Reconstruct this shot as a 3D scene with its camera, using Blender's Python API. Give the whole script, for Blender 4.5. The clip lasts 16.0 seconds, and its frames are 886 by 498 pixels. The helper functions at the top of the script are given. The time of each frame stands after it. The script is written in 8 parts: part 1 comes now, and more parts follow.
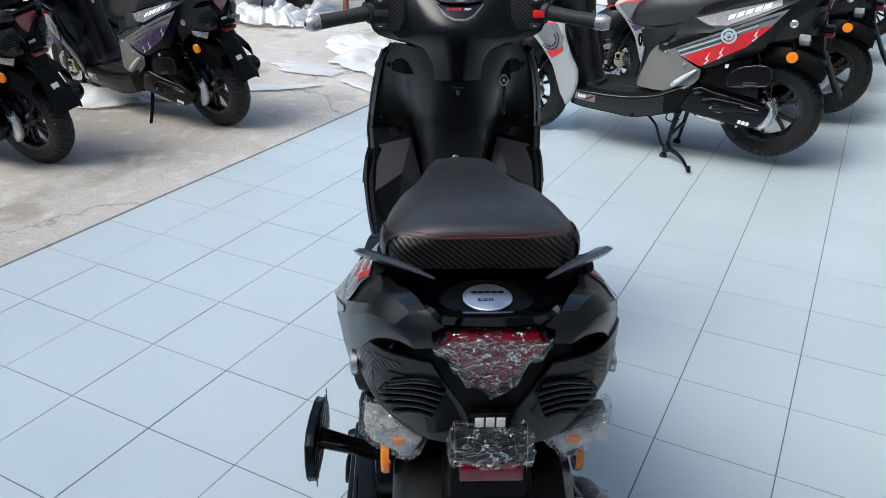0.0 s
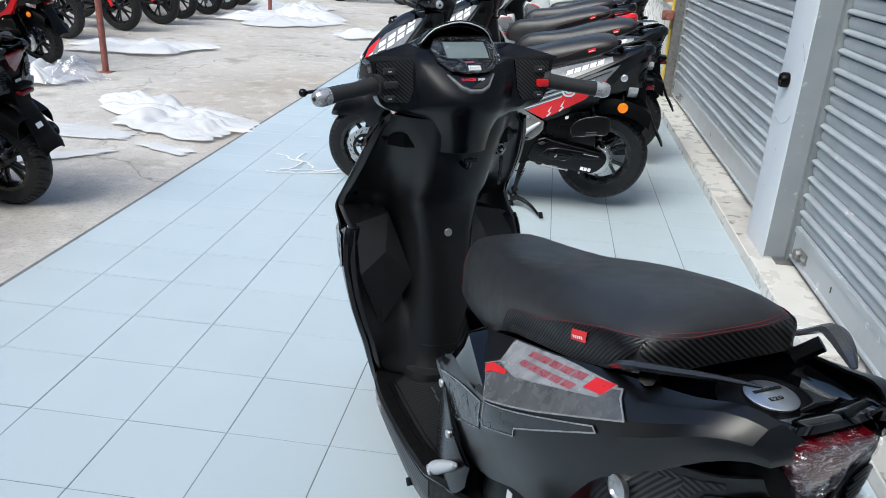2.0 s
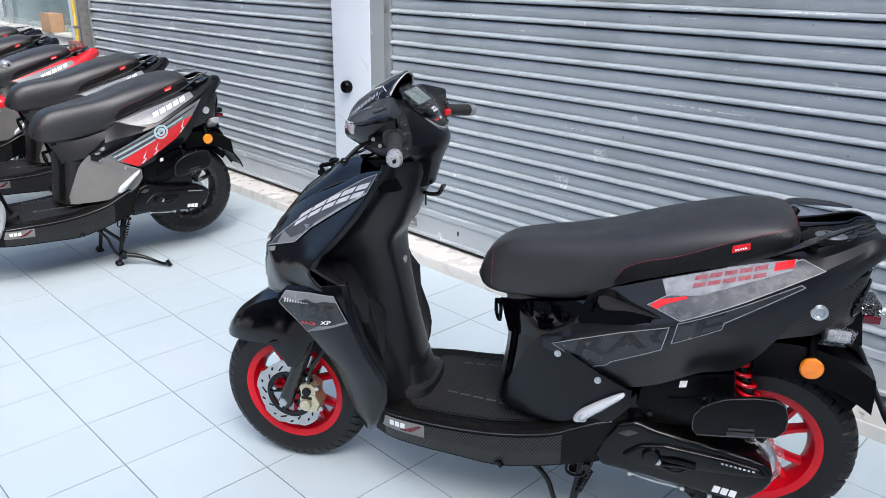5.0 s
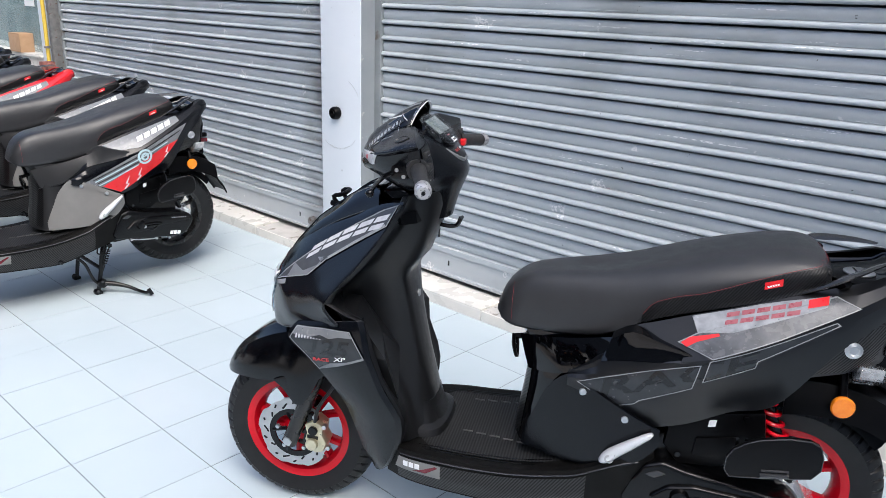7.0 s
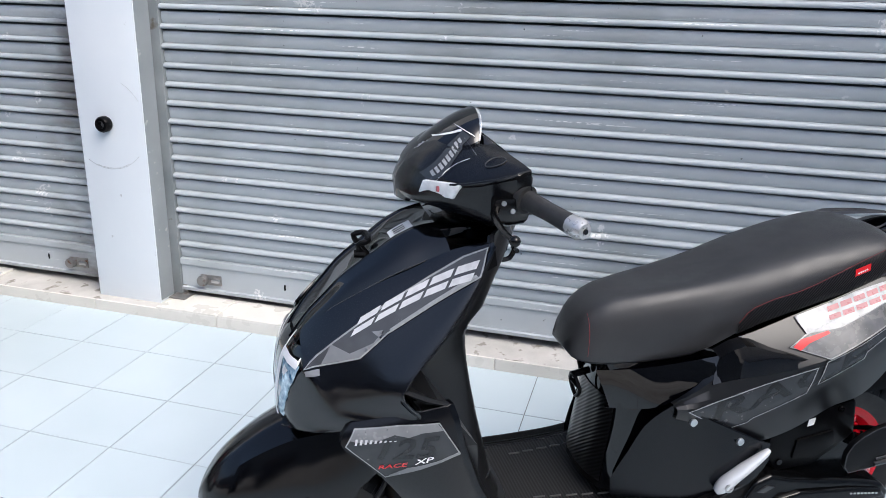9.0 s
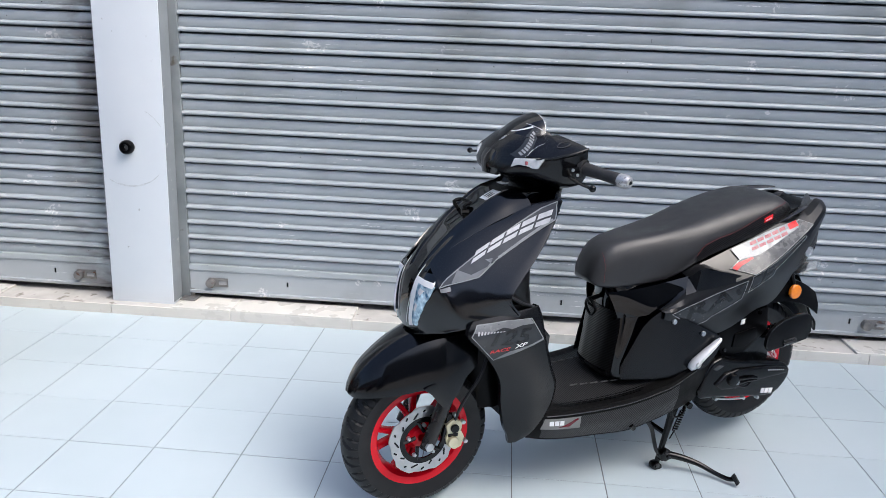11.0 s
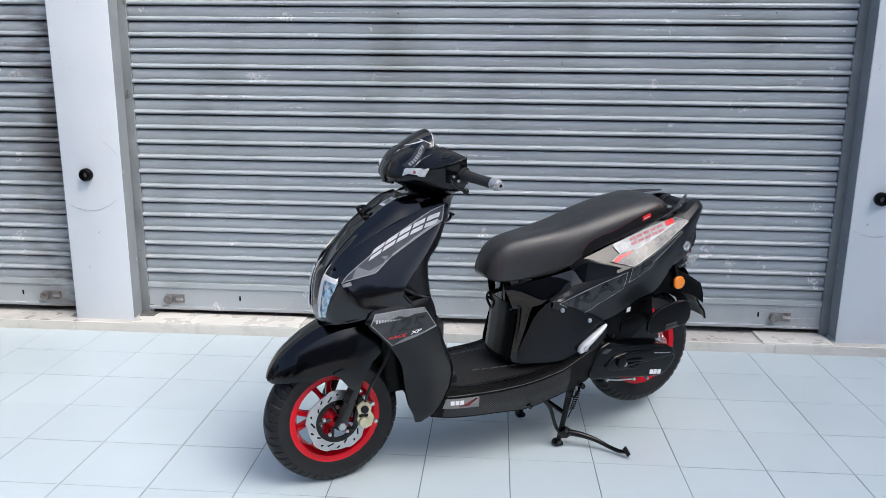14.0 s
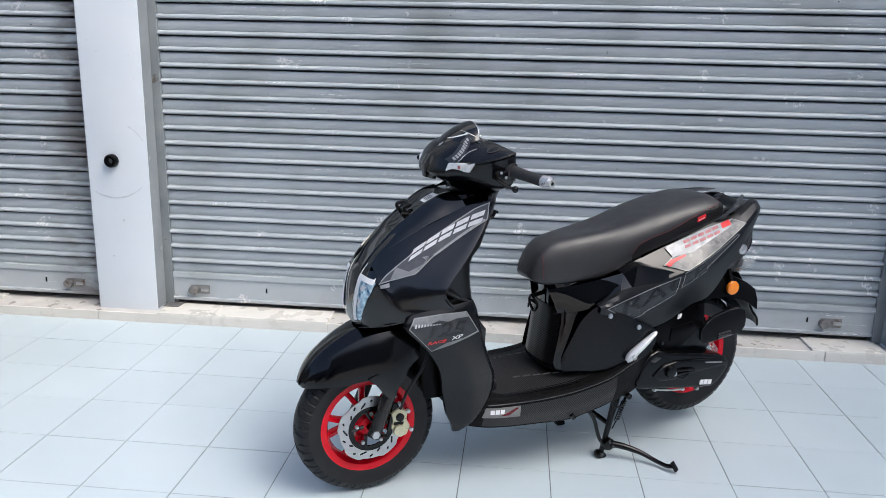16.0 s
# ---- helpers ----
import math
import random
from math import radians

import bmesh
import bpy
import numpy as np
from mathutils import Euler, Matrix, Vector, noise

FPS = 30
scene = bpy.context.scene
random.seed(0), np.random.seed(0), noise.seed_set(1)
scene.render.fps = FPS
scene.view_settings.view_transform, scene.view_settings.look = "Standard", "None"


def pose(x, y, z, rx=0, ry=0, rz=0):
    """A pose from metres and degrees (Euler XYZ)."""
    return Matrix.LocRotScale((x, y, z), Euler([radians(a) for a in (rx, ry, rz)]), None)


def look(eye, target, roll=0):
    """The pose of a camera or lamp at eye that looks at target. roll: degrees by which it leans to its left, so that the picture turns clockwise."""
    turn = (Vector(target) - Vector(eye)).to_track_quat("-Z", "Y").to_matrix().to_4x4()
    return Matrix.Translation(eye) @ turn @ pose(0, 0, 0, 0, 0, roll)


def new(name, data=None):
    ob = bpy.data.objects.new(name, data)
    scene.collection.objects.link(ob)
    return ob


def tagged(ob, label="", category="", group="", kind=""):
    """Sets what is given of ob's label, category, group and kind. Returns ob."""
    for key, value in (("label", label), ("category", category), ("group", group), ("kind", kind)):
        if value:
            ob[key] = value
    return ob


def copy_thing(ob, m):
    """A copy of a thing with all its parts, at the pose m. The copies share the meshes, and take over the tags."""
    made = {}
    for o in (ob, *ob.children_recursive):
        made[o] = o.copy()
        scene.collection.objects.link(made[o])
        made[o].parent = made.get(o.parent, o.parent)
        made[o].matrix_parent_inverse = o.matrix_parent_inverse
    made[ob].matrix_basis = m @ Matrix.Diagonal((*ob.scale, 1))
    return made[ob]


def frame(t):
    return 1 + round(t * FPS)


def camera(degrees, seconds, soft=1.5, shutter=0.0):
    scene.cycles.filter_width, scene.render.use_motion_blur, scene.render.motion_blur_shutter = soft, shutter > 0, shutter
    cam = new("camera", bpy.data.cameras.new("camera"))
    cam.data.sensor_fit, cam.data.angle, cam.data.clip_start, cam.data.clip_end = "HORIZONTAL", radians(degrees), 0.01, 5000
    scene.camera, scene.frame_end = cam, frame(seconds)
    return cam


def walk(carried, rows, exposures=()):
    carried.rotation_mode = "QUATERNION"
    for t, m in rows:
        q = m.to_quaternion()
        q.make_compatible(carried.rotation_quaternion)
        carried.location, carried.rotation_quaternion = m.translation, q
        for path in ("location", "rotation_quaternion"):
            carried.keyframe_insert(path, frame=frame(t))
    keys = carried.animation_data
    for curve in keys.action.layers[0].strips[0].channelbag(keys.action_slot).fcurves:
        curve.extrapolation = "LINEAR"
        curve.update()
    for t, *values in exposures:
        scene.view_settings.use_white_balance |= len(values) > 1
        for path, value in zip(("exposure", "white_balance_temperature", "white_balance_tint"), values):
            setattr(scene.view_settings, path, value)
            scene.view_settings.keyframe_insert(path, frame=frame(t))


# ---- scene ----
cam = camera(59.8, 16.0, soft=0.65)
METRES, EYE, TILT, LEAN, TURN = 4.96, 1.28, 0.0, 0.0, 27.8
PATH = [
    (0, (-0.038, -0.171, 1.338), (-0.883, 1.412, 0.455), 0.1),
    (0.5, (-0.051, -0.157, 1.36), (-0.847, 1.466, 0.504), 1.2),
    (1, (-0.142, -0.175, 1.371), (-0.839, 1.518, 0.566), 2.5),
    (1.5, (-0.424, -0.241, 1.361), (-0.911, 1.541, 0.593), 3.1),
    (2, (-0.702, -0.234, 1.347), (-0.921, 1.602, 0.586), 3.0),
    (2.5, (-1.018, -0.125, 1.35), (-0.911, 1.721, 0.589), 2.2),
    (3, (-1.412, -0.082, 1.345), (-0.943, 1.707, 0.584), 1.2),
    (3.5, (-1.662, 0.054, 1.338), (-0.846, 1.717, 0.584), 0.6),
    (4, (-1.988, 0.141, 1.348), (-0.889, 1.642, 0.614), 0.5),
    (4.5, (-2.183, 0.13, 1.395), (-0.92, 1.511, 0.69), 0.8),
    (5, (-2.204, 0.054, 1.405), (-0.878, 1.388, 0.725), 0.8),
    (5.2, (-2.203, 0.009, 1.399), (-0.869, 1.341, 0.73), 0.8),
    (7.3, (-2.257, 0.31, 1.403), (-0.842, 1.583, 0.79), 2.0),
    (7.5, (-2.257, 0.406, 1.405), (-0.838, 1.676, 0.793), 1.9),
    (8, (-2.153, 0.646, 1.384), (-0.74, 1.92, 0.768), -0.1),
    (8.5, (-2.174, 0.888, 1.374), (-0.496, 1.758, 0.72), 0.2),
    (8.7, (-2.221, 1.012, 1.379), (-0.463, 1.687, 0.706), 0.8),
    (10.8, (-3.088, 1.557, 1.349), (-1.166, 1.711, 0.817), 2.3),
    (11, (-3.141, 1.583, 1.357), (-1.216, 1.729, 0.836), 2.3),
    (11.5, (-3.231, 1.527, 1.372), (-1.297, 1.675, 0.883), 2.2),
    (12, (-3.32, 1.378, 1.367), (-1.382, 1.534, 0.899), 1.8),
    (12.5, (-3.368, 1.291, 1.369), (-1.428, 1.453, 0.911), 1.2),
    (13, (-3.408, 1.287, 1.361), (-1.467, 1.444, 0.905), 0.8),
    (13.5, (-3.426, 1.283, 1.361), (-1.485, 1.427, 0.904), 0.6),
    (14, (-3.431, 1.275, 1.359), (-1.487, 1.406, 0.905), 0.6),
    (14.5, (-3.426, 1.268, 1.355), (-1.483, 1.403, 0.903), 0.7),
    (15, (-3.414, 1.268, 1.355), (-1.473, 1.421, 0.898), 1.1),
    (15.5, (-3.371, 1.287, 1.354), (-1.435, 1.461, 0.884), 1.3),
    (16, (-3.282, 1.358, 1.36), (-1.351, 1.539, 0.874), 1.4),
]
walk(cam, [(t, look(eye, target, roll)) for t, eye, target, roll in PATH], [(0.0, 0.70, 5900.0, 4.0), (3.0, 0.74, 5900.0, 4.0), (4.5, 1.02, 5950.0, 9.0), (8.5, 1.07, 6100.0, 10.0), (11.0, 0.98, 6100.0, 10.0), (16.0, 0.93, 6150.0, 9.0)])

# ---- light ----
SUN_DIR = Vector((-0.47, -0.81, 1.12)).normalized()
world = bpy.data.worlds.new("sky")
scene.world = world
world.use_nodes = True
wn, wl = world.node_tree.nodes, world.node_tree.links
wn.clear()
sky = wn.new("ShaderNodeTexSky")
sky.sky_type = "NISHITA"
sky.sun_disc = False
sky.sun_elevation = math.asin(SUN_DIR.z)
sky.sun_rotation = math.atan2(SUN_DIR.x, SUN_DIR.y)
sky.air_density, sky.dust_density, sky.ozone_density = 1.0, 6.0, 1.5
wb = wn.new("ShaderNodeBackground")
wb.inputs["Strength"].default_value = 0.13
wo = wn.new("ShaderNodeOutputWorld")
wl.new(sky.outputs[0], wb.inputs["Color"])
wl.new(wb.outputs[0], wo.inputs["Surface"])
sun_data = bpy.data.lights.new("sun", "SUN")
sun_data.energy, sun_data.angle, sun_data.color = 1.05, radians(40), (1.0, 0.96, 0.9)
sun = new("sun", sun_data)
sun.matrix_world = look(SUN_DIR * 20, (0, 0, 0))
scene.view_settings.exposure = 0.0


# ---- materials ----
def nodes_of(name):
    m = bpy.data.materials.new(name)
    m.use_nodes = True
    n = m.node_tree.nodes
    n.clear()
    out = n.new("ShaderNodeOutputMaterial")
    return m, n, m.node_tree.links, out


def noise_node(n, l, coord, scale, detail=4.0, stretch=None):
    t = n.new("ShaderNodeTexNoise")
    t.inputs["Scale"].default_value = scale
    t.inputs["Detail"].default_value = detail
    if stretch:
        mp = n.new("ShaderNodeMapping")
        mp.inputs["Scale"].default_value = stretch
        l.new(coord, mp.inputs["Vector"])
        coord = mp.outputs[0]
    l.new(coord, t.inputs["Vector"])
    return t.outputs["Fac"]


def ramp(n, l, fac, stops):
    r = n.new("ShaderNodeValToRGB")
    while len(r.color_ramp.elements) < len(stops):
        r.color_ramp.elements.new(0.5)
    for e, (p, c) in zip(r.color_ramp.elements, stops):
        e.position = p
        e.color = (*c, 1) if len(c) == 3 else (c[0], c[0], c[0], 1)
    l.new(fac, r.inputs[0])
    return r.outputs[0]


def mixc(n, l, fac, a, b):
    m = n.new("ShaderNodeMix")
    m.data_type = "RGBA"
    for sock, v in ((m.inputs[0], fac), (m.inputs[6], a), (m.inputs[7], b)):
        if isinstance(v, (int, float)):
            sock.default_value = v
        elif isinstance(v, tuple):
            sock.default_value = (*v, 1)
        else:
            l.new(v, sock)
    return m.outputs[2]


def surf(name, c1, c2=None, scale=30.0, rough=0.5, rvar=0.08, metal=0.0, coat=0.0, bump=0.0, bscale=400.0, spots=None, stretch=None, rand=0.0, spec=0.5, world_space=False, cracks=None):
    """A painted or moulded surface: two tones at one scale, fine relief at another, uneven gloss."""
    m, n, l, out = nodes_of(name)
    p = n.new("ShaderNodeBsdfPrincipled")
    tc = n.new("ShaderNodeTexCoord").outputs["Object"]
    if world_space:
        tc = n.new("ShaderNodeNewGeometry").outputs["Position"]
    c2 = c2 or tuple(min(1, v * 1.25 + 0.002) for v in c1)
    big = noise_node(n, l, tc, scale, 5.0, stretch)
    col = ramp(n, l, big, [(0.3, c1), (0.7, c2)])
    if spots:
        sc, lo, hi, sp = spots
        s = noise_node(n, l, tc, sc, 6.0, stretch)
        mask = ramp(n, l, s, [(lo, (0.0,)), (hi, (1.0,))])
        col = mixc(n, l, mask, col, sp)
    if cracks:
        wob = n.new("ShaderNodeVectorMath")
        wob.operation = "MULTIPLY_ADD"
        nz = n.new("ShaderNodeTexNoise")
        nz.inputs["Scale"].default_value = 2.2
        nz.inputs["Detail"].default_value = 6.0
        l.new(tc, nz.inputs["Vector"])
        l.new(nz.outputs["Color"], wob.inputs[0])
        wob.inputs[1].default_value = (0.9, 0.9, 0.9)
        l.new(tc, wob.inputs[2])
        vo = n.new("ShaderNodeTexVoronoi")
        vo.feature = "DISTANCE_TO_EDGE"
        vo.inputs["Scale"].default_value = cracks[0]
        l.new(wob.outputs[0], vo.inputs["Vector"])
        col = mixc(n, l, ramp(n, l, vo.outputs["Distance"], [(0.0, (0.85,)), (cracks[1], (0.0,))]), col, cracks[2])
        col = mixc(n, l, ramp(n, l, noise_node(n, l, tc, 0.55, 8.0), [(0.46, (0.0,)), (0.66, (0.75,))]), col, (0.33, 0.285, 0.23))
        col = mixc(n, l, ramp(n, l, noise_node(n, l, tc, 9.0, 8.0), [(0.52, (0.0,)), (0.70, (0.45,))]), col, (0.66, 0.64, 0.60))
        col = mixc(n, l, ramp(n, l, noise_node(n, l, tc, 70.0, 4.0), [(0.50, (0.0,)), (0.80, (0.5,))]), col, cracks[2])
    if rand:
        oi = n.new("ShaderNodeObjectInfo")
        hv = n.new("ShaderNodeHueSaturation")
        mr = n.new("ShaderNodeMapRange")
        mr.inputs[3].default_value, mr.inputs[4].default_value = 1 - rand, 1 + rand
        l.new(oi.outputs["Random"], mr.inputs[0])
        l.new(mr.outputs[0], hv.inputs["Value"])
        l.new(col, hv.inputs["Color"])
        col = hv.outputs[0]
    l.new(col, p.inputs["Base Color"])
    rr = ramp(n, l, noise_node(n, l, tc, scale * 2.3, 3.0), [(0.3, (max(0.02, rough - rvar),)), (0.7, (min(1.0, rough + rvar),))])
    l.new(rr, p.inputs["Roughness"])
    p.inputs["Metallic"].default_value = metal
    p.inputs["Coat Weight"].default_value = coat
    p.inputs["Coat Roughness"].default_value = 0.06
    p.inputs["Specular IOR Level"].default_value = spec
    if bump:
        b = n.new("ShaderNodeBump")
        b.inputs["Strength"].default_value = bump
        b.inputs["Distance"].default_value = 0.002
        l.new(noise_node(n, l, tc, bscale, 2.0), b.inputs["Height"])
        l.new(b.outputs[0], p.inputs["Normal"])
    l.new(p.outputs[0], out.inputs["Surface"])
    return m


def weave(name, c1, c2, pitch, rough=0.35, diag=(1.0, 0.0, 1.0)):
    """Moulded carbon-look plastic: fine diagonal ribs."""
    m, n, l, out = nodes_of(name)
    p = n.new("ShaderNodeBsdfPrincipled")
    tc = n.new("ShaderNodeTexCoord").outputs["Object"]
    mp = n.new("ShaderNodeMapping")
    mp.inputs["Rotation"].default_value = (0, radians(35), 0) if diag[0] else (radians(50), 0, radians(90))
    l.new(tc, mp.inputs["Vector"])
    w = n.new("ShaderNodeTexWave")
    w.bands_direction = "X"
    w.inputs["Scale"].default_value = 0.314 / pitch
    w.inputs["Distortion"].default_value = 0.0
    l.new(mp.outputs[0], w.inputs["Vector"])
    col = ramp(n, l, w.outputs["Fac"], [(0.3, c1), (0.8, c2)])
    l.new(col, p.inputs["Base Color"])
    p.inputs["Roughness"].default_value = rough
    p.inputs["Specular IOR Level"].default_value = 0.28
    b = n.new("ShaderNodeBump")
    b.inputs["Strength"].default_value = 0.5
    b.inputs["Distance"].default_value = 0.001
    l.new(w.outputs["Fac"], b.inputs["Height"])
    l.new(b.outputs[0], p.inputs["Normal"])
    l.new(p.outputs[0], out.inputs["Surface"])
    return m


def clear_film(name, tint, amount, rough, bump, bscale, shine=0.0):
    """Thin clear plastic: mostly see-through, with its own gloss."""
    m, n, l, out = nodes_of(name)
    tr = n.new("ShaderNodeBsdfTransparent")
    p = n.new("ShaderNodeBsdfPrincipled")
    p.inputs["Base Color"].default_value = (*tint, 1)
    p.inputs["Roughness"].default_value = rough
    p.inputs["Specular IOR Level"].default_value = 0.8
    p.inputs["Metallic"].default_value = shine
    tc = n.new("ShaderNodeTexCoord").outputs["Object"]
    b = n.new("ShaderNodeBump")
    b.inputs["Strength"].default_value = bump
    b.inputs["Distance"].default_value = 0.01
    h = noise_node(n, l, tc, bscale, 3.0)
    l.new(h, b.inputs["Height"])
    l.new(b.outputs[0], p.inputs["Normal"])
    mx = n.new("ShaderNodeMixShader")
    if bump > 0.3:
        vo = n.new("ShaderNodeTexVoronoi")
        vo.feature = "DISTANCE_TO_EDGE"
        vo.inputs["Scale"].default_value = bscale
        mp = n.new("ShaderNodeMapping")
        mp.inputs["Scale"].default_value = (1.0, 0.32, 2.1)
        mp.inputs["Rotation"].default_value = (0.5, 0.3, 0.2)
        wob = n.new("ShaderNodeVectorMath")
        wob.operation = "MULTIPLY_ADD"
        nz = n.new("ShaderNodeTexNoise")
        nz.inputs["Scale"].default_value = bscale * 0.9
        nz.inputs["Detail"].default_value = 4.0
        l.new(tc, nz.inputs["Vector"])
        l.new(nz.outputs["Color"], wob.inputs[0])
        wob.inputs[1].default_value = (0.05, 0.05, 0.05)
        l.new(tc, wob.inputs[2])
        l.new(wob.outputs[0], mp.inputs["Vector"])
        l.new(mp.outputs[0], vo.inputs["Vector"])
        h = vo.outputs["Distance"]
        l.new(ramp(n, l, h, [(0.0, (min(1, amount * 10),)), (0.025, (amount * 3.0,)), (0.08, (amount * 0.7,)), (0.5, (amount * 1.3,))]), mx.inputs[0])
    else:
        mx.inputs[0].default_value = amount
    l.new(tr.outputs[0], mx.inputs[1])
    l.new(p.outputs[0], mx.inputs[2])
    l.new(mx.outputs[0], out.inputs["Surface"])
    return m


M = {}
M["tile"] = surf("glazed_tile", (0.47, 0.55, 0.59), (0.51, 0.59, 0.63), 1.6, 0.22, 0.012, spots=(38, 0.775, 0.785, (0.22, 0.22, 0.21)), rand=0.014, world_space=True)
M["grout"] = surf("grout", (0.10, 0.108, 0.114), (0.18, 0.185, 0.19), 40, 0.9)
M["concrete"] = surf("yard_concrete", (0.41, 0.39, 0.36), (0.57, 0.55, 0.515), 1.1, 0.85, 0.08, bump=0.5, bscale=60, spots=(2.6, 0.56, 0.70, (0.32, 0.295, 0.26)), world_space=True, cracks=(0.42, 0.005, (0.17, 0.15, 0.13)))
M["screed"] = surf("kerb_concrete", (0.42, 0.41, 0.38), (0.55, 0.53, 0.50), 9, 0.85, 0.08, bump=0.6, bscale=120, spots=(18, 0.6, 0.68, (0.25, 0.23, 0.2)), world_space=True)
M["kerb_tile"] = surf("kerb_tile", (0.62, 0.60, 0.55), (0.70, 0.68, 0.63), 5, 0.3, 0.08, bump=0.05, bscale=60, spots=(9, 0.70, 0.78, (0.50, 0.45, 0.38)), rand=0.06, world_space=True)
M["pillar"] = surf("pillar_paint", (0.66, 0.71, 0.76), (0.72, 0.76, 0.80), 2.5, 0.55, 0.06, bump=0.12, bscale=90, spots=(26, 0.71, 0.75, (0.45, 0.47, 0.49)))
M["unseen_wall"] = surf("dark_unseen_wall", (0.12, 0.125, 0.13), (0.17, 0.178, 0.186), 1.2, 0.85, bump=0.3, bscale=30)
M["wall"] = surf("wall_paint", (0.70, 0.70, 0.68), (0.76, 0.76, 0.74), 2.0, 0.7, bump=0.15, bscale=80)
M["plastic"] = surf("black_moulded_plastic", (0.0012, 0.0012, 0.0015), (0.0022, 0.0022, 0.0026), 20, 0.34, 0.06, bump=0.06, bscale=900, spec=0.12)
M["board"] = surf("dull_black_plastic", (0.0036, 0.0035, 0.0034), (0.0054, 0.0052, 0.0050), 20, 0.5, 0.06, bump=0.1, bscale=700, spec=0.12)
M["shield_plastic"] = surf("grained_black_plastic", (0.0055, 0.0058, 0.0066), (0.0078, 0.0081, 0.0090), 20, 0.34, 0.06, bump=0.06, bscale=900, spec=0.40)
M["body_satin"] = surf("satin_panel_paint", (0.0026, 0.0029, 0.0038), (0.0038, 0.0042, 0.0053), 6, 0.31, 0.03, spec=0.5)
M["matt_panel"] = surf("matt_dark_panel", (0.010, 0.0104, 0.0116), (0.014, 0.0145, 0.016), 12, 0.42, 0.05, bump=0.05, bscale=800, spec=0.4)
M["apron_paint"] = surf("silky_black_paint", (0.0016, 0.0020, 0.0034), (0.0024, 0.0029, 0.0046), 6, 0.17, 0.03, spec=0.62)
M["semi_gloss"] = surf("semi_gloss_black_paint", (0.0008, 0.0010, 0.0017), (0.0013, 0.0015, 0.0024), 6, 0.14, 0.03, spec=0.42)
M["satin"] = surf("satin_black_paint", (0.0011, 0.0014, 0.0025), (0.0018, 0.0022, 0.0036), 6, 0.24, 0.03, spec=0.38)
M["gloss"] = surf("gloss_black_paint", (0.0005, 0.0006, 0.0011), (0.0009, 0.0010, 0.0016), 8, 0.03, 0.01, spec=0.60)
M["seat"] = surf("seat_vinyl", (0.0205, 0.0216, 0.0240), (0.0275, 0.0288, 0.0316), 14, 0.40, 0.05, bump=0.18, bscale=700, spec=0.5)
M["mat"] = weave("floor_mat", (0.006, 0.0062, 0.0066), (0.022, 0.0225, 0.0238), 0.006, 0.6)
M["dash"] = surf("worn_rib", (0.055, 0.055, 0.055), (0.085, 0.085, 0.085), 60, 0.5)
M["faint_print"] = surf("faint_print", (0.010, 0.011, 0.0125), (0.013, 0.014, 0.0155), 30, 0.22, spec=0.5)
M["rim_print"] = surf("silvery_outline", (0.22, 0.23, 0.24), (0.27, 0.28, 0.29), 40, 0.25)
M["pale_bar"] = surf("pale_grey_print", (0.46, 0.47, 0.49), (0.54, 0.55, 0.57), 40, 0.3)
M["pink_bar"] = surf("filmed_red_print", (0.26, 0.06, 0.075), (0.34, 0.10, 0.115), 40, 0.3)
M["carbon"] = weave("carbon_look", (0.0026, 0.0026, 0.0026), (0.036, 0.036, 0.037), 0.0062)
M["rubber"] = surf("tyre_rubber", (0.0085, 0.0088, 0.0098), (0.0130, 0.0134, 0.0146), 25, 0.46, 0.06, bump=0.12, bscale=500, spec=0.30)
M["grip"] = surf("grip_rubber", (0.015, 0.015, 0.016), (0.022, 0.022, 0.023), 60, 0.6, 0.05, bump=0.3, bscale=600)
M["red"] = surf("red_wheel_paint", (0.48, 0.0015, 0.010), (0.55, 0.003, 0.013), 9, 0.24, 0.04, coat=0.1, spec=0.3)
M["redplastic"] = surf("red_plastic", (0.65, 0.01, 0.015), (0.7, 0.015, 0.02), 40, 0.35)
M["black_rim"] = surf("black_wheel_paint", (0.010, 0.0098, 0.0098), (0.015, 0.0147, 0.0147), 9, 0.27)
M["steel"] = surf("brake_steel", (0.46, 0.46, 0.465), (0.54, 0.54, 0.545), 40, 0.36, 0.04, metal=0.9)
M["alloy"] = surf("cast_alloy", (0.55, 0.56, 0.57), (0.65, 0.66, 0.67), 30, 0.35, 0.06, metal=1.0, bump=0.1)
M["silver"] = surf("silver_paint", (0.40, 0.41, 0.415), (0.44, 0.45, 0.455), 12, 0.36, 0.04, metal=0.15)
M["bronze"] = surf("titanium_grey_paint", (0.155, 0.152, 0.146), (0.185, 0.181, 0.174), 12, 0.38, 0.04, metal=0.1)
M["rail"] = surf("satin_rail_paint", (0.024, 0.0248, 0.0268), (0.031, 0.032, 0.034), 20, 0.22, 0.03, spec=0.6)
M["footrest"] = surf("silver_footrest_paint", (0.62, 0.63, 0.64), (0.68, 0.69, 0.70), 20, 0.32, 0.05, metal=0.25)
M["white_bar"] = surf("white_print", (0.75, 0.75, 0.76), (0.8, 0.8, 0.8), 40, 0.35)
M["grey_print"] = surf("grey_print", (0.022, 0.0245, 0.028), (0.029, 0.032, 0.036), 30, 0.20, spec=0.5)
# lighter copy of grey_print, with the band's reflection put into the colour
M["band_print"] = surf("film_band_with_sheen", (0.046, 0.049, 0.055), (0.062, 0.066, 0.073), 24, 0.20, spec=0.5)
M["lgrey_print"] = surf("light_grey_print", (0.15, 0.158, 0.170), (0.19, 0.198, 0.21), 30, 0.22)
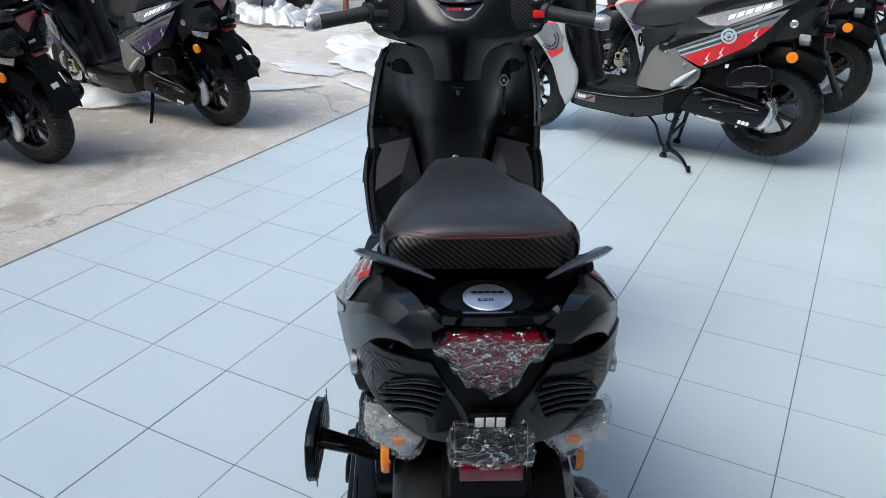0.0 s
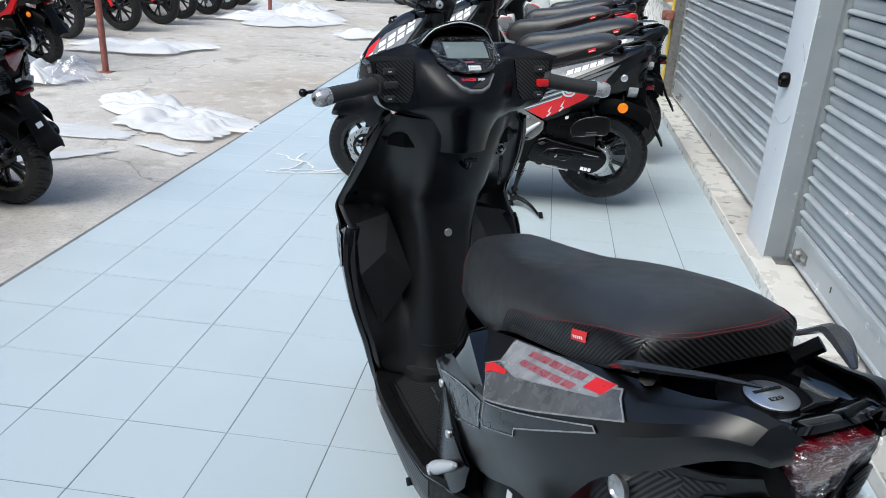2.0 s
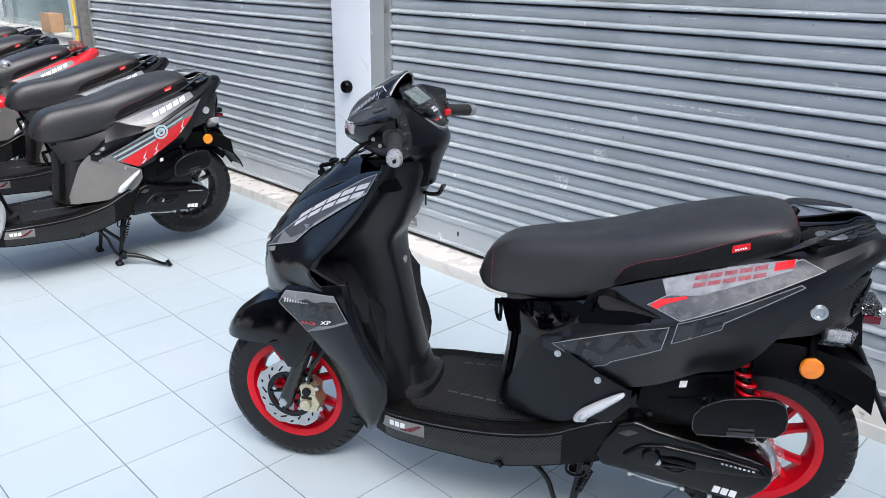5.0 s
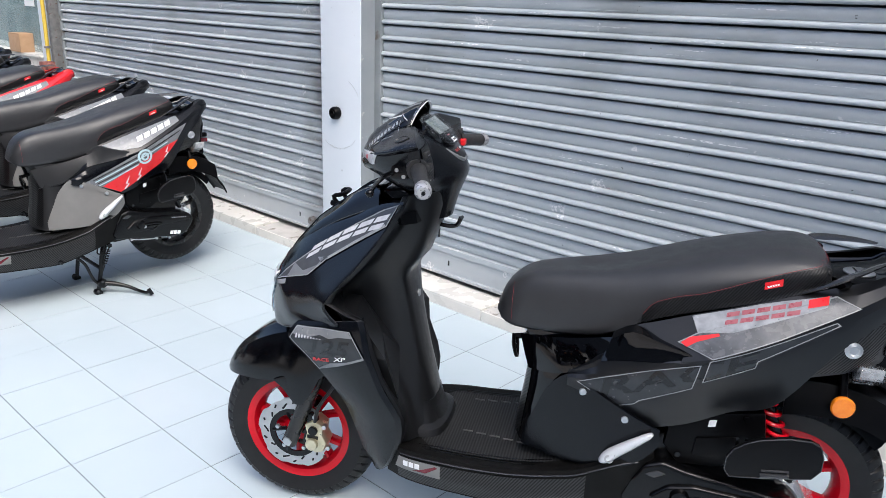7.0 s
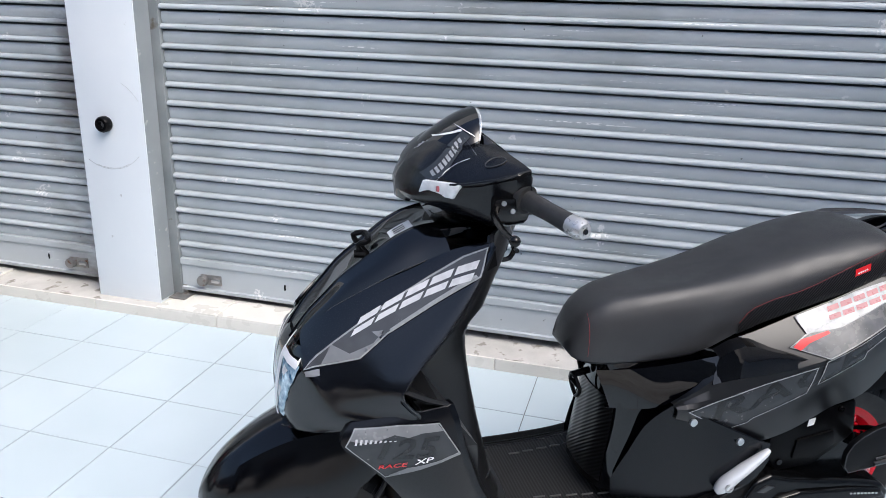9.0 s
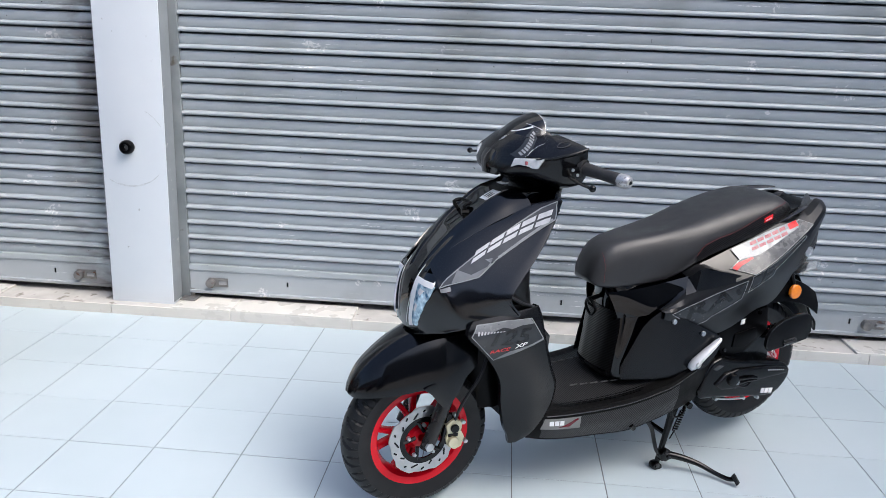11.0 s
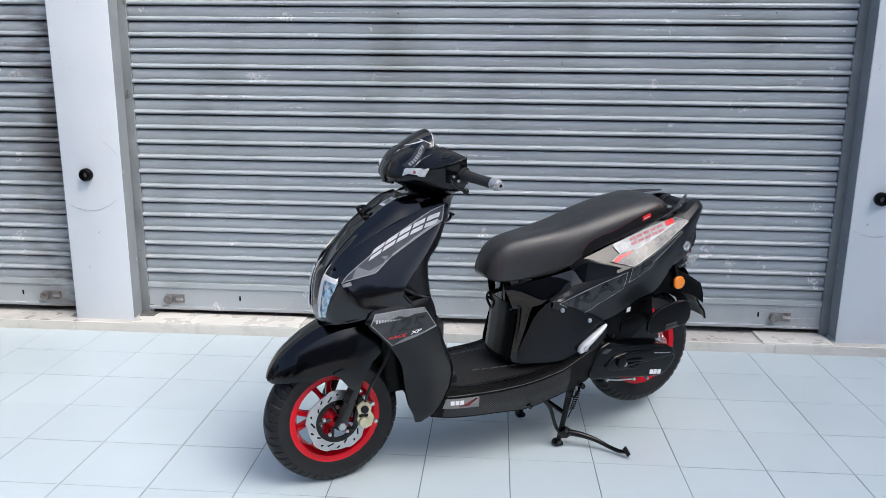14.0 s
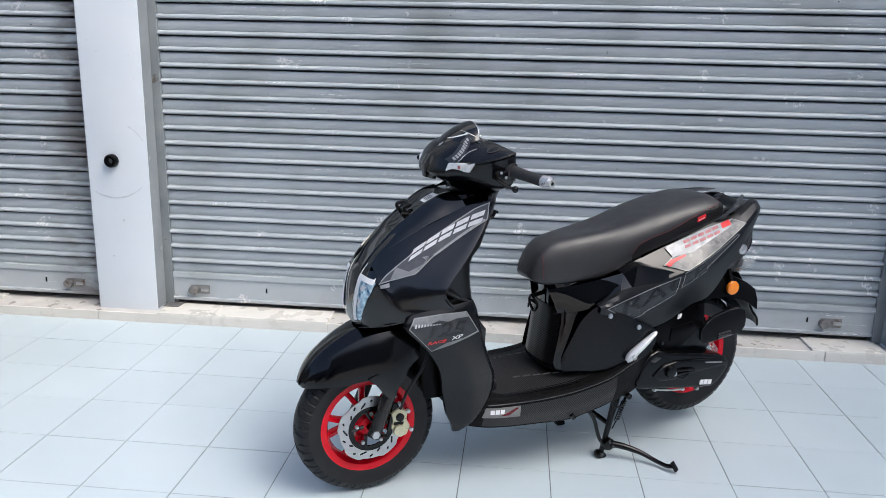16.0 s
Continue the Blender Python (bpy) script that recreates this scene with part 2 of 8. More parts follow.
M["letter_print"] = surf("letter_print", (0.0065, 0.007, 0.008), (0.009, 0.0095, 0.0105), 30, 0.22, spec=0.5)
M["dark_print"] = surf("dark_print", (0.010, 0.010, 0.011), (0.013, 0.013, 0.014), 30, 0.3)
M["cyan_print"] = surf("pale_blue_print", (0.42, 0.58, 0.62), (0.48, 0.62, 0.66), 30, 0.3)
M["purple"] = surf("purple_print", (0.075, 0.045, 0.12), (0.09, 0.055, 0.14), 30, 0.3)
M["gold"] = surf("caliper_gold", (0.58, 0.53, 0.36), (0.66, 0.61, 0.44), 40, 0.35, metal=0.8)
M["amber"] = surf("amber_reflector", (0.85, 0.22, 0.005), (0.9, 0.27, 0.01), 90, 0.15, coat=0.8, bump=0.4, bscale=260)
M["tail_red"] = surf("red_lens", (0.085, 0.0015, 0.006), (0.14, 0.003, 0.010), 40, 0.08, coat=0.6, bump=0.1, bscale=200)
M["lens"] = surf("clear_lens", (0.62, 0.64, 0.65), (0.80, 0.81, 0.82), 60, 0.08, 0.03, coat=1.0, bump=0.5, bscale=160)
M["blue_lens"] = surf("blue_filmed_lens", (0.015, 0.09, 0.19), (0.66, 0.88, 0.98), 70, 0.06, 0.03, coat=1.0, bump=0.5, bscale=90)
M["screen"] = surf("lcd_screen", (0.15, 0.185, 0.175), (0.175, 0.21, 0.2), 4, 0.12, coat=1.0)
M["stitch"] = surf("red_thread", (0.16, 0.02, 0.025), (0.24, 0.03, 0.035), 300, 0.7)
M["film"] = clear_film("clear_film", (0.40, 0.42, 0.44), 0.42, 0.14, 0.0, 30)
# clear film over black; its grey includes the sky sheen as colour
M["film_dim"] = surf("clear_film_with_sheen", (0.060, 0.063, 0.069), (0.130, 0.134, 0.142), 26, 0.26, 0.08, spec=0.45)
# pale base colour carries the sky's reflection in the film
M["film_sheet"] = surf("sky_whitened_film", (0.20, 0.208, 0.22), (0.36, 0.37, 0.385), 34, 0.22, 0.06, spec=0.6)
M["film_rim"] = surf("film_edge_and_glint", (0.45, 0.46, 0.47), (0.75, 0.76, 0.77), 70, 0.12, 0.04, spec=0.8)
M["bar_end"] = surf("dull_alloy", (0.42, 0.42, 0.43), (0.52, 0.52, 0.52), 60, 0.30, 0.06, metal=0.6)
M["film_edge"] = clear_film("film_edge", (0.85, 0.87, 0.88), 0.55, 0.25, 0.0, 30)
M["wrap"] = clear_film("crumpled_wrap", (0.95, 0.96, 0.97), 0.085, 0.06, 1.0, 50, 0.85)
M["dial_film"] = clear_film("dial_film", (0.9, 0.92, 0.93), 0.025, 0.05, 1.0, 40, 0.9)
M["smoke_lens"] = surf("grey_clear_lens", (0.26, 0.265, 0.27), (0.52, 0.525, 0.53), 60, 0.06, 0.02, coat=1.0, bump=0.4, bscale=120)
M["seat_ribs"] = weave("ribbed_vinyl", (0.0022, 0.0022, 0.0024), (0.0125, 0.0125, 0.0135), 0.0052)
M["cowl_ribs"] = weave("fine_black_ribs", (0.0010, 0.0010, 0.0012), (0.008, 0.008, 0.009), 0.0075, 0.3, (0, 0, 1))
M["guard"] = surf("matt_guard_paint", (0.0022, 0.0022, 0.0026), (0.0034, 0.0034, 0.0038), 20, 0.35, 0.05, spec=0.2)
M["carbon_flat"] = weave("carbon_look_rear", (0.003, 0.003, 0.003), (0.032, 0.032, 0.034), 0.0065, 0.35, (0, 0, 0))
M["sheet"] = clear_film("thin_white_sheet", (0.80, 0.81, 0.82), 0.62, 0.35, 0.25, 20)
M["rust"] = surf("rusty_red_steel", (0.16, 0.055, 0.045), (0.24, 0.09, 0.07), 30, 0.75, bump=0.4, bscale=150)
M["iron"] = surf("worn_grey_iron", (0.20, 0.20, 0.20), (0.30, 0.29, 0.28), 25, 0.5, 0.1, metal=0.7, bump=0.3, spots=(30, 0.6, 0.7, (0.16, 0.09, 0.06)))
M["black_metal"] = surf("black_painted_steel", (0.0013, 0.0013, 0.0016), (0.0024, 0.0024, 0.0027), 30, 0.20, 0.05, spec=0.34)
M["rope"] = surf("white_strap", (0.62, 0.63, 0.62), (0.72, 0.72, 0.70), 60, 0.8, bump=0.4)
M["card"] = surf("brown_cardboard", (0.36, 0.22, 0.12), (0.42, 0.27, 0.16), 20, 0.8)
M["yellow"] = surf("yellow_pipe_paint", (0.60, 0.42, 0.05), (0.68, 0.5, 0.08), 20, 0.5)
M["white_paint"] = surf("white_body_paint", (0.74, 0.75, 0.75), (0.78, 0.79, 0.79), 8, 0.12, coat=0.6)
M["red_body"] = surf("red_body_paint", (0.60, 0.012, 0.02), (0.66, 0.02, 0.025), 8, 0.15, coat=0.5)
M["inside"] = surf("shop_inside", (0.10, 0.13, 0.14), (0.22, 0.26, 0.27), 1.6, 0.5)
M["glass"] = clear_film("window_glass", (0.30, 0.42, 0.43), 0.35, 0.04, 0.0, 10)


def shutter_paint():
    """Grey enamel on rolled steel, chipped in thin dotted streaks and small flakes, sooty near one jamb."""
    m, n, l, out = nodes_of("shutter_paint")
    p = n.new("ShaderNodeBsdfPrincipled")
    geo = n.new("ShaderNodeNewGeometry").outputs["Position"]

    def times(a, b):
        k = n.new("ShaderNodeMath")
        k.operation = "MULTIPLY"
        l.new(a, k.inputs[0])
        l.new(b, k.inputs[1])
        return k.outputs[0]
    base = ramp(n, l, noise_node(n, l, geo, 1.3, 5.0), [(0.3, (0.375, 0.412, 0.438)), (0.7, (0.445, 0.482, 0.508))])
    grime = noise_node(n, l, geo, 2.4, 7.0, (1.0, 1.0, 0.7))
    base = mixc(n, l, ramp(n, l, grime, [(0.52, (0.0,)), (0.72, (0.55,))]), base, (0.23, 0.245, 0.235))
    dust = noise_node(n, l, geo, 9.0, 6.0, (1.0, 0.35, 4.0))
    base = mixc(n, l, ramp(n, l, dust, [(0.5, (0.0,)), (0.75, (0.22,))]), base, (0.47, 0.49, 0.50))
    where = ramp(n, l, noise_node(n, l, geo, 1.5, 2.0, (1.0, 0.6, 1.0)), [(0.46, (0.0,)), (0.54, (1.0,))])
    streak = ramp(n, l, noise_node(n, l, geo, 7.0, 3.0, (1.0, 0.35, 22.0)), [(0.665, (0.0,)), (0.685, (1.0,))])
    dots = ramp(n, l, noise_node(n, l, geo, 60.0, 3.0, (1.0, 1.0, 2.5)), [(0.46, (0.0,)), (0.50, (1.0,))])
    base = mixc(n, l, times(times(streak, dots), where), base, (0.78, 0.79, 0.79))
    near_flake = ramp(n, l, noise_node(n, l, geo, 8.0, 2.0), [(0.675, (0.0,)), (0.70, (1.0,))])
    flake = ramp(n, l, noise_node(n, l, geo, 80.0, 5.0), [(0.50, (0.0,)), (0.53, (1.0,))])
    base = mixc(n, l, times(near_flake, flake), base, (0.66, 0.67, 0.67))
    pit = ramp(n, l, noise_node(n, l, geo, 46.0, 4.0), [(0.745, (0.0,)), (0.76, (1.0,))])
    base = mixc(n, l, pit, base, (0.07, 0.07, 0.07))
    # rust-brown soot beside the pillar, on the far shutter
    sep = n.new("ShaderNodeSeparateXYZ")
    l.new(geo, sep.inputs[0])
    mr = n.new("ShaderNodeMapRange")
    mr.inputs[1].default_value, mr.inputs[2].default_value = 3.46, 3.82
    mr.inputs[3].default_value, mr.inputs[4].default_value = 1.0, 0.0
    l.new(sep.outputs["Y"], mr.inputs[0])
    near = n.new("ShaderNodeMath")
    near.operation = "GREATER_THAN"
    near.inputs[1].default_value = 3.3
    l.new(sep.outputs["Y"], near.inputs[0])
    s1 = n.new("ShaderNodeMath")
    s1.operation = "MULTIPLY"
    l.new(mr.outputs[0], s1.inputs[0])
    l.new(near.outputs[0], s1.inputs[1])
    s2 = n.new("ShaderNodeMath")
    s2.operation = "MULTIPLY"
    l.new(s1.outputs[0], s2.inputs[0])
    l.new(ramp(n, l, noise_node(n, l, geo, 4.0, 6.0, (1, 1.0, 2.2)), [(0.43, (0.0,)), (0.55, (0.95,))]), s2.inputs[1])
    base = mixc(n, l, s2.outputs[0], base, (0.075, 0.05, 0.035))
    l.new(base, p.inputs["Base Color"])
    p.inputs["Roughness"].default_value = 0.30
    p.inputs["Metallic"].default_value = 0.0
    b = n.new("ShaderNodeBump")
    b.inputs["Strength"].default_value = 0.15
    b.inputs["Distance"].default_value = 0.004
    l.new(noise_node(n, l, geo, 25.0, 3.0), b.inputs["Height"])
    l.new(b.outputs[0], p.inputs["Normal"])
    l.new(p.outputs[0], out.inputs["Surface"])
    return m


M["shutter"] = shutter_paint()
M["guide"] = surf("guide_rail_paint", (0.16, 0.18, 0.19), (0.24, 0.26, 0.27), 6, 0.5, 0.1, bump=0.2, bscale=60, spots=(14, 0.62, 0.70, (0.10, 0.085, 0.07)))
M["jamb"] = surf("grey_jamb_paint", (0.21, 0.235, 0.255), (0.26, 0.285, 0.305), 5, 0.45, 0.08, bump=0.2, bscale=60, spots=(20, 0.66, 0.72, (0.38, 0.39, 0.40)))
M["scuff"] = surf("grey_scuff", (0.34, 0.35, 0.36), (0.42, 0.43, 0.44), 60, 0.7)


# ---- mesh helpers ----
def link_mesh(name, verts, faces, material, parent=None, label="", angle=38.0, flip_fix=True):
    me = bpy.data.meshes.new(name)
    me.from_pydata([tuple(v) for v in verts], [], faces)
    if flip_fix:
        bm = bmesh.new()
        bm.from_mesh(me)
        bmesh.ops.remove_doubles(bm, verts=bm.verts, dist=1e-5)
        bmesh.ops.recalc_face_normals(bm, faces=bm.faces)
        bm.to_mesh(me)
        bm.free()
    me.polygons.foreach_set("use_smooth", [True] * len(me.polygons))
    me.set_sharp_from_angle(angle=radians(angle))
    me.materials.append(material)
    ob = new(name, me)
    if parent is not None:
        ob.parent = parent
    if label:
        tagged(ob, label)
    return ob


def part(name, bm, material, parent, label="", angle=38.0):
    """One bmesh becomes one mesh object under a thing or a part."""
    bmesh.ops.recalc_face_normals(bm, faces=bm.faces)
    me = bpy.data.meshes.new(name)
    bm.to_mesh(me)
    bm.free()
    me.polygons.foreach_set("use_smooth", [True] * len(me.polygons))
    me.set_sharp_from_angle(angle=radians(angle))
    me.materials.append(material)
    ob = new(name, me)
    if parent is not None:
        ob.parent = parent
    if label:
        tagged(ob, label)
    return ob


def thing(name, label, category, m=None, group="", kind=""):
    ob = new(name)
    ob.empty_display_size = 0.1
    tagged(ob, label, category, group, kind)
    if m is not None:
        ob.matrix_world = m
    return ob


def curve_of(pairs):
    """A smooth function through (x, value) pairs."""
    xs = np.array([p[0] for p in pairs], float)
    order = np.argsort(xs)
    xs = xs[order]
    vs = np.array([np.atleast_1d(p[1]) for p in pairs], float)[order]
    d = np.gradient(vs, xs, axis=0) if len(xs) > 2 else np.repeat((vs[1:] - vs[:1]) / (xs[1] - xs[0]), 2, 0)

    def f(x):
        i = int(np.clip(np.searchsorted(xs, x) - 1, 0, len(xs) - 2))
        h = xs[i + 1] - xs[i]
        t = min(1.0, max(0.0, (x - xs[i]) / h))
        a, b = 2 * t**3 - 3 * t**2 + 1, t**3 - 2 * t**2 + t
        r = a * vs[i] + b * h * d[i] + (1 - a) * vs[i + 1] + (t**3 - t**2) * h * d[i + 1]
        return float(r[0]) if len(r) == 1 else r
    return f


def refine(P, n, closed=False):
    """Catmull-Rom through a polyline, n steps a span."""
    P = [np.asarray(p, float) for p in P]
    if n <= 1:
        return P
    out, m = [], len(P)
    spans = m if closed else m - 1
    for i in range(spans):
        if closed:
            a, b, c, e = P[i - 1], P[i], P[(i + 1) % m], P[(i + 2) % m]
        else:
            a, b, c, e = P[max(i - 1, 0)], P[i], P[i + 1], P[min(i + 2, m - 1)]
        for k in range(n):
            t = k / n
            out.append(0.5 * (2 * b + (c - a) * t + (2 * a - 5 * b + 4 * c - e) * t * t + (3 * b - a - 3 * c + e) * t**3))
    if not closed:
        out.append(P[-1])
    return out


def loft(rings, nu=3, nv=1, cap=True):
    """Closed rings joined in order. Returns verts, faces."""
    if nv > 1:
        rings = [refine(r, nv, True) for r in rings]
    cols = [refine([r[k] for r in rings], nu) for k in range(len(rings[0]))]
    nr, nc = len(cols[0]), len(cols)
    verts = [cols[k][i] for i in range(nr) for k in range(nc)]
    faces = [(i * nc + k, i * nc + (k + 1) % nc, (i + 1) * nc + (k + 1) % nc, (i + 1) * nc + k) for i in range(nr - 1) for k in range(nc)]
    if cap:
        faces += [tuple(range(nc)), tuple((nr - 1) * nc + k for k in range(nc))]
    return verts, faces


def both(half):
    """A half outline, from the middle line round to the middle line, made whole."""
    return half + [(x, -y, z) for x, y, z in half[-2:0:-1]]


def shell(rows, thick=0.004, nu=3, nv=2):
    """An open sheet through rows of points, with thickness."""
    rows = [refine(r, nv) for r in rows]
    cols = [refine([r[k] for r in rows], nu) for k in range(len(rows[0]))]
    G = np.array([[c[i] for c in cols] for i in range(len(cols[0]))])
    du, dv = np.gradient(G, axis=0), np.gradient(G, axis=1)
    N = np.cross(du, dv)
    N /= np.linalg.norm(N, axis=2, keepdims=True) + 1e-12
    nr, nc = G.shape[:2]
    V = list(G.reshape(-1, 3)) + list((G - N * thick).reshape(-1, 3))
    o = nr * nc
    F = []
    for i in range(nr - 1):
        for k in range(nc - 1):
            q = (i * nc + k, i * nc + k + 1, (i + 1) * nc + k + 1, (i + 1) * nc + k)
            F += [q, tuple(o + v for v in q[::-1])]
    rim = [k for k in range(nc)] + [i * nc + nc - 1 for i in range(1, nr)] + [(nr - 1) * nc + k for k in range(nc - 2, -1, -1)] + [i * nc for i in range(nr - 2, 0, -1)]
    F += [(a, b, o + b, o + a) for a, b in zip(rim, rim[1:] + rim[:1])]
    return V, F


def flip_y(vf):
    return [(v[0], -v[1], v[2]) for v in vf[0]], [tuple(reversed(f)) for f in vf[1]]


def tube(path, radius, seg=10, steps=4, flat=1.0):
    """A round bar along a path; radius may be a list."""
    P = refine(path, steps)
    R = np.interp(np.linspace(0, 1, len(P)), np.linspace(0, 1, len(np.atleast_1d(radius))), np.atleast_1d(radius)) if np.ndim(radius) else [radius] * len(P)
    rings, side = [], None
    for i, p in enumerate(P):
        d = P[min(i + 1, len(P) - 1)] - P[max(i - 1, 0)]
        d = d / (np.linalg.norm(d) + 1e-12)
        if side is None:
            side = np.cross(d, (0, 0, 1.0) if abs(d[2]) < 0.9 else (1.0, 0, 0))
        side = side - d * np.dot(side, d)
        side /= np.linalg.norm(side)
        up = np.cross(side, d)
        rings.append([p + R[i] * (math.cos(a) * side + math.sin(a) * up * flat) for a in np.linspace(0, 2 * math.pi, seg, endpoint=False)])
    return loft(rings, 1)


def lathe_y(profile, seg=48, c=(0, 0, 0), wobble=None):
    """A closed (radius, y) profile turned round the y axis at c."""
    V, F, n = [], [], len(profile)
    for i in range(seg):
        a = 2 * math.pi * i / seg
        for k, (r, y) in enumerate(profile):
            rr = r + (wobble(a, y, r) if wobble else 0)
            V.append((c[0] + rr * math.cos(a), c[1] + y, c[2] + rr * math.sin(a)))
    for i in range(seg):
        j = (i + 1) % seg
        F += [(i * n + k, i * n + (k + 1) % n, j * n + (k + 1) % n, j * n + k) for k in range(n)]
    return V, F


def slab_bm(poly, y0, y1, bevel=0.004, seg=2):
    """A plate: an (x, z) outline between two y, with rounded edges."""
    bm = bmesh.new()
    a = [bm.verts.new((x, y0, z)) for x, z in poly]
    b = [bm.verts.new((x, y1, z)) for x, z in poly]
    bm.faces.new(a)
    bm.faces.new(b[::-1])
    for i in range(len(poly)):
        j = (i + 1) % len(poly)
        bm.faces.new((a[i], b[i], b[j], a[j]))
    bmesh.ops.recalc_face_normals(bm, faces=bm.faces)
    if bevel:
        bmesh.ops.bevel(bm, geom=bm.edges[:], offset=bevel, segments=seg, affect="EDGES", profile=0.6, clamp_overlap=True)
    return bm


def box_bm(lo, hi, bevel=0.003, seg=2):
    bm = bmesh.new()
    bmesh.ops.create_cube(bm, size=1)
    for v in bm.verts:
        v.co = [lo[k] + (v.co[k] + 0.5) * (hi[k] - lo[k]) for k in range(3)]
    if bevel:
        bmesh.ops.bevel(bm, geom=bm.edges[:], offset=bevel, segments=seg, affect="EDGES", profile=0.6, clamp_overlap=True)
    return bm


def merged(*vfs):
    V, F = [], []
    for v, f in vfs:
        o = len(V)
        V += [tuple(q) for q in v]
        F += [tuple(i + o for i in t) for t in f]
    return V, F


def disc_y(c, r, y0, y1, seg=20):
    return lathe_y([(0.0005, y0), (r * 0.92, y0), (r, y0 + (y1 - y0) * 0.15), (r, y1 - (y1 - y0) * 0.15), (r * 0.92, y1), (0.0005, y1)], seg, c)


# ---- the setting ----
def setting(name, bm, material, label):
    ob = part(name, bm, material, None)
    return tagged(ob, label, name.split("_")[0], kind="structure")


TILE = 0.3
EDGE_X = -2.72       # where the tiled porch ends and the yard begins
KERB_X = 0.292       # front of the low kerb under the shutters
SHUT_X = 0.47        # plane of the roller shutters
PIL_X = 0.355        # front of the pillars
SLAT = 0.0765

ground = setting("ground", box_bm((-60, -60, -0.6), (60, 60, -0.035), 0), M["concrete"], "weathered beige concrete yard with stains and hairline cracks")
floor = setting("floor", box_bm((EDGE_X, -4.5, -0.2), (KERB_X + 0.02, 15.0, -0.0014), 0.002), M["grout"], "porch floor of pale blue glazed square tiles with dark joints")
kerb = setting("kerb", box_bm((KERB_X + 0.009, -4.5, -0.1), (SHUT_X + 0.2, 15.0, 0.044), 0.004), M["screed"], "low worn concrete kerb under the roller shutters")
PILLARS = [(-0.765, -0.447), (3.175, 3.488)]
for i, (a, b) in enumerate(PILLARS):
    for y0, y1 in ((a - 0.003, a - 0.0005), (b + 0.0005, b + 0.003)):
        setting("trim_jamb", box_bm((PIL_X + 0.004, y0, 0.056), (SHUT_X + 0.20, y1, 2.62), 0), M["jamb"], "grey painted side of the pillar beside the shutter")
    pil = setting("pillar_%d" % (i + 1), box_bm((PIL_X, a, 0.03), (SHUT_X + 0.35, b, 3.3), 0.004), M["pillar"], "pale blue-white painted square pillar between the shutters, scuffed")
setting("wall_lintel", box_bm((SHUT_X + 0.03, -4.5, 2.62), (SHUT_X + 0.33, 7.05, 3.9), 0), M["wall"], "off-white wall above the roller shutters")
setting("wall_back", box_bm((SHUT_X + 0.36, -4.5, 0.04), (SHUT_X + 0.5, 7.05, 3.9), 0), M["wall"], "plain wall closing the shop behind the shutters")
setting("wall_far", box_bm((SHUT_X - 0.06, 7.08, 0.02), (SHUT_X + 0.2, 7.36, 3.9), 0.004), M["pillar"], "white painted pier at the shop window")


def roller_shutter(a, b, latch_at):
    """Frame rails, bottom bar, latches; the slats are hung on it at the end of the file."""
    sh = thing("roller_shutter", "closed grey steel roller shutter with chipped paint", "shutter", pose(SHUT_X, a, 0), group="roller shutters")
    w = b - a
    prof = [(0.0, 0.078), (-0.016, 0.078), (-0.018, 0.092), (-0.008, 0.096), (-0.008, 0.196), (-0.016, 0.200), (-0.016, 0.226), (0.004, 0.228), (0.004, 0.078)]
    V, F = loft([[(x, 0.012, z) for x, z in prof], [(x, w - 0.012, z) for x, z in prof]], 1)
    link_mesh("bottom_bar", V, F, M["shutter"], sh, "flat grey bottom bar", 20)
    for y in (0.0, w):
        s = 1 if y == 0 else -1
        part("guide_rail", box_bm((-0.022, min(y, y + s * 0.045), 0.05), (0.05, max(y, y + s * 0.045), 2.62), 0.002), M["guide"], sh)
    for y in latch_at:
        part("latch_plate", box_bm((-0.014, y - a - 0.055, 0.115), (-0.006, y - a + 0.045, 0.16), 0.002), M["iron"], sh, "worn steel latch plate")
        V, F = merged(disc_y((0, 0, 0), 0.024, -0.016, 0.016))
        V = [(v[1] - 0.02, v[0] + y - a + 0.03, v[2] + 0.135) for v in V]
        link_mesh("lock_cylinder", V, F, M["iron"], sh, "round steel lock")
        part("latch_bolt", box_bm((-0.024, y - a - 0.05, 0.13), (-0.008, y - a - 0.012, 0.146), 0.003), M["steel"], sh)
    for y in np.linspace(0.35, w - 0.55, 3):
        part("slot", box_bm((-0.0095, y, 0.135), (-0.007, y + 0.008, 0.16), 0), M["black_metal"], sh)
    return sh


shutter_a = roller_shutter(-0.447, 3.175, (2.99, -0.20))
shutter_b = roller_shutter(3.488, 7.05, (3.68, 6.6))
shutter_c = roller_shutter(-4.3, -0.765, (-1.0, -4.0))


def door_stop(y, z):
    st = thing("door_stop", "black rubber door stop bolted to the pillar", "door stop", pose(PIL_X, y, z), group="door stops")
    V, F = lathe_y([(0.012, -0.004), (0.030, -0.004), (0.033, 0.002), (0.033, 0.024), (0.027, 0.033), (0.016, 0.033), (0.012, 0.022)], 28)
    link_mesh("ring", [(-v[1] - 0.003, v[0], v[2]) for v in V], F, M["plastic"], st)
    V, F = disc_y((0, 0, 0), 0.013, 0.0, 0.02, 6)
    link_mesh("bolt", [(-v[1], v[0], v[2]) for v in V], F, M["iron"], st, "dull hexagonal bolt head")
    for r, a0, a1 in ((0.190, 236, 318), (0.186, 250, 300), (0.192, 20, 62)):
        arc = [(-0.0004, r * math.cos(radians(a)) * -1, r * math.sin(radians(a))) for a in np.linspace(a0, a1, 16)]
        arc = [q for q in arc if -0.165 < q[1] < 0.118]
        if len(arc) > 3:
            link_mesh("scuff", *tube(arc, 0.0011, 6, 1, 0.5), M["scuff"], st, "curved scuff mark on the paint")


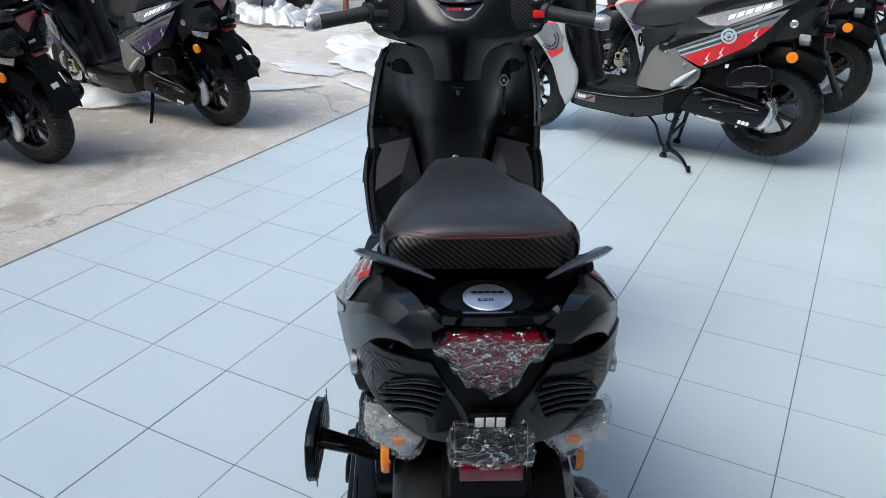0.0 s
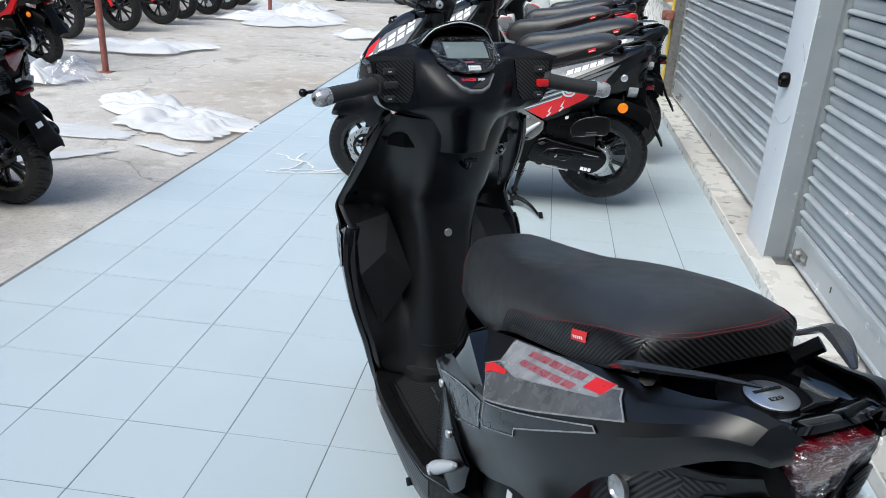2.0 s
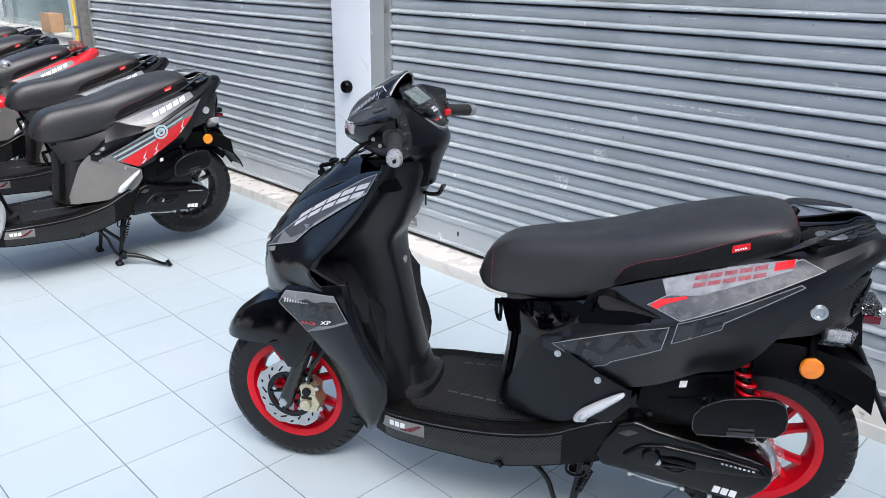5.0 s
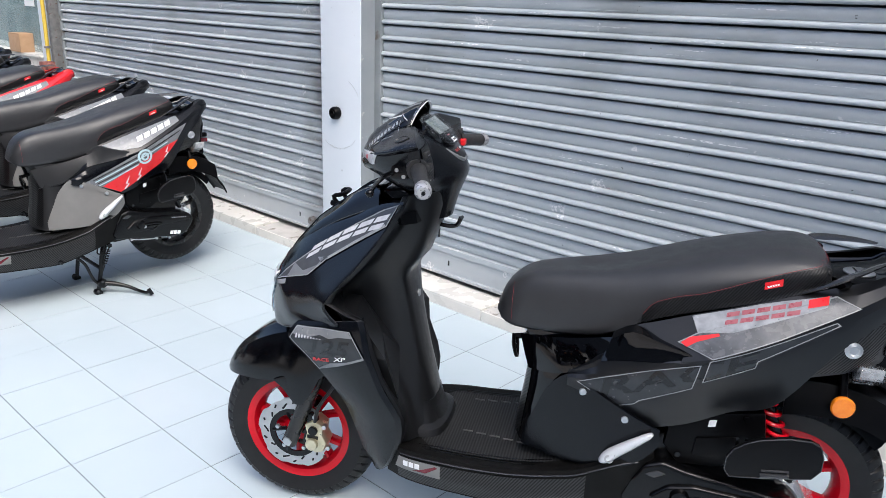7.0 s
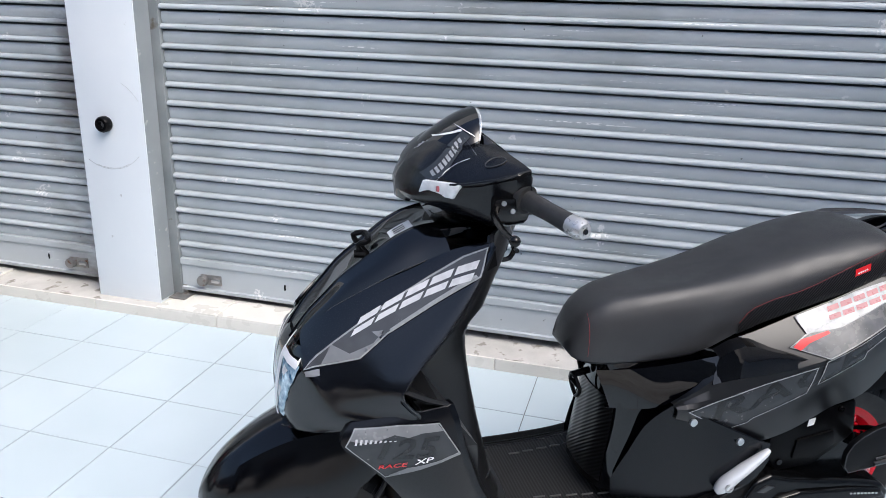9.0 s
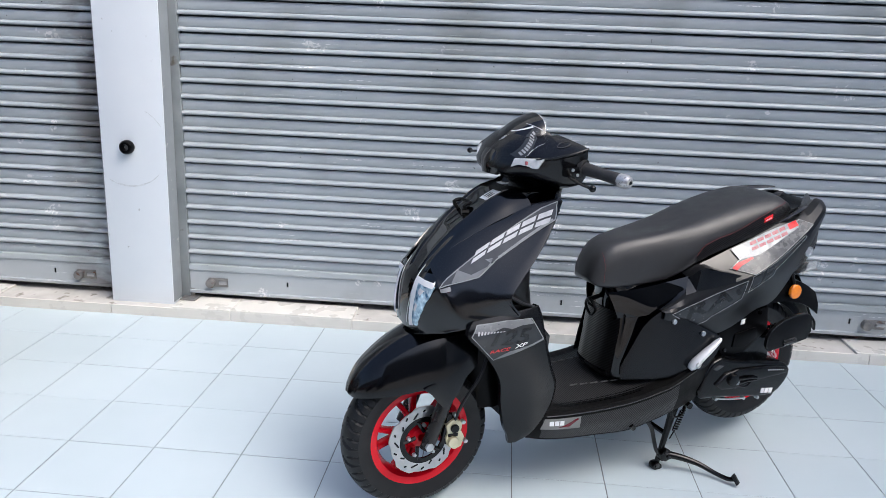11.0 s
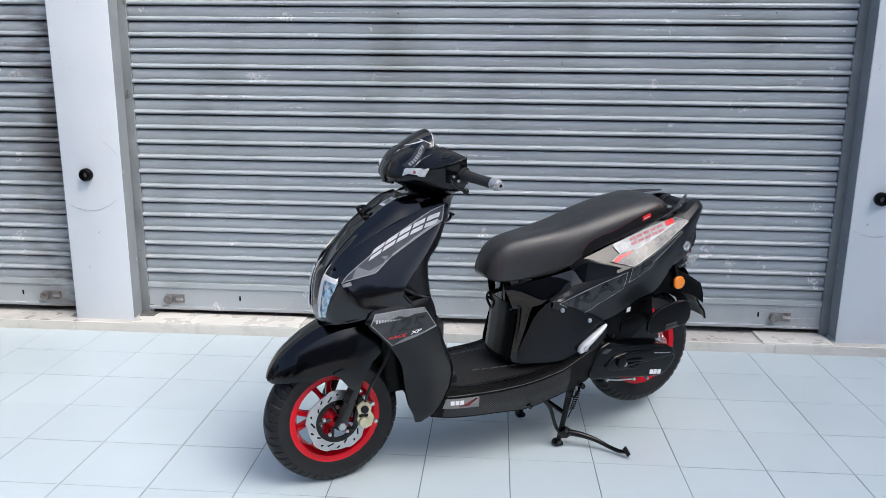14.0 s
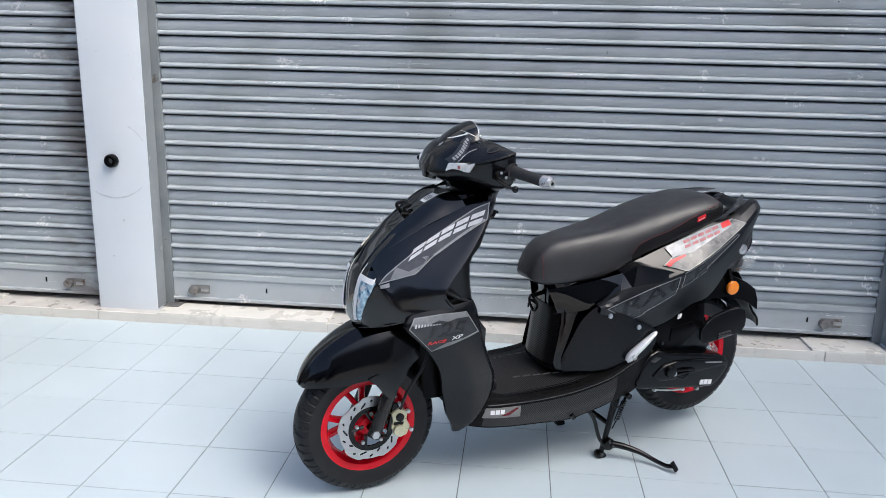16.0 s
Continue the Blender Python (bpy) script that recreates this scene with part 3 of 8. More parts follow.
door_stop(3.355, 0.818)
door_stop(-0.566, 0.777)
hinge = thing("floor_catch", "rusty steel shutter catch lying on the kerb", "catch", pose(0.44, 3.13, 0.056))
part("plate", box_bm((-0.05, -0.05, 0.0), (0.05, 0.03, 0.006), 0.002), M["iron"], hinge)
part("lug", box_bm((0.02, -0.02, 0.006), (0.03, 0.03, 0.045), 0.003), M["iron"], hinge)

# added wall out of view; its height sets how much sky and sun it blocks
setting("wall_side", box_bm((-9.5, -5.4, -0.05), (SHUT_X + 0.6, -5.0, 7.2), 0), M["wall"], "unseen plain tall wall added to shade the near end of the porch")
# added wall out of view, dark and tall so glossy panels mirror less sky
setting("wall_yard", box_bm((-18.0, -30, -0.05), (-17.7, 40, 7.5), 0), M["unseen_wall"], "unseen plain dark wall added beyond the yard to darken reflections")

# ---- the shop window beyond the far shutter ----
rail = thing("shutter_rail", "rusty steel shutter channel at the end of the wall", "rail", pose(SHUT_X - 0.08, 7.065, 0.0))
part("channel", box_bm((-0.02, -0.035, 0.045), (0.06, 0.01, 2.9), 0.004), M["iron"], rail)
part("bracket", box_bm((-0.12, -0.05, 0.72), (-0.02, 0.03, 0.80), 0.006), M["rust"], rail, "rusty pivot bracket")
V, F = disc_y((-0.07, -0.07, 0.76), 0.035, -0.04, 0.04)
link_mesh("pivot", V, F, M["rust"], rail)
pipe = thing("wall_pipe", "yellow painted pipe running up the pier", "pipe", pose(SHUT_X - 0.10, 7.14, 0))
V, F = tube([(0, 0, 0.03), (0, 0, 1.4), (0, 0, 2.9)], 0.016, 12, 2)
link_mesh("pipe", V, F, M["yellow"], pipe)
for z in (0.9, 1.9):
    part("clip", box_bm((-0.022, -0.022, z), (0.05, 0.022, z + 0.02), 0.003), M["iron"], pipe)
setting("wall_low", box_bm((SHUT_X - 0.05, 7.37, 0.0), (SHUT_X + 0.5, 15.0, 0.80), 0.006), M["kerb_tile"], "low tiled wall under the shop window")
setting("wall_shop", box_bm((SHUT_X + 1.6, 7.3, 0.0), (SHUT_X + 1.7, 15.0, 3.9), 0), M["inside"], "dim back wall inside the shop")
setting("wall_shop_top", box_bm((SHUT_X - 0.05, 7.37, 2.6), (SHUT_X + 1.7, 15.0, 3.9), 0), M["wall"], "wall above the shop window")
win = thing("window_1", "shop window of greenish glass over a low wall", "window", pose(SHUT_X + 0.02, 7.37, 0.80), kind="structure")
for k in range(4):
    pn = part("pane", box_bm((0.0, k * 1.9 + 0.03, 0.03), (0.008, k * 1.9 + 1.87, 1.78), 0.001), M["glass"], win)
    pn.visible_shadow = False
    part("window_frame", box_bm((-0.02, k * 1.9 - 0.02, 0.0), (0.03, k * 1.9 + 0.03, 1.8), 0.003), M["alloy"], win)
part("window_sill", box_bm((-0.10, 0.0, -0.001), (0.02, 7.6, 0.022), 0.004), M["kerb_tile"], win)
poster = thing("notice", "white paper notice stuck inside the glass", "notice", pose(SHUT_X + 0.015, 7.62, 1.22))
part("paper", box_bm((-0.002, 0, 0), (0.0, 0.22, 0.30), 0), M["white_bar"], poster)
for k in range(5):
    part("line", box_bm((-0.003, 0.03, 0.05 + k * 0.045), (-0.002, 0.19 - 0.03 * (k % 2), 0.065 + k * 0.045), 0), M["cyan_print"], poster)
carton = thing("carton", "small brown cardboard box on the window ledge", "box", pose(SHUT_X - 0.03, 7.75, 0.823))
part("body", box_bm((-0.07, 0, 0), (0.05, 0.26, 0.16), 0.004), M["card"], carton)
part("flap", box_bm((-0.072, 0.005, 0.155), (0.052, 0.255, 0.164), 0.001), M["card"], carton)


# ---- scooter ----
REAR, FRONT = (0.01, 0.0, 0.292), (1.285, 0.0, 0.229)


def bvh_of(*obs):
    from mathutils.bvhtree import BVHTree
    V, F = [], []
    for ob in obs:
        o = len(V)
        V += [v.co.copy() for v in ob.data.vertices]
        F += [tuple(i + o for i in p.vertices) for p in ob.data.polygons]
    return BVHTree.FromPolygons(V, F)


def drape(name, poly, tree, material, parent, way=(0, -1, 0), off=0.0015, cell=0.018, label=""):
    """A thin printed or stuck sheet laid on a surface. poly: outline in the plane across way."""
    way = Vector(way)
    bm = bmesh.new()
    if abs(way.y) > 0.5:
        place = lambda a, b: Vector((a, -way.y * 1.0, b))
    elif abs(way.x) > 0.5:
        place = lambda a, b: Vector((-way.x * 2.0, a, b))
    else:
        place = lambda a, b: Vector((a, b, -way.z * 2.0))
    polys = poly if isinstance(poly[0][0], (tuple, list)) else [poly]
    for pl in polys:
        bm.faces.new([bm.verts.new(place(a, b)) for a, b in pl])
    bmesh.ops.remove_doubles(bm, verts=bm.verts, dist=1e-6)
    bmesh.ops.triangulate(bm, faces=bm.faces[:])
    for _ in range(5):
        long = [e for e in bm.edges if e.calc_length() > cell]
        if not long:
            break
        bmesh.ops.subdivide_edges(bm, edges=long, cuts=1)
        bmesh.ops.triangulate(bm, faces=bm.faces[:])
    last = None
    for v in bm.verts:
        hit = tree.ray_cast(v.co, way)
        if hit[0] is None:
            near = tree.find_nearest(v.co + way * (0.85 if abs(way.y) > 0.5 else 1.2))
            v.co = near[0] - way * off
        else:
            v.co = hit[0] - way * off
    me = bpy.data.meshes.new(name)
    bm.to_mesh(me)
    bm.free()
    me.polygons.foreach_set("use_smooth", [True] * len(me.polygons))
    me.materials.append(material)
    ob = new(name, me)
    ob.parent = parent
    if label:
        tagged(ob, label)
    return ob


def lettering(text, size, slant=0.25):
    """Outlines of a word in the built-in font, as flat triangles: (x, z) from the lower left."""
    cu = bpy.data.curves.new("word", "FONT")
    cu.body, cu.size, cu.shear, cu.resolution_u = text, size, slant, 2
    cu.offset = 0.018 * size
    ob = bpy.data.objects.new("word", cu)
    scene.collection.objects.link(ob)
    bpy.context.view_layer.update()
    me = bpy.data.meshes.new_from_object(ob)
    pts = [[(me.vertices[i].co.x, me.vertices[i].co.y) for i in p.vertices] for p in me.polygons]
    bpy.data.objects.remove(ob)
    bpy.data.curves.remove(cu)
    bpy.data.meshes.remove(me)
    return pts


def turned(polys, at, ang, sx=1.0, sz=1.0):
    c, s = math.cos(radians(ang)), math.sin(radians(ang))
    return [[(at[0] + x * sx * c - z * sz * s, at[1] + x * sx * s + z * sz * c) for x, z in p] for p in polys]


def bars(n, w, h, gap, slant=0.3):
    """A row of plain bars standing in for a badge."""
    return [[(i * (w + gap), 0), (i * (w + gap) + w, 0), (i * (w + gap) + w + slant * h, h), (i * (w + gap) + slant * h, h)] for i in range(n)]


def border(pts, w):
    """A closed line of width w just inside an outline, as quads that share their corners."""
    n = len(pts)
    area = sum(pts[i][0] * pts[(i + 1) % n][1] - pts[(i + 1) % n][0] * pts[i][1] for i in range(n))
    k = 1.0 if area > 0 else -1.0
    inn = []
    for i in range(n):
        p, q, r = np.array(pts[i - 1]), np.array(pts[i]), np.array(pts[(i + 1) % n])
        a, b = (q - p) / (np.linalg.norm(q - p) + 1e-9), (r - q) / (np.linalg.norm(r - q) + 1e-9)
        m = np.array((-a[1] - b[1], a[0] + b[0])) * k
        m = m / max(0.6, np.dot(m, m) ** 0.5) * w / max(0.5, math.sqrt(max(0.0, (1 + np.dot(a, b)) / 2)))
        inn.append(tuple(q + m))
    return [[pts[i], pts[(i + 1) % n], inn[(i + 1) % n], inn[i]] for i in range(n)]


def wrapped(poly, y0, y1, place, grow, seed):
    """Crumpled film: a loose, uneven copy of a plate."""
    cx, cz = sum(p[0] for p in poly) / len(poly), sum(p[1] for p in poly) / len(poly)
    bm = slab_bm([(cx + (x - cx) * grow, cz + (z - cz) * grow) for x, z in poly], y0, y1, 0)
    bmesh.ops.triangulate(bm, faces=bm.faces[:])
    for _ in range(4):
        bmesh.ops.subdivide_edges(bm, edges=[e for e in bm.edges if e.calc_length() > 0.013], cuts=1)
        bmesh.ops.triangulate(bm, faces=bm.faces[:])
    r = random.Random(seed)
    for v in bm.verts:
        q = v.co * 38 + Vector((seed, 0, 0))
        v.co += Vector((noise.noise(q), noise.noise(q + Vector((7, 1, 3))), noise.noise(q + Vector((2, 9, 5))))) * 0.008 + Vector((r.uniform(-1, 1), r.uniform(-1, 1), r.uniform(-1, 1))) * 0.0018
        v.co = place(*v.co)
    return bm


def wheel(name, c, R, width, rim_r, rim_mat, parent, disc, spokes):
    w = thing(name, "", "")
    w.parent = parent
    hw = width / 2
    prof = [(rim_r - 0.006, -hw * 0.74), (rim_r + 0.012, -hw * 0.9), ((R + rim_r) / 2, -hw * 1.0), (R - 0.026, -hw * 0.93), (R - 0.014, -hw * 0.76), (R - 0.006, -hw * 0.52), (R - 0.0015, -hw * 0.26), (R, -hw * 0.06)]
    prof = prof[:2] + [tuple(p) for p in refine(prof[2:], 2)]
    prof = prof + [(r, -y) for r, y in prof[::-1]] + [(rim_r - 0.012, hw * 0.5), (rim_r - 0.012, -hw * 0.5)]

    def tread(a, y, r):
        if r < R - 0.036:
            return 0.003 if abs(r - (R + rim_r) / 2) < 0.006 else 0.0
        k = a * 24 / (2 * math.pi) + abs(y) * 26 - (abs(y) * 17) ** 2 + (0.5 if y > 0 else 0)
        long = k % 1.0 < 0.12 and abs(y) > hw * 0.10
        short = (k + 0.5) % 1.0 < 0.11 and abs(y) > hw * 0.55
        return -0.0065 if long or short else 0.0
    V, F = lathe_y(prof, 456, c, tread)
    link_mesh("tyre", V, F, M["rubber"], w, "new black tyre with cut tread", 22)
    rp = [(rim_r + 0.004, -hw * 0.78), (rim_r + 0.004, -hw * 0.70), (rim_r - 0.010, -hw * 0.62), (rim_r - 0.022, -hw * 0.2), (rim_r - 0.022, hw * 0.2), (rim_r - 0.010, hw * 0.62), (rim_r + 0.004, hw * 0.70), (rim_r + 0.004, hw * 0.78), (rim_r - 0.006, hw * 0.80), (rim_r - 0.020, hw * 0.72), (rim_r - 0.030, hw * 0.3), (rim_r - 0.032, 0), (rim_r - 0.030, -hw * 0.3), (rim_r - 0.020, -hw * 0.72), (rim_r - 0.006, -hw * 0.80)]
    V, F = lathe_y(rp, 72, c)
    link_mesh("rim", V, F, rim_mat, w, "", 30)
    for i in range(spokes):
        for s in (-1, 1):
            a = 2 * math.pi * i / spokes + s * 0.17
            b = 2 * math.pi * i / spokes + s * 0.30
            ring = lambda r, an, wd, th: [(c[0] + r * math.cos(an) - q * math.sin(an), c[1] + y, c[2] + r * math.sin(an) + q * math.cos(an)) for q, y in ((-wd, -th * 0.6), (-wd * 0.6, -th), (wd * 0.6, -th), (wd, -th * 0.6), (wd, th * 0.6), (wd * 0.6, th), (-wd * 0.6, th), (-wd, th * 0.6))]
            V, F = loft([ring(0.035, a, 0.009, 0.020), ring(rim_r * 0.5, a, 0.0085, 0.017), ring(rim_r * 0.8, (a + b) / 2, 0.0085, 0.016), ring(rim_r - 0.016, b, 0.013, 0.018)], 2)
            link_mesh("spoke", V, F, rim_mat, w, "", 40)
    V, F = lathe_y([(0.012, -0.05), (0.030, -0.046), (0.046, -0.024), (0.046, 0.024), (0.030, 0.046), (0.012, 0.05)], 28, c)
    link_mesh("hub", V, F, rim_mat, w, "", 30)
    if disc:
        cd = (c[0], c[1] + 0.062, c[2])
        V, F = lathe_y([(0.066, -0.002), (0.105, -0.002), (0.105, 0.002), (0.066, 0.002)], 90, cd, lambda a, y, r: 0.0032 * max(-1.0, min(1.0, 4 * math.sin(a * 5))) if r > 0.1 else 0.0)
        d = link_mesh("brake_disc", V, F, M["steel"], w, "drilled steel brake disc")
        for i in range(20):
            a = 2 * math.pi * i / 20
            r0, hl_ = ((0.084, 0.0115), (0.094, 0.0045), (0.080, 0.0075), (0.092, 0.0060))[i % 4]
            cx, cz, d_ = cd[0] + r0 * math.cos(a), cd[2] + r0 * math.sin(a), a + 0.95
            ux, uz = math.cos(d_), math.sin(d_)
            poly = [(cx + ux * p - uz * q, cz + uz * p + ux * q) for p, q in ((-hl_, -0.0014), (-hl_ + 0.0014, -0.0026), (hl_ - 0.0014, -0.0026), (hl_, -0.0014), (hl_, 0.0014), (hl_ - 0.0014, 0.0026), (-hl_ + 0.0014, 0.0026), (-hl_, 0.0014))]
            part("slot", slab_bm(poly, cd[1] - 0.0026, cd[1] + 0.0028, 0), M["black_metal"], d)
        V, F = lathe_y([(0.058, -0.003), (0.074, -0.003), (0.074, 0.003), (0.058, 0.003)], 40, cd)
        vfs = [(V, F)]
        for i in range(5):
            a = 2 * math.pi * i / 5
            vfs.append(tube([(cd[0] + 0.026 * math.cos(a + 0.4), cd[1], cd[2] + 0.026 * math.sin(a + 0.4)), (cd[0] + 0.064 * math.cos(a), cd[1], cd[2] + 0.064 * math.sin(a))], 0.006, 6, 1))
        link_mesh("disc_carrier", *merged(*vfs), M["black_metal"], w)
        for i in range(5):
            a = 2 * math.pi * i / 5 + 0.3
            link_mesh("disc_bolt", *disc_y((cd[0] + 0.05 * math.cos(a), cd[1], cd[2] + 0.05 * math.sin(a)), 0.006, 0.0, 0.010, 8), M["alloy"], w)
    return w


def scooter(label, m, look_of, group=""):
    """A sporty step-through scooter; x ahead of the rear axle, y to its left, z up from the floor."""
    L = look_of
    root = thing("scooter", label, "scooter", m, group)
    hero = L.get("hero", False)
    rim, wing, under, body = M[L["rim"]], M[L["wing"]], M[L["under"]], M[L["body"]]
    P = lambda n, vf, mt, lab="", par=root, ang=38.0: link_mesh(n, vf[0], vf[1], mt, par, lab, ang)

    # wheels
    wheel("rear_wheel", REAR, 0.241, 0.112, 0.158, rim, root, False, 5)
    wheel("front_wheel", FRONT, 0.2295, 0.102, 0.155, rim, root, True, 5)

    # seat
    top = curve_of([(0.006, 0.893), (0.014, 0.901), (0.036, 0.908), (0.065, 0.910), (0.10, 0.906), (0.20, 0.886), (0.317, 0.855), (0.393, 0.832), (0.505, 0.808), (0.604, 0.790), (0.66, 0.775), (0.70, 0.748), (0.722, 0.718), (0.735, 0.684)])
    bot = curve_of([(0.006, 0.842), (0.03, 0.836), (0.06, 0.824), (0.121, 0.801), (0.258, 0.757), (0.366, 0.716), (0.455, 0.664), (0.557, 0.644), (0.66, 0.638), (0.70, 0.640), (0.722, 0.648), (0.735, 0.664)])
    wid = curve_of([(0.006, 0.110), (0.014, 0.124), (0.036, 0.135), (0.06, 0.139), (0.12, 0.142), (0.22, 0.140), (0.32, 0.132), (0.42, 0.118), (0.52, 0.104), (0.62, 0.088), (0.68, 0.074), (0.71, 0.060), (0.727, 0.046), (0.735, 0.034)])
    rings = []
    for x in list(np.linspace(0.006, 0.07, 9)) + list(np.linspace(0.1, 0.64, 14)) + list(np.linspace(0.66, 0.735, 7)):
        t, b, w = top(x), bot(x), wid(x)
        h = t - b
        dish = 0.012 * math.exp(-((x - 0.47) / 0.12) ** 2)
        rings.append(both([(x, 0, t - dish), (x, w * 0.45, t - 0.002 - dish * 0.6), (x, w * 0.76, t - 0.012), (x, w * 0.95, t - min(0.05, h * 0.35)), (x, w, b + h * 0.42), (x, w * 0.985, b + h * 0.15), (x, w * 0.93, b), (x, 0, b)]))
    seat = P("seat", loft(rings, 1, 2), M["seat"], "matt black vinyl seat with a stepped pillion", ang=60)
    tree = bvh_of(seat)
    band_top = curve_of([(0.39, 0.724), (0.373, 0.752), (0.334, 0.777), (0.264, 0.80), (0.149, 0.849), (0.066, 0.878), (0.02, 0.888)])
    for s in (1, -1):
        xs = list(np.linspace(0.02, 0.388, 18))
        pl = [(x, bot(x) + 0.006) for x in xs] + [(x, band_top(x)) for x in xs[::-1]]
        drape("side_band", pl, tree, M["seat_ribs"], seat, (0, -s, 0), 0.0045, 0.010, "ribbed carbon-look side band")
        line = []
        for x in np.linspace(0.030, 0.386, 26):
            h = tree.ray_cast(Vector((x, s, band_top(min(0.388, x)) + 0.002)), Vector((0, -s, 0)))
            if h[0] is not None:
                line.append((h[0].x, h[0].y + s * 0.0035, h[0].z))
        P("stitching", tube(line, 0.0006, 6, 1), M["stitch"], "red seam", seat)
        for q in (0.695,):
            seam = []
            for z in np.linspace(0.655, 0.757, 10):
                h = tree.ray_cast(Vector((q, s, z)), Vector((0, -s, 0)))
                if h[0] is not None:
                    seam.append((h[0].x, h[0].y + s * 0.001, h[0].z))
            if len(seam) > 2:
                P("seam", tube(seam, 0.0006, 6, 1), M["stitch"], "red seam", seat)
    drape("rear_band", [(-0.122, 0.845), (0.122, 0.845), (0.130, 0.884), (0.10, 0.888), (-0.10, 0.888), (-0.130, 0.884)], tree, M["carbon_flat"], seat, (1, 0, 0), 0.003, 0.010)
    for dz in (0.0, 0.006):
        line = []
        for y in np.linspace(-0.126, 0.126, 25):
            h = tree.ray_cast(Vector((-1, y, 0.8895 + dz * 0.7)), Vector((1, 0, 0)))
            if h[0] is not None:
                line.append((h[0].x - 0.001, h[0].y, h[0].z))
        P("rear_stitching", tube(line, 0.0005, 6, 1), M["stitch"], "red seam", seat)
    tag = drape("tag", [(0.106, 0.841), (0.142, 0.829), (0.143, 0.845), (0.107, 0.857)], tree, M["redplastic"], seat, (0, -1, 0), 0.0062, 0.01, "small red tag")
    drape("tag_print", turned(bars(5, 0.0038, 0.004, 0.0014), (0.138, 0.838), 160), tree, M["white_bar"], seat, (0, -1, 0), 0.0072, 0.02)

    # under-seat cowl, glossy
    def cow(z, xf, w, xb=0.30):
        return [(xf, 0, z), (xf - 0.004, w * 0.45, z), (xf - 0.022, w * 0.85, z), (xf - 0.06, w, z), (xb, w + 0.012, z), (xb, -w - 0.012, z), (xf - 0.06, -w, z), (xf - 0.022, -w * 0.85, z), (xf - 0.004, -w * 0.45, z)]
    cw = P("cowl", loft([cow(0.345, 0.672, 0.118), cow(0.42, 0.662, 0.118), cow(0.50, 0.652, 0.118), cow(0.56, 0.65, 0.112), cow(0.60, 0.655, 0.098), cow(0.645, 0.68, 0.085)], 3), M["gloss"] if hero else M["matt_panel"], "glossy black cowl below the seat" if hero else "matt black cowl below the seat", ang=50)
    cwt = bvh_of(cw)
    # ribs run past the panel: their dark colour stands for the corners' dark reflection
    drape("front_grille", [(-0.092, 0.360), (0.092, 0.360), (0.088, 0.556), (-0.088, 0.556)], cwt, M["cowl_ribs"], cw, (-1, 0, 0), 0.002, 0.02, "ribbed front panel, widened to darken the cowl corners")
    P("bag_hook", tube([(0.694, 0.0, 0.566), (0.690, 0.018, 0.562), (0.686, 0.026, 0.556), (0.684, 0.018, 0.540), (0.682, 0.0, 0.526), (0.684, -0.018, 0.540), (0.686, -0.026, 0.556), (0.690, -0.018, 0.570), (0.694, 0.0, 0.584), (0.690, 0.018, 0.570), (0.687, 0.026, 0.557)], 0.0048, 8, 2), M["plastic"], "black square bag hook")
    P("hook_mount", tube([(0.655, 0.0, 0.588), (0.692, 0.0, 0.580)], 0.008, 8, 1), M["plastic"])

    # upper glossy wedge under the seat edge
    for s in (1, -1):
        vf = shell([[(a[0], s * a[1], a[2]), ((a[0] + b[0]) / 2, s * ((a[1] + b[1]) / 2 + 0.004), (a[2] + b[2]) / 2), (b[0], s * b[1], b[2]), (b[0] + 0.004, s * (b[1] - 0.016), b[2] - 0.006)] for a, b in [
            ((0.668, 0.058, 0.618), (0.640, 0.082, 0.540)), ((0.60, 0.098, 0.634), (0.570, 0.128, 0.556)), ((0.53, 0.125, 0.652), (0.510, 0.150, 0.588)), ((0.445, 0.160, 0.680), (0.466, 0.174, 0.627))]], 0.004, 3, 1)
        P("seat_trim", vf, M["gloss"] if hero else M["matt_panel"], "glossy black trim under the seat edge" if hero else "matt black trim under the seat edge", ang=20)

    # side bodies
    edges = {
        0: [(0.54, 0.158, 0.578), (0.50, 0.162, 0.606), (0.468, 0.164, 0.640), (0.446, 0.154, 0.676), (0.40, 0.148, 0.710), (0.36, 0.149, 0.724), (0.28, 0.150, 0.752), (0.18, 0.150, 0.784), (0.08, 0.145, 0.818), (0.0, 0.134, 0.842), (-0.08, 0.115, 0.862), (-0.15, 0.088, 0.882), (-0.175, 0.075, 0.876)],
        1: [(0.56, 0.162, 0.570), (0.53, 0.166, 0.580), (0.46, 0.180, 0.618), (0.36, 0.200, 0.646), (0.28, 0.214, 0.668), (0.235, 0.222, 0.684), (0.18, 0.222, 0.708), (0.08, 0.206, 0.754), (0.0, 0.188, 0.796), (-0.08, 0.163, 0.838), (-0.15, 0.124, 0.868), (-0.175, 0.10, 0.866)],
        2: [(0.56, 0.178, 0.574), (0.46, 0.190, 0.582), (0.36, 0.204, 0.58), (0.28, 0.211, 0.60), (0.18, 0.213, 0.64), (0.08, 0.204, 0.682), (0.0, 0.190, 0.752), (-0.08, 0.167, 0.806), (-0.15, 0.132, 0.852), (-0.178, 0.104, 0.856)],
        3: [(0.56, 0.178, 0.566), (0.46, 0.184, 0.532), (0.36, 0.188, 0.487), (0.28, 0.190, 0.503), (0.18, 0.190, 0.552), (0.08, 0.186, 0.590), (0.05, 0.188, 0.630), (0.0, 0.187, 0.706), (-0.08, 0.164, 0.776), (-0.15, 0.128, 0.836), (-0.178, 0.100, 0.846)],
    }
    cv = {k: (curve_of([(a, b) for a, b, _ in v]), curve_of([(a, c) for a, _, c in v])) for k, v in edges.items()}
    sides = {}
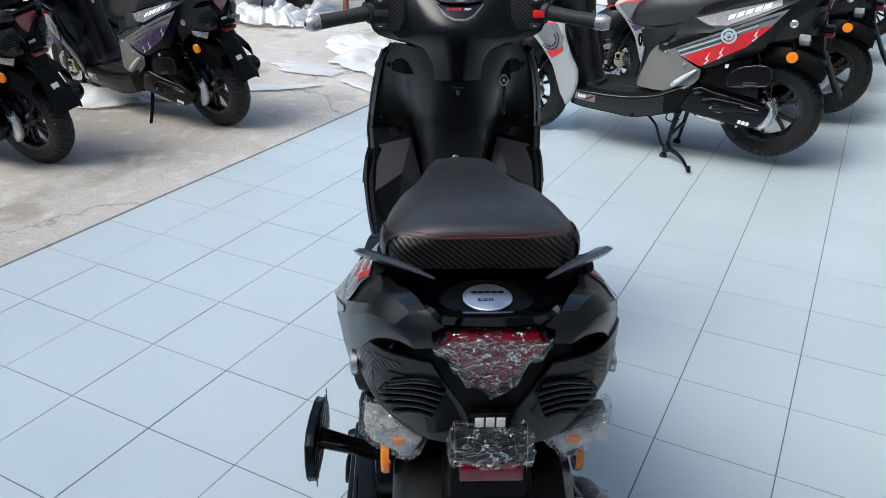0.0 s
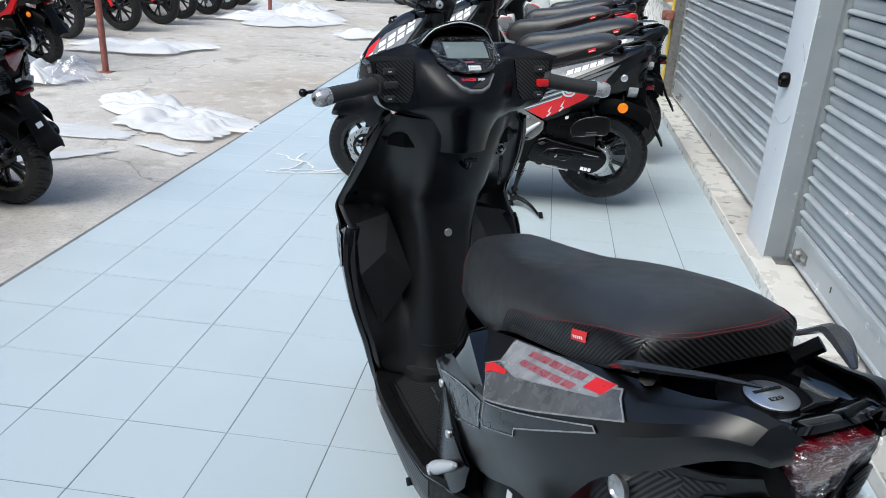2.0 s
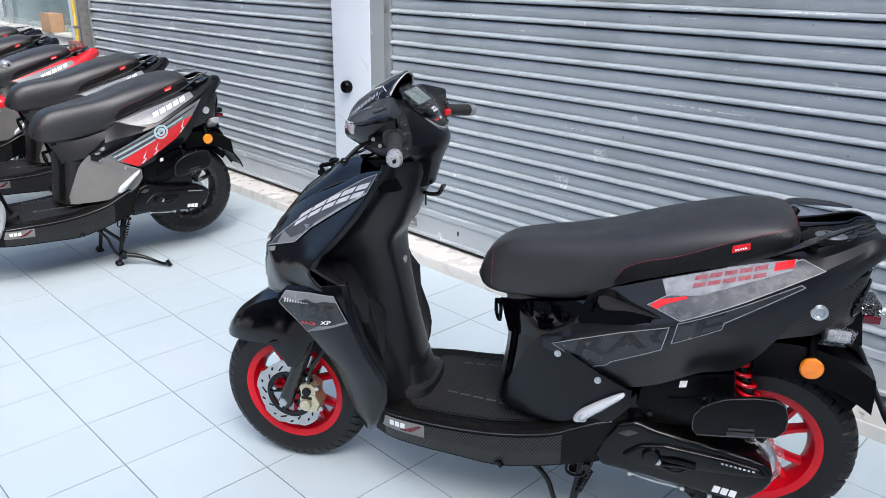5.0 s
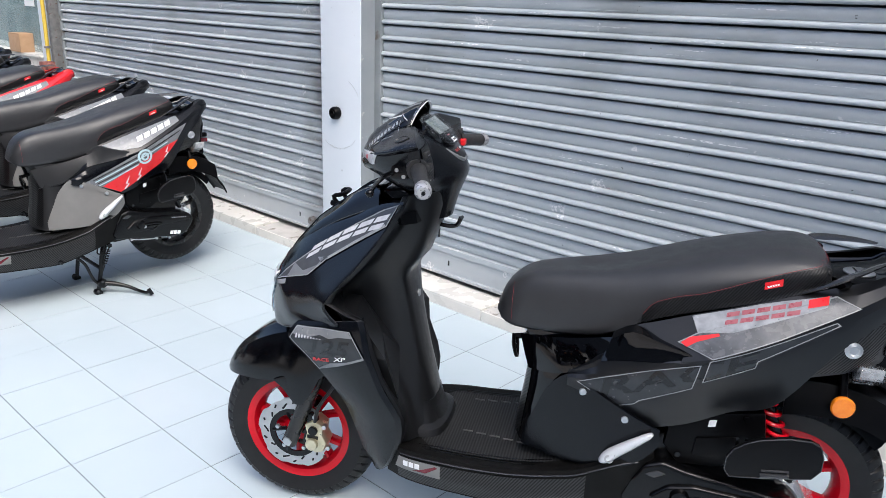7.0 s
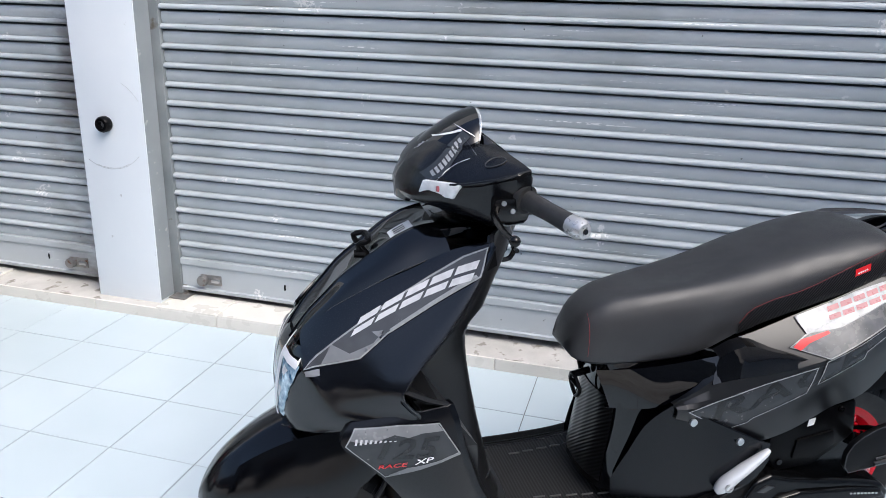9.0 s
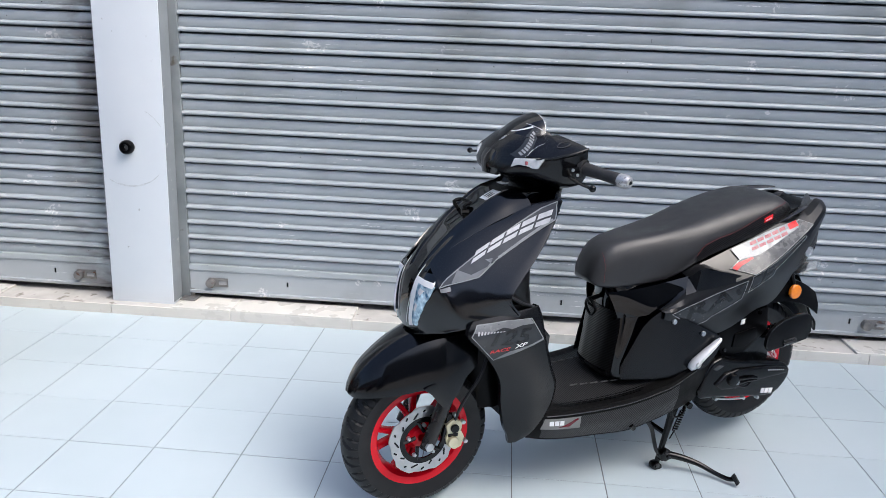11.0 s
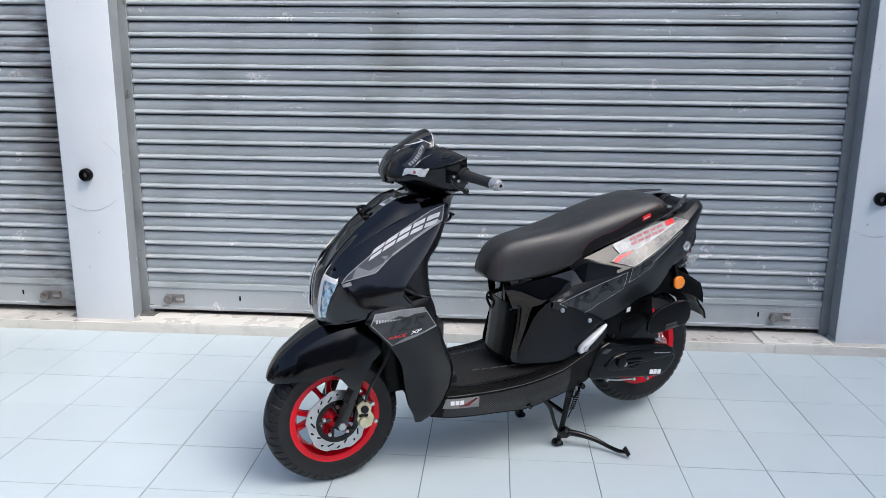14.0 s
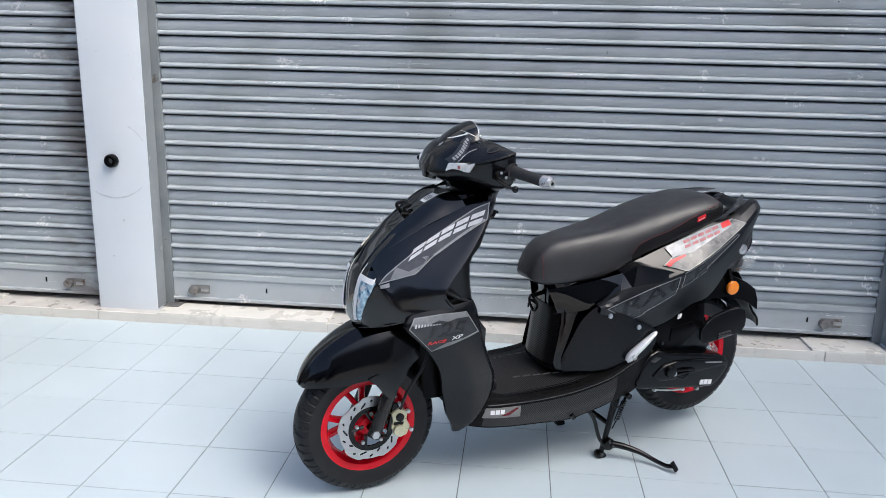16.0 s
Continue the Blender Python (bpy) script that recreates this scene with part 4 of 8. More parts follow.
    for s in (1, -1):
        rows = []
        for x in [0.54, 0.52, 0.50, 0.485, 0.468, 0.455, 0.446, 0.43] + list(np.linspace(0.40, -0.15, 34)) + [-0.16, -0.168]:
            pts = [(x, s * cv[k][0](x), cv[k][1](x)) for k in range(4)]
            a, b, c, d = [np.array(p) for p in pts]
            rows.append([a, (a * 0.5 + b * 0.5) + np.array((0, s * 0.004, 0.004)), b, (b + c) / 2 + np.array((0, s * 0.003, 0)), c, (c + d) / 2, d, d + np.array((0, -s * 0.03, -0.004))])
        for x, p0, p1, p2, p3 in ((-0.178, (0.068, 0.872), (0.092, 0.862), (0.098, 0.848), (0.092, 0.838)), (-0.183, (0.058, 0.866), (0.072, 0.860), (0.072, 0.850), (0.066, 0.842))):
            a, b, c, d = [np.array((x, s * p[0], p[1])) for p in (p0, p1, p2, p3)]
            rows.append([a, (a + b) / 2, b, (b + c) / 2, c, (c + d) / 2, d, d + np.array((0.012, 0, -0.004))])
        sides[s] = P("side_panel", shell(rows, 0.004, 1, 1), body, "satin black side panel" if hero else "", ang=20)
    treeL = {s: bvh_of(sides[s]) for s in (1, -1)}
    zf = lambda k, x: cv[k][1](x)
    for s in (1, -1):
        w = (0, -s, 0)
        wedge = []
        for xt, yt, zt, xb, yb, zb in [(0.448, 0.166, 0.676, 0.468, 0.180, 0.628), (0.403, 0.182, 0.706, 0.425, 0.189, 0.640), (0.35, 0.194, 0.695, 0.36, 0.202, 0.651), (0.30, 0.206, 0.684, 0.305, 0.211, 0.663), (0.262, 0.214, 0.674, 0.258, 0.217, 0.668)]:
            wedge.append([(xt - 0.004, s * (yt - 0.034), zt + 0.004), (xt, s * yt, zt), ((xt + xb) / 2, s * ((yt + yb) / 2 - 0.004), (zt + zb) / 2), (xb, s * yb, zb), (xb, s * (yb - 0.012), zb - 0.004)])
        P("wedge", shell(wedge, 0.004, 3, 1), M["gloss"] if hero else M["matt_panel"], "glossy black wedge" if hero else "matt black wedge", sides[s], 24)
        up = [(0.519, 0.572), (0.45, 0.599), (0.36, 0.633), (0.256, 0.668)]
        lo = [(0.268, 0.606), (0.375, 0.552), (0.386, 0.540), (0.430, 0.523)]
        if hero:
            drape("race_panel", up + lo, treeL[s], M["grey_print"], sides[s], w, 0.0012, 0.02, "grey printed panel under clear film")
            drape("panel_outline", border(up + lo, 0.0022), treeL[s], M["rim_print"], sides[s], w, 0.0024, 0.03)
            up2 = [(0.241, 0.680), (0.18, 0.706), (0.10, 0.742), (0.0, 0.790), (-0.010, 0.784)]
            lo2 = [(0.144, 0.692), (0.147, 0.676), (0.25, 0.625)]
            drape("race_panel", up2 + lo2, treeL[s], M["grey_print"], sides[s], w, 0.0012, 0.02)
            drape("panel_outline", border(up2 + lo2, 0.0022), treeL[s], M["rim_print"], sides[s], w, 0.0024, 0.03)
            word = lettering("RACE", 0.072)
            if s > 0:
                word = turned([[(-x, z) for x, z in p] for p in word], (0.470, 0.540), -22, 1.95, 0.90)
            else:
                word = turned([[(x - 0.2, z) for x, z in p] for p in word], (0.46, 0.545), -22, 1.95, 0.90)
            # the word tapers with the panel
            roof, foot = sorted(up + up2), sorted(lo + lo2[:-1] + [(0.0, 0.786)])
            word = [[(x, max(min(z, float(np.interp(x, [q[0] for q in roof], [q[1] for q in roof])) - 0.004), float(np.interp(x, [q[0] for q in foot], [q[1] for q in foot])) + 0.004)) for x, z in p] for p in word]
            drape("lettering", word, treeL[s], M["letter_print"], sides[s], w, 0.0015, 0.02, "dark word printed on the grey panel")
            # film and badge on the upper wedge
            film = [(0.310, 0.703), (0.272, 0.727), (0.200, 0.758), (0.100, 0.798), (0.0, 0.836), (-0.045, 0.822), (0.0, 0.799), (0.104, 0.746), (0.236, 0.686)]
            bf = drape("badge_film", film, treeL[s], M["film_dim"], sides[s], w, 0.0045, 0.012, "clear film over the badge")
            over = [(0.287, 0.763), (0.270, 0.728), (0.200, 0.742), (0.020, 0.815), (0.010, 0.834), (0.100, 0.812), (0.205, 0.782), (0.262, 0.764)]
            drape("loose_film", over, treeL[s], M["film_sheet"], bf, w, 0.0052, 0.012, "upper film over the badge, whitened for the sky it reflects")
            low = [(0.270, 0.726), (0.236, 0.688), (0.104, 0.748), (0.010, 0.795), (0.10, 0.770), (0.20, 0.740)]
            drape("film_gloss", low, treeL[s], M["film_dim"], bf, w, 0.0050, 0.012)
            drape("film_rim", border(over, 0.0015), treeL[s], M["rim_print"], bf, w, 0.0056, 0.014)
            drape("film_rim", border(film, 0.0020), treeL[s], M["rim_print"], bf, w, 0.0054, 0.014)
            drape("film_streak", [(0.303, 0.704), (0.290, 0.698), (0.270, 0.712), (0.225, 0.732), (0.228, 0.736), (0.285, 0.718)], treeL[s], M["redplastic"], bf, w, 0.0062, 0.014, "red wedge")
            q = lambda u, k: (0.217 - 0.150 * u - 0.005 * k, 0.752 + 0.046 * u + 0.021 * k)
            for i in range(5):
                u0, u1 = i / 5, (i + 0.84) / 5
                mark = [[q(u0, 0), q(u1, 0), q(u1, 0.36), q(u0, 0.36)], [q(u0, 0.62), q(u1, 0.62), q(u1, 1), q(u0, 1)]]
                drape("badge_bar", mark, treeL[s], M["pink_bar"], bf, w, 0.0062, 0.014)
            drape("badge_bar", [q(1.06, 0.35), q(1.32, 0.35), q(1.32, 1.0), q(1.06, 1.0)], treeL[s], M["redplastic"], bf, w, 0.0062, 0.014)
        else:
            g1, g2 = M[L["graphic"]], M[L["graphic2"]]
            drape("graphic_base", [(0.485, 0.560), (0.33, 0.497), (0.30, 0.512), (0.132, 0.612), (0.05, 0.70), (-0.020, 0.790), (0.10, 0.742), (0.256, 0.668)], treeL[s], M["lgrey_print"], sides[s], w, 0.0012, 0.02, "pale printed side graphic")
            drape("graphic_red", [(0.41, 0.534), (0.33, 0.497), (0.30, 0.512), (0.132, 0.612), (0.035, 0.715), (0.11, 0.692), (0.20, 0.648), (0.278, 0.604)], treeL[s], g1, sides[s], w, 0.0022, 0.02, "coloured wedge of the graphic")
            for k in range(4):
                d = 0.007 + k * 0.0125
                a, b = 0.450 - k * 0.008, 0.02 + k * 0.075
                zl = lambda x, d=d: 0.560 + (0.485 - x) * 0.447 - d
                drape("graphic_stripe", [[(a, zl(a)), (b, zl(b)), (b, zl(b) - 0.0055), (a, zl(a) - 0.0055)]], treeL[s], g2 if k % 2 else M["dark_print"], sides[s], w, 0.0026, 0.02)
            for r0 in (0.036, 0.020):
                spoke = [(math.cos(2 * math.pi * k / 15), math.sin(2 * math.pi * k / 15)) for k in range(15)]
                pt = lambda r, k: (0.214 + r * spoke[k % 15][0], 0.655 + r * spoke[k % 15][1])
                drape("graphic_ring", [[pt(r0, k), pt(r0, k + 1), pt(r0 - 0.010, k + 1), pt(r0 - 0.010, k)] for k in range(15)], treeL[s], g2, sides[s], w, 0.0032, 0.03)
            for x0, z0 in ((0.315, 0.512), (0.255, 0.545), (0.115, 0.640)):
                drape("graphic_flash", [(x0 + a, z0 + b) for a, b in ((0.0, 0.0), (-0.018, 0.020), (-0.006, 0.024), (-0.026, 0.060), (-0.016, 0.026), (-0.026, 0.020), (-0.006, -0.004))], treeL[s], M["white_bar"], sides[s], w, 0.0036, 0.03)
            film = [(0.404, 0.706), (0.31, 0.690), (0.23, 0.700), (0.015, 0.802), (0.022, 0.824), (0.25, 0.757), (0.33, 0.730)]
            drape("badge_film", film, treeL[s], M["lgrey_print"], sides[s], w, 0.002, 0.02)
            for i in range(5):
                q = lambda u, k: (0.235 - 0.18 * u - 0.004 * k, 0.722 + 0.070 * u + 0.020 * k)
                drape("badge_bar", [q(i / 5, 0), q((i + 0.8) / 5, 0), q((i + 0.8) / 5, 1), q(i / 5, 1)], treeL[s], M["white_bar"], sides[s], w, 0.003, 0.02)
        vp = []
        for z, yo, yc, yi in [(0.800, 0.186, 0.150, 0.074), (0.768, 0.184, 0.150, 0.056), (0.732, 0.178, 0.146, 0.034), (0.697, 0.168, 0.132, 0.022), (0.668, 0.155, 0.112, 0.020)]:
            xo = 0.03 - (z - 0.668) * 0.25
            vp.append([(xo + 0.075, s * (yo - 0.004), z - 0.065), (xo, s * yo, z - 0.03), (-0.045, s * (yo - 0.006), z - 0.012), (-0.112, s * yc, z), (-0.142, s * (yc * 0.6 + yi * 0.4), z), (-0.160, s * yi, z)])
        vpo = P("vent_panel", shell(vp, 0.004, 2, 2), M["shield_plastic"], "black rear panel with vents", ang=40)
        vt = bvh_of(vpo)
        # no real hollow: a darker sheet gives the shade of the recess
        drape("vent_recess", [(s * 0.146, 0.742), (s * 0.128, 0.772), (s * 0.075, 0.774), (s * 0.052, 0.722), (s * 0.062, 0.708), (s * 0.10, 0.712)], vt, M["black_metal"], vpo, (1, 0, 0), 0.0015, 0.012)
        drape("carbon_side", [(0.030, 0.650), (-0.100, 0.672), (-0.118, 0.785), (-0.060, 0.768), (-0.010, 0.722)], vt, M["carbon"], vpo, w, 0.0012, 0.012, "carbon-look flank")
        drape("carbon_corner", [(s * 0.166, 0.745), (s * 0.150, 0.748), (s * 0.132, 0.778), (s * 0.110, 0.782), (s * 0.112, 0.792), (s * 0.166, 0.788)], vt, M["carbon_flat"], vpo, (1, 0, 0), 0.0012, 0.012, "carbon-look corner")
        for i in range(6):
            pts = []
            for u in np.linspace(0, 1, 9):
                yy = (0.060 + 0.004 * (i - 2)) * (1 - u) + (0.118 + 0.022 * math.sin((i + 0.6) / 6 * math.pi) ) * u
                zz = 0.768 - i * 0.0108 - 0.012 * u * u + 0.006 * math.sin(u * math.pi)
                h = vt.ray_cast(Vector((-1, s * yy, zz)), Vector((1, 0, 0)))
                if h[0] is not None:
                    pts.append((h[0].x - 0.004, h[0].y, h[0].z))
            if len(pts) > 3:
                P("vent_slat", tube(pts, 0.0036, 8, 1, 1.0), M["satin"], "", vpo)
        P("panel_bolt", lathe_y([(0.0005, -0.004), (0.017, -0.004), (0.018, 0.004), (0.011, 0.007), (0.009, 0.003), (0.0005, 0.003)], 24, (-0.047, 0.178 * 1, 0.726)) if s > 0 else flip_y(lathe_y([(0.0005, -0.004), (0.017, -0.004), (0.018, 0.004), (0.011, 0.007), (0.009, 0.003), (0.0005, 0.003)], 24, (-0.047, 0.178, 0.726))), M["alloy"], "round chrome side cap")
        # lower front side panel with two screws
        rows = []
        for x, z0, z1, y in [(0.642, 0.352, 0.385, 0.121), (0.630, 0.350, 0.42, 0.128), (0.612, 0.350, 0.465, 0.136), (0.59, 0.352, 0.522, 0.146), (0.56, 0.353, 0.562, 0.160), (0.525, 0.355, 0.582, 0.172), (0.48, 0.360, 0.561, 0.188), (0.41, 0.372, 0.527, 0.204), (0.35, 0.41, 0.497, 0.206), (0.322, 0.445, 0.484, 0.202)]:
            rows.append([(x, s * (y + 0.006), z0), (x, s * (y + 0.005), z0 * 0.6 + z1 * 0.4), (x, s * y, z1)])
        lowp = P("lower_panel", shell(rows, 0.004, 2, 2), under, "", ang=26)
        t2 = bvh_of(lowp)
        drape("panel_rib", [(0.527, 0.580), (0.522, 0.562), (0.342, 0.474), (0.322, 0.483)], t2, M["satin"] if hero else under, lowp, w, 0.004, 0.03)
        for q in ((0.502, 0.546), (0.402, 0.503)):
            h = t2.ray_cast(Vector((q[0], s, q[1])), Vector((0, -s, 0)))
            if h[0] is not None:
                vf = disc_y((q[0], abs(h[0].y) + 0.001, q[1]), 0.0085, 0.0, 0.007, 14)
                P("screw", vf if s > 0 else flip_y(vf), M["alloy"], "", lowp)
        # passenger footrest
        P("footrest", tube([(0.446, s * 0.216, 0.392), (0.438, s * 0.218, 0.400), (0.424, s * 0.219, 0.414), (0.388, s * 0.222, 0.444), (0.350, s * 0.224, 0.474), (0.338, s * 0.224, 0.484)], [0.0090, 0.0165, 0.0190, 0.0165, 0.0110, 0.0050], 14, 3, 0.72), M["footrest"], "folding silver footrest", ang=50)
        vf = lathe_y([(0.0005, 0.0), (0.0105, 0.0), (0.0105, 0.010), (0.0065, 0.011), (0.0055, 0.006), (0.0005, 0.006)], 16, (0.428, 0.226, 0.409))
        P("footrest_pin", vf if s > 0 else flip_y(vf), M["steel"])

    # tail: core, deck, fuel cap, rails, lights
    core = []
    for x, zt, w, zb in [(0.16, 0.755, 0.12, 0.60), (0.05, 0.78, 0.128, 0.62), (-0.05, 0.805, 0.125, 0.64), (-0.11, 0.822, 0.118, 0.655), (-0.145, 0.835, 0.095, 0.68), (-0.158, 0.838, 0.06, 0.70)]:
        core.append(both([(x, 0, zt), (x, w * 0.7, zt), (x, w, zt - 0.03), (x, w, (zt + zb) / 2), (x, w * 0.8, zb), (x, 0, zb)]))
    P("tail_core", loft(core, 2), M["plastic"])
    deck = []
    for x, z, w in [(0.06, 0.806, 0.132), (-0.02, 0.818, 0.124), (-0.08, 0.829, 0.110), (-0.13, 0.842, 0.094), (-0.15, 0.858, 0.088), (-0.174, 0.864, 0.075)]:
        deck.append([(x, -w, z + 0.012), (x, -w * 0.82, z), (x, 0, z - 0.004), (x, w * 0.82, z), (x, w, z + 0.012)])
    P("tail_deck", shell(deck, 0.01, 2, 2), M["gloss"], "glossy black tail deck", ang=50)
    cap = (-0.080, 0.0, 0.832)
    ringz = lambda pr: [(cap[0] + v[0], v[2] * 0.95, cap[2] + v[1]) for v in lathe_y(pr, 36)[0]]
    for nm, pr, mt, lb in (("filler_ring", [(0.0005, 0.0), (0.064, 0.0), (0.066, 0.004), (0.054, 0.009), (0.036, 0.011), (0.0005, 0.011)], M["plastic"], "black fuel filler ring"), ("fuel_cap", [(0.0005, 0.011), (0.033, 0.011), (0.034, 0.014), (0.031, 0.016), (0.0005, 0.0165)], M["alloy"], "brushed round fuel cap")):
        P(nm, (ringz(pr), lathe_y(pr, 36)[1]), mt, lb)
    for i in range(5):
        part("cap_print", box_bm((-0.074, 0.0215 - (i + 1) * 0.0086, 0.8482), (-0.069, 0.0205 - i * 0.0086, 0.8490), 0), M["black_metal"], root)
    word = bmesh.new()
    for p in lettering("E20", 0.013, 0.0):
        word.faces.new([word.verts.new((-0.094 + z * 0.75, 0.014 - x * 1.1, 0.8490)) for x, z in p])
    part("lettering", word, M["black_metal"], root)
    for s in (1, -1):
        path = [(0.072, s * 0.140, 0.824), (0.028, s * 0.155, 0.852), (-0.004, s * 0.162, 0.874), (-0.040, s * 0.140, 0.884), (-0.085, s * 0.103, 0.893), (-0.126, s * 0.068, 0.898)]
        P("grab_rail", tube(path, [0.006, 0.010, 0.0150, 0.0145, 0.011, 0.004], 6, 3, 0.40), M["rail"], "black grab rail", ang=25)
        P("rail_mount", tube([(0.0, s * 0.115, 0.835), (-0.02, s * 0.14, 0.862)], 0.012, 8, 2), M["plastic"])
    lens = [(0.066, 0.838), (0.034, 0.786), (0.0, 0.752), (-0.034, 0.786), (-0.066, 0.838), (-0.050, 0.846), (0.050, 0.846)]
    bm = slab_bm(lens, 0.0, 0.05, 0.006, 2)
    for v in bm.verts:
        x, y, z = v.co
        v.co = (-0.135 - y * 0.9 + (0.83 - z) * 0.25, x, z)
    tl_ob = part("tail_light", bm, M["tail_red"], root, "dark red tail light under crumpled film")
    part("tail_strip", box_bm((-0.182, -0.056, 0.839), (-0.13, 0.056, 0.848), 0.003), M["tail_red"], root)
    for s in (1, -1):
        ind = [(0.165, 0.684), (0.082, 0.655), (0.104, 0.620), (0.156, 0.652)]
        bm = slab_bm([(s * a, b) for a, b in ind], 0.0, 0.05, 0.008, 2)
        for v in bm.verts:
            x, y, z = v.co
            v.co = (-0.075 - y, x, z)
        il = part("rear_indicator", bm, M["smoke_lens"], root, "clear indicator wrapped in crumpled film")
        part("bulb", box_bm((-0.127, s * 0.118 - 0.008, 0.645), (-0.122, s * 0.118 + 0.008, 0.658), 0.002), M["amber"], il)
        if hero:
            ob = part("film_wrap", wrapped([(s * a, b) for a, b in ind], -0.004, 0.056, lambda x, y, z: (-0.075 - y, x, z), 1.12, 3 + s), M["wrap"], il, "", 8)
            ob.visible_shadow = False
    if hero:
        ob = part("film_wrap", wrapped(lens, 0.0, 0.056, lambda x, y, z: (-0.135 - y * 0.9 + (0.83 - z) * 0.25, x, z), 1.06, 7), M["wrap"], tl_ob, "", 8)
        ob.visible_shadow = False
    # badge under the tail light, plate lamp, flap, mudguard
    part("tail_badge", box_bm((-0.166, -0.027, 0.699), (-0.15, 0.027, 0.728), 0.003), M["black_metal"], root)
    for i in range(3):
        part("badge_bar", box_bm((-0.1675, -0.0195 + i * 0.0135, 0.707), (-0.165, -0.0085 + i * 0.0135, 0.721), 0.001), M["white_bar"], root)
    part("tail_bracket", slab_bm([(-0.02, 0.68), (-0.15, 0.735), (-0.165, 0.69), (-0.18, 0.60), (-0.05, 0.60)], -0.05, 0.05, 0.006), M["plastic"], root)
    pl_ob = part("plate_lamp", box_bm((-0.205, -0.045, 0.682), (-0.15, 0.045, 0.704), 0.006), M["plastic"], root, "number plate lamp wrapped in film")
    if hero:
        ob = part("film_wrap", wrapped([(-0.054, 0.674), (0.054, 0.674), (0.060, 0.690), (0.050, 0.710), (-0.050, 0.710), (-0.060, 0.690)], 0.0, 0.058, lambda x, y, z: (-0.152 - y, x, z + 0.004), 0.92, 11), M["wrap"], pl_ob, "", 8)
        ob.visible_shadow = False
    part("reflector", box_bm((-0.208, -0.040, 0.655), (-0.17, 0.040, 0.676), 0.003), M["tail_red"], root, "red rear reflector")
    flap = []
    for x, z, w in [(-0.10, 0.625, 0.052), (-0.165, 0.60, 0.055), (-0.215, 0.51, 0.060), (-0.245, 0.45, 0.066), (-0.262, 0.425, 0.075), (-0.285, 0.385, 0.062)]:
        flap.append([(x, -w, z - 0.012), (x, -w * 0.75, z), (x, 0, z + 0.003), (x, w * 0.75, z), (x, w, z - 0.012)])
    P("mud_flap", shell(flap, 0.008, 3, 2), M["plastic"], "black rear mudflap", ang=50)
    if L.get("label"):
        part("sticker", slab_bm([(-0.222, 0.515), (-0.235, 0.482), (-0.238, 0.483), (-0.225, 0.516)], -0.018, 0.022, 0), M["white_bar"], root)
    for y in (-0.03, 0.03):
        part("plate_screw", box_bm((-0.188, y - 0.005, 0.57), (-0.18, y + 0.005, 0.58), 0.002), M["black_metal"], root)
    hug = []
    for a in np.linspace(35, 140, 9):
        r = 0.262
        q = radians(a)
        x, z = REAR[0] + r * math.cos(q), REAR[2] + r * math.sin(q)
        hug.append([(x + 0.03 * math.cos(q + math.pi), -0.072, z + 0.03 * math.sin(q + math.pi)), (x, -0.06, z), (x, 0, z + 0.006), (x, 0.06, z), (x + 0.03 * math.cos(q + math.pi), 0.072, z + 0.03 * math.sin(q + math.pi))])
    P("rear_mudguard", shell(hug, 0.004, 2, 2), M["plastic"])
    hug = []
    for a in np.linspace(78, 128, 6):
        q = radians(a)
        x, z = REAR[0] - 0.02 + 0.315 * math.cos(q), REAR[2] + 0.315 * math.sin(q)
        hug.append([(x, -0.125, z - 0.07), (x, -0.105, z), (x, 0, z + 0.004), (x, 0.105, z), (x, 0.125, z - 0.07)])
    P("inner_fender", shell(hug, 0.005, 2, 2), M["plastic"])
    for s in (1, -1):
        vf = merged(lathe_y([(0.0005, -0.006), (0.025, -0.006), (0.026, 0.002), (0.023, 0.006), (0.0005, 0.0075)], 28, (-0.062, 0.140, 0.572)))
        P("side_reflector", vf if s > 0 else flip_y(vf), M["amber"], "round orange reflector")
        vf = tube([(-0.06, 0.10, 0.66), (-0.062, 0.125, 0.60), (-0.062, 0.133, 0.572)], 0.009, 8, 2)
        P("reflector_stalk", vf if s > 0 else flip_y(vf), M["plastic"])

    # engine, final drive, airbox, guard plate, shock
    cvt = [(0.392, 0.300), (0.372, 0.352), (0.345, 0.395), (0.307, 0.408), (0.257, 0.392), (0.180, 0.379), (0.113, 0.369), (0.050, 0.357), (0.010, 0.346), (-0.012, 0.323), (-0.010, 0.300), (0.004, 0.276), (0.028, 0.252), (0.056, 0.238), (0.110, 0.240), (0.200, 0.252), (0.296, 0.266), (0.375, 0.272)]
    cv_ob = part("drive_cover", slab_bm(cvt, 0.075, 0.212, 0.014, 3), M["black_metal"], root, "black drive cover", 45)
    part("cover_ridge", slab_bm([(0.330, 0.318), (0.290, 0.352), (0.235, 0.362), (0.10, 0.352), (0.02, 0.338), (0.004, 0.316), (0.05, 0.312), (0.17, 0.306), (0.24, 0.292), (0.30, 0.296)], 0.205, 0.222, 0.010, 3), M["black_metal"], cv_ob)
    P("cover_boss", lathe_y([(0.0005, 0.0), (0.021, 0.0), (0.022, 0.010), (0.018, 0.020), (0.010, 0.022), (0.0005, 0.022)], 24, (0.262, 0.214, 0.331)), M["black_metal"], "", cv_ob)
    P("cover_bolt", lathe_y([(0.0005, 0.0), (0.0085, 0.0), (0.0085, 0.010), (0.004, 0.011), (0.0035, 0.007), (0.0005, 0.007)], 6, (0.246, 0.222, 0.320)), M["alloy"], "hexagon bolt", cv_ob)
